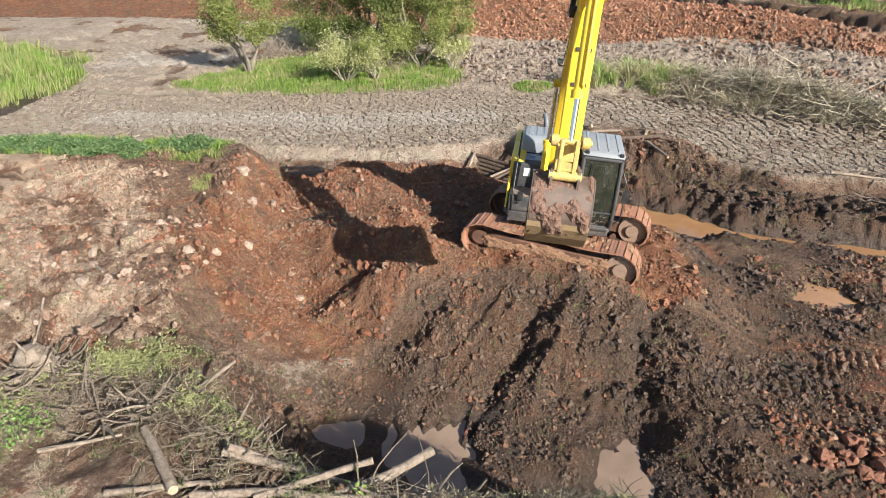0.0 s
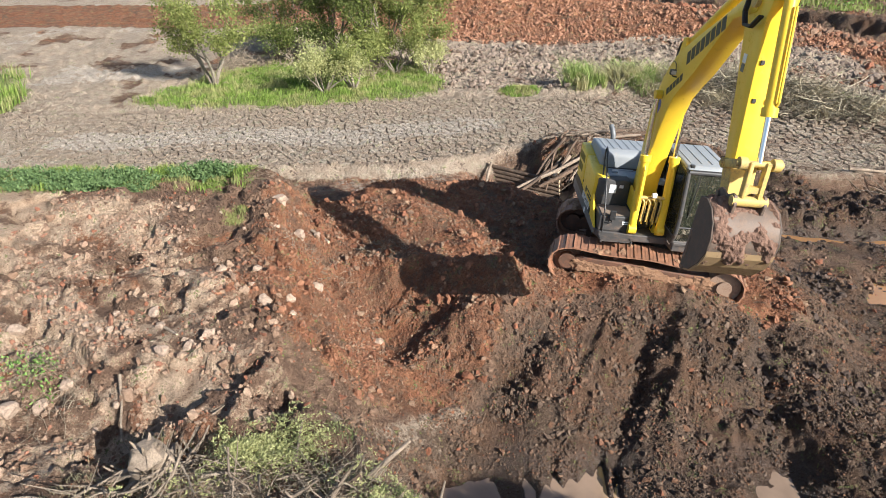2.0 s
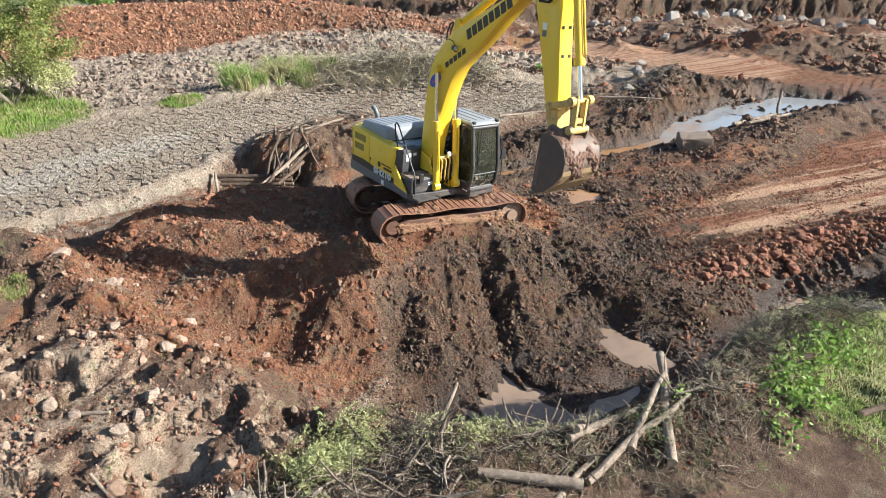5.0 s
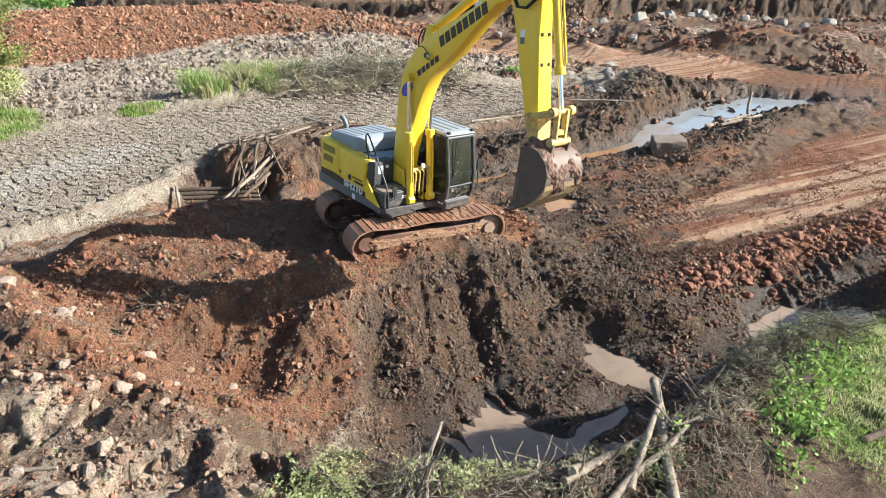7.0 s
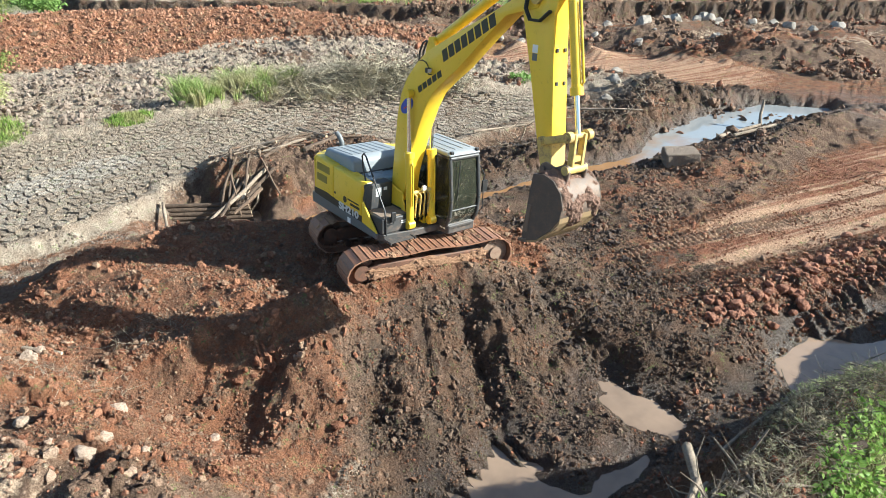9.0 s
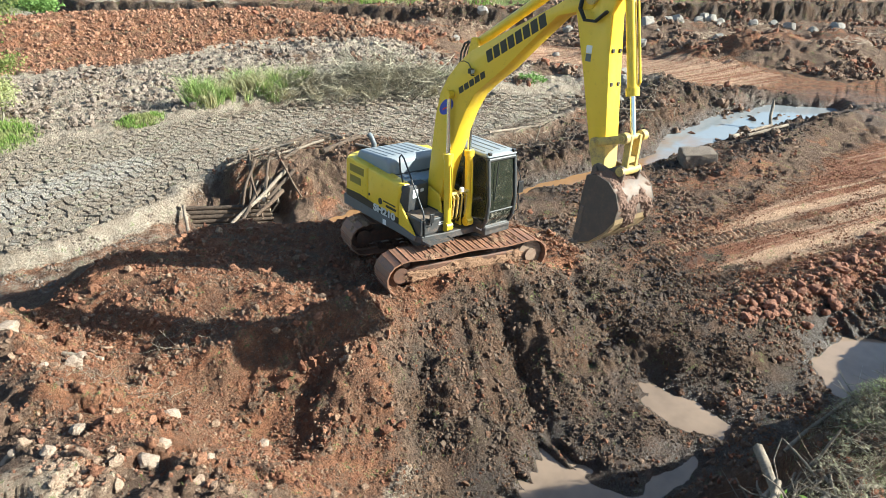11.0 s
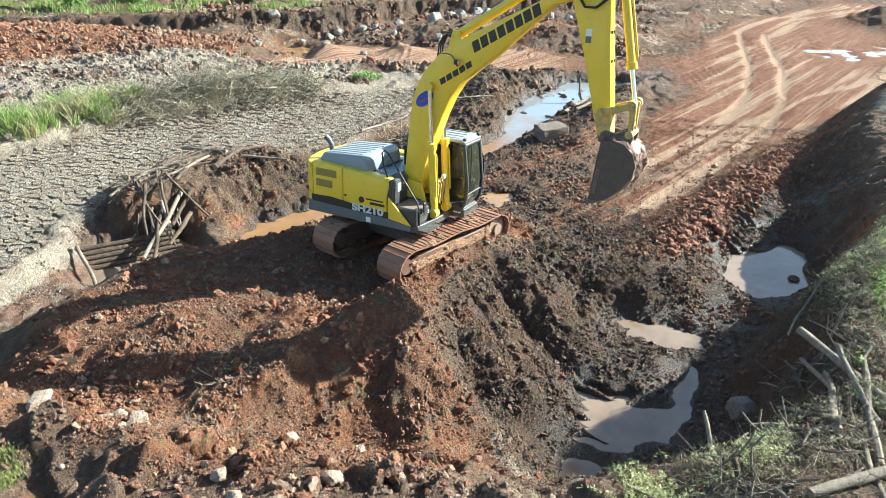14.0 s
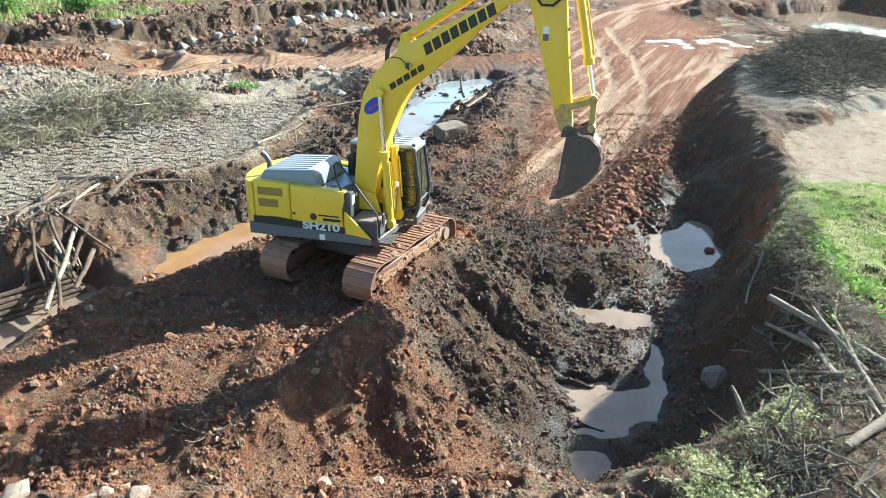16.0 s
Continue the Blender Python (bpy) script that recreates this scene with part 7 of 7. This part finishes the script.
LEAF_LIME = leaf_material("lime_leaves", (0.10, 0.19, 0.03), (0.36, 0.50, 0.13))
CREEPER = leaf_material("creeper_leaves", (0.07, 0.125, 0.045), (0.19, 0.28, 0.11))
LEAF_BRIGHT = leaf_material("bright_leaves", (0.11, 0.20, 0.04), (0.27, 0.40, 0.12))
WEED = leaf_material("pale_wilted_leaves", (0.26, 0.28, 0.11), (0.48, 0.48, 0.22))


def blades(name, n, area, height, width, material, label, keep, seed, lean=0.35, category="grass"):
    rng = np.random.RandomState(seed)
    x, y = rng.uniform(area[0], area[1], n * 5), rng.uniform(area[2], area[3], n * 5)
    ok = rng.uniform(0, 1, n * 5) < keep(x, y)
    x, y = x[ok][:n], y[ok][:n]
    n = len(x)
    z = high(x, y) - 0.01
    h = rng.uniform(height[0], height[1], n) * (0.6 + 0.6 * smooth(fbm(x / 1.1, y / 1.1, 2, seed), -0.4, 0.4))
    a, b = rng.uniform(0, 2 * np.pi, n), rng.uniform(0, 2 * np.pi, n)
    w = width * rng.uniform(0.6, 1.2, n)
    side = np.stack([np.cos(a), np.sin(a), np.zeros(n)], 1) * w[:, None] / 2
    out = np.stack([np.cos(b), np.sin(b), np.zeros(n)], 1) * (h * lean * rng.uniform(0.3, 1.6, n))[:, None]
    root = np.stack([x, y, z], 1)
    up = np.array([0, 0, 1.0])
    mid = root + out * 0.35 + up * (h * 0.6)[:, None]
    tip = root + out + up * (h * rng.uniform(0.75, 1, n))[:, None]
    co = np.stack([root - side, root + side, mid - side * 0.8, mid + side * 0.8, tip], 1).reshape(-1, 3)
    tri = (np.array([[0, 1, 3], [0, 3, 2], [2, 3, 4]])[None] + (np.arange(n) * 5)[:, None, None]).reshape(-1, 3)
    return tagged(new(name, rapid_mesh(name, co, tri, material)), label, category, kind="stuff")


def leaf_cards(centres, spread, n, size, rng):
    """Corners and triangles of n small leaves round centres."""
    c = np.asarray(centres)
    p = c[rng.randint(0, len(c), n)] + rng.normal(0, 1, (n, 3)) * np.asarray(spread)
    rot = turned(n, rng)
    s = size * rng.uniform(0.6, 1.3, n)
    shape = np.array([[0, -1, 0], [0.5, 0, 0.12], [0, 1, 0], [-0.5, 0, 0.12]])
    co = (np.einsum("nij,vj->nvi", rot, shape) * s[:, None, None] + p[:, None, :]).reshape(-1, 3)
    tri = (np.array([[0, 1, 2], [0, 2, 3]])[None] + (np.arange(n) * 4)[:, None, None]).reshape(-1, 3)
    return co, tri


def tree(x, y, h, seed, material, label, stems=3, leaves=5000, size=0.07, spread=0.32, name="tree", category="tree", lean=0.35, group=""):
    """Forked stems with limbs, and a crown of small leaves gathered round the limbs' ends."""
    rr, rng = random.Random(seed), np.random.RandomState(seed)
    base = thing(name, label, category, group, m=Matrix.Translation((x, y, float(high(x, y)) - 0.03)))
    trunk, tips = bmesh.new(), []

    def limb(p, d, length, r, depth):
        pts, rad, q = [p], [r], p
        for k in range(4):
            d = (d + Vector((rr.uniform(-1, 1), rr.uniform(-1, 1), rr.uniform(-0.5, 0.7))) * 0.22).normalized()
            q = q + d * length / 4
            pts.append(q), rad.append(r * (1 - 0.2 * (k + 1)))
        tube(pts, rad, 6, bm=trunk, caps=False)
        if depth == 0:
            tips.extend(pts[1:])
            return
        if depth == 1:
            tips.extend(pts[3:])
        for k in range(rr.randint(2, 4)):
            i = rr.randint(2, 4)
            nd = (d + Vector((rr.uniform(-1, 1), rr.uniform(-1, 1), rr.uniform(-0.35, 0.7))) * 0.9).normalized()
            limb(pts[i], nd, length * rr.uniform(0.5, 0.75), rad[i] * 0.7, depth - 1)

    for k in range(stems):
        a = k * 2 * math.pi / stems + rr.uniform(-0.5, 0.5)
        limb(Vector((0.08 * math.cos(a), 0.08 * math.sin(a), 0)), Vector((lean * math.cos(a), lean * math.sin(a), 1)).normalized(), h * 0.5, 0.021 * h, 2)
    part("trunk", trunk, BARK_PALE, base, "thin forked grey stems")
    co, tri = leaf_cards([t[:] for t in tips], (spread, spread, spread * 0.7), leaves, size, rng)
    co[:, 2] = np.maximum(co[:, 2], 0.05)
    crown = new("crown", rapid_mesh("crown", co, tri, material))
    crown.parent = base
    tagged(crown, "loose crown of small leaves")
    return base


tree(-11.8, 40.2, 6.0, 71, LEAF, "small airy tree with olive-green leaves on grass", 5, 8000, 0.08, 0.28)
tree(-2.3, 43.6, 7.6, 72, LEAF_DEEP, "leafy green tree at the pond's grassy edge", 5, 11000, 0.085, 0.25)
tree(0.2, 44.6, 7.0, 73, LEAF, "leafy green tree at the pond's grassy edge", 4, 8500, 0.085, 0.28)
tree(-5.2, 47.5, 7.4, 74, LEAF_DEEP, "dark leafy tree behind the others", 5, 8500, 0.09, 0.25)
tree(-8.6, 49.5, 6.6, 75, LEAF_DEEP, "half-bare tree with dark foliage", 4, 4000, 0.09, 0.34)
tree(-5.6, 37.6, 3.0, 76, WEED, "low grey-green shrub with bare twigs", 7, 6500, 0.06, 0.3, "shrub", "shrub", 0.8)
tree(-4.0, 38.6, 3.4, 77, LEAF, "yellow-green shrub at the grass's edge", 5, 4200, 0.07, 0.22, "shrub", "shrub", 0.7)
tree(-7.6, 46.0, 3.6, 67, LEAF_DEEP, "dark shrub under the trees", 6, 5500, 0.08, 0.34, "shrub", "shrub", 0.8)
tree(-1.4, 42.0, 3.4, 68, LEAF, "leafy shrub under the trees", 6, 6000, 0.07, 0.32, "shrub", "shrub", 0.7)
tree(-3.6, 45.0, 3.6, 69, LEAF_DEEP, "dark shrub under the trees", 6, 6000, 0.08, 0.34, "shrub", "shrub", 0.8)
tree(0.6, 41.4, 2.6, 78, WEED, "grey-green shrub beside the trees", 5, 2600, 0.07, 0.22, "shrub", "shrub", 0.7)
for k, (x, y, h) in enumerate(((36, 62, 3.0), (40, 58, 2.6), (44, 55.5, 2.4), (48, 60, 3.2), (33, 68, 3.2), (55, 62, 3.4), (28, 76, 3.0), (62, 55, 3.0), (16, 78, 2.6), (46, 49.5, 1.6))):
    tree(x, y, h, 80 + k, LEAF_BRIGHT, "bright green bush on the far bank", 5, 2200, 0.16, 0.42, "bush", "bush", 0.8, "bushes on the far bank")

blades("grass", 26000, (-16, 2, 35, 47.5), (0.07, 0.3), 0.03, GRASS, "fresh green grass at the pond's edge", lambda x, y: mask("cover", 2, x, y), 91)
blades("tall_grass", 7000, (-16, 2, 35, 47.5), (0.15, 0.45), 0.03, GRASS, "taller grass tufts on the pond's grassy edge", lambda x, y: mask("cover", 2, x, y) * patchy(1.3, 135, 0.05, 0.25)(x, y), 102)
blades("tall_grass", 16000, (-40, -20, 30, 50), (0.5, 1.15), 0.04, GRASS, "tall green reeds in thick clumps", lambda x, y: mask("cover", 2, x, y) * patchy(2.2, 111, -0.25, 0.2)(x, y), 92)
blades("tall_grass", 5200, (7.0, 13.5, 34.0, 38.0), (0.5, 1.5), 0.034, REED, "tall grass clump on the pond's far bank", lambda x, y: smooth(1.3 - along([(8.4, 36.4, 0), (10.2, 35.9, 0), (11.6, 35.1, 0), (12.6, 34.5, 0)], x, y)[0], 0, 0.8) * patchy(0.7, 117, -0.1, 0.2)(x, y), 93, 0.7)
blades("dry_grass", 9000, (10.5, 20, 27.5, 36.5), (0.3, 0.8), 0.03, STRAW_GRASS, "bleached dry grass among the brush", lambda x, y: smooth(1.5 - along([(11.5, 35.2, 0), (13, 34, 0), (17, 30.8, 0), (19.0, 29.0, 0)], x, y)[0], 0, 1.0) * patchy(0.9, 118, 0.0, 0.25)(x, y), 94, 1.5)
blades("short_grass", 60000, (-3, 9, -3.5, 6.6), (0.03, 0.11), 0.016, LAWN, "short bright grass on the near bank", lambda x, y: mask("cover", 2, x, y), 95, 0.6)
blades("dry_grass", 6000, (-8.5, 2.5, 5, 10), (0.06, 0.22), 0.01, GRASS_DRY, "flattened dry grass on the near bank", lambda x, y: (high(x, y) > 0.2) * patchy(0.7, 112, -0.1, 0.25)(x, y), 96, 0.9)
blades("grass", 9000, (-17, -6.6, 19.6, 23), (0.08, 0.3), 0.02, GRASS, "grass along the rim of the west bank", lambda x, y: mask("cover", 2, x, y) * patchy(0.8, 113)(x, y), 97)
blades("grass", 1400, (-7.9, -6.9, 17.9, 19.3), (0.04, 0.13), 0.012, GRASS, "small green tuft on the west bank", lambda x, y: smooth(0.42 - np.hypot(x + 7.35, y - 18.5), 0, 0.3), 98)
blades("grass", 1500, (3.6, 7, 35.6, 37.8), (0.1, 0.3), 0.03, GRASS, "thin green patch on the grey bank", lambda x, y: smooth(0.9 - np.hypot((x - 5) / 1.6, y - 36.6), 0, 0.5), 99)
blades("grass", 14000, (24, 80, 44, 95), (0.3, 0.8), 0.09, GRASS, "green scrub on the far bank", lambda x, y: (outside(FAR_BANK, x, y) < -2.5) * patchy(5, 114, -0.05, 0.25)(x, y), 100, 0.5)
blades("grass", 1500, (-8, 8.5, 8, 14), (0.04, 0.14), 0.01, GRASS, "stray green tufts in the mud", lambda x, y: dry_land(x, y) * patchy(0.8, 115, 0.3, 0.45)(x, y), 101)


def leafy(name, spots, n, size, material, label, seed, category="weeds"):
    """Low leafy plants: leaves heaped round spots (x, y, spread, height)."""
    rng = np.random.RandomState(seed)
    s = np.array(spots)
    k = rng.choice(len(s), 40 * len(s), p=s[:, 2] ** 2 / (s[:, 2] ** 2).sum())
    rad, ang = np.sqrt(rng.uniform(0, 1, len(k))) * s[k, 2], rng.uniform(0, 6.283, len(k))
    x, y = s[k, 0] + rad * np.cos(ang), s[k, 1] + rad * np.sin(ang)
    z = high(x, y) + s[k, 3] * rng.uniform(0.3, 1, len(k)) * (1 - 0.6 * (rad / s[k, 2]) ** 2)
    co, tri = leaf_cards(np.stack([x, y, z], 1), (0.1, 0.1, 0.06), n, size, rng)
    return tagged(new(name, rapid_mesh(name, co, tri, material)), label, category, kind="stuff")


leafy("creeper", [(-13.6, 21.3, 0.9, 0.3), (-12.4, 21.2, 0.9, 0.35), (-11.4, 20.8, 0.9, 0.4), (-10.6, 20.9, 0.7, 0.35), (-14.8, 21.4, 0.9, 0.3), (-9.0, 21.4, 0.7, 0.45), (-8.4, 21.6, 0.6, 0.4)], 15000, 0.05, CREEPER, "dense green creeper on the rim of the west bank", 121)
leafy("weeds", [(0.75, 4.9, 0.5, 0.22), (0.3, 5.1, 0.3, 0.2), (1.35, 5.1, 0.45, 0.25), (2.0, 4.9, 0.45, 0.2), (2.6, 4.7, 0.3, 0.15), (-0.3, 4.75, 0.3, 0.25), (0.6, 4.6, 0.25, 0.2), (-1.1, 6.1, 0.2, 0.2)], 950, 0.058, LEAF_LIME, "bright broad-leaved weeds on the near bank", 122)


def sprays(name, spots, stems, material, label, seed, long=(0.3, 0.7), leaf=0.05, each=26, category="cut branch"):
    """Felled leafy branches: arched stems round spots (x, y, spread, heading), each set with narrow leaves."""
    rng, s = np.random.RandomState(seed), np.array(spots)
    k = rng.randint(0, len(s), stems)
    x, y = s[k, 0] + rng.normal(0, 0.5, stems) * s[k, 2], s[k, 1] + rng.normal(0, 0.3, stems) * s[k, 2]
    head = s[k, 3] + rng.normal(0, 0.7, stems)
    ln = rng.uniform(*long, stems)
    t = rng.uniform(0.15, 1, (stems, each))
    px, py = x[:, None] + np.cos(head)[:, None] * ln[:, None] * t, y[:, None] + np.sin(head)[:, None] * ln[:, None] * t
    pz = high(px, py) + 0.04 + (rng.uniform(0.05, 0.3, stems)[:, None]) * np.sin(np.pi * (0.15 + 0.75 * t))
    p = np.stack([px, py, pz], 2).reshape(-1, 3) + rng.normal(0, 0.012, (stems * each, 3))
    h = np.repeat(head, each) + rng.choice([-1, 1], stems * each) * rng.uniform(0.3, 1.1, stems * each)
    up = rng.normal(0.1, 0.4, stems * each)
    d = np.stack([np.cos(h) * np.cos(up), np.sin(h) * np.cos(up), np.sin(up)], 1)
    w = np.cross(d, np.array([0, 0, 1.0]) + rng.normal(0, 0.4, d.shape))
    w /= np.linalg.norm(w, axis=1)[:, None]
    size = leaf * rng.uniform(0.6, 1.4, len(p))[:, None]
    co = np.stack([p, p + d * size * 0.5 + w * size * 0.17, p + d * size, p + d * size * 0.5 - w * size * 0.17], 1).reshape(-1, 3)
    tri = (np.array([[0, 1, 2], [0, 2, 3]])[None] + (np.arange(len(p)) * 4)[:, None, None]).reshape(-1, 3)
    return tagged(new(name, rapid_mesh(name, co, tri, material)), label, category, kind="stuff")


sprays("wilted_branch", [(-6.1, 9.2, 0.5, 0.5), (-5.6, 9.5, 0.6, 0.3), (-5.2, 9.4, 0.5, -0.2), (-5.9, 9.0, 0.4, 0.8)], 280, WEED, "wilted pale-green foliage on felled branches", 123)
sprays("wilted_branch", [(-4.3, 8.2, 0.4, 0.8), (-3.9, 7.7, 0.4, 1.2), (-6.6, 8.5, 0.5, 2.0), (-7.3, 8.0, 0.5, 1.2), (-3.0, 7.5, 0.4, 1.0), (-1.9, 7.0, 0.4, 1.2)], 120, WEED, "wilted pale-green foliage among grey roots", 124)
sprays("wilted_branch", [(2.2, 5.8, 0.4, 0.8), (2.7, 5.5, 0.4, 0.4)], 50, WEED, "heap of wilted cut branches on the bank's edge", 127)
sprays("dry_branch", [(-1.9, 5.9, 0.7, 0.8), (-0.5, 5.7, 0.7, 0.4), (-3.1, 6.6, 0.8, 1.0), (0.9, 5.7, 0.8, 0.5), (-3.6, 7.8, 0.7, 1.0), (4.2, 4.6, 0.4, 0.8), (3.2, 5.2, 0.4, 0.8), (5.4, 4.1, 0.4, 0.8), (6.6, 3.65, 0.4, 0.8), (7.8, 3.2, 0.4, 0.8), (1.4, 5.9, 0.4, 0.8)], 330, GRASS_DRY, "dry grey foliage of cut branches on the near bank", 128, (0.25, 0.6), 0.045)
leafy("weeds", [(-9.6, 11.6, 0.3, 0.3), (-9.9, 12.1, 0.35, 0.3), (-10.4, 11.9, 0.3, 0.25), (-6.4, 7.6, 0.4, 0.2), (-6.9, 7.9, 0.3, 0.2)], 850, 0.035, LEAF_BRIGHT, "small green weeds among the stones", 125)
leafy("weeds", [(19.4, 30.5, 0.9, 0.5), (24.0, 27.0, 0.8, 0.4)], 900, 0.09, LEAF_BRIGHT, "green weeds on the far pond bank", 126)
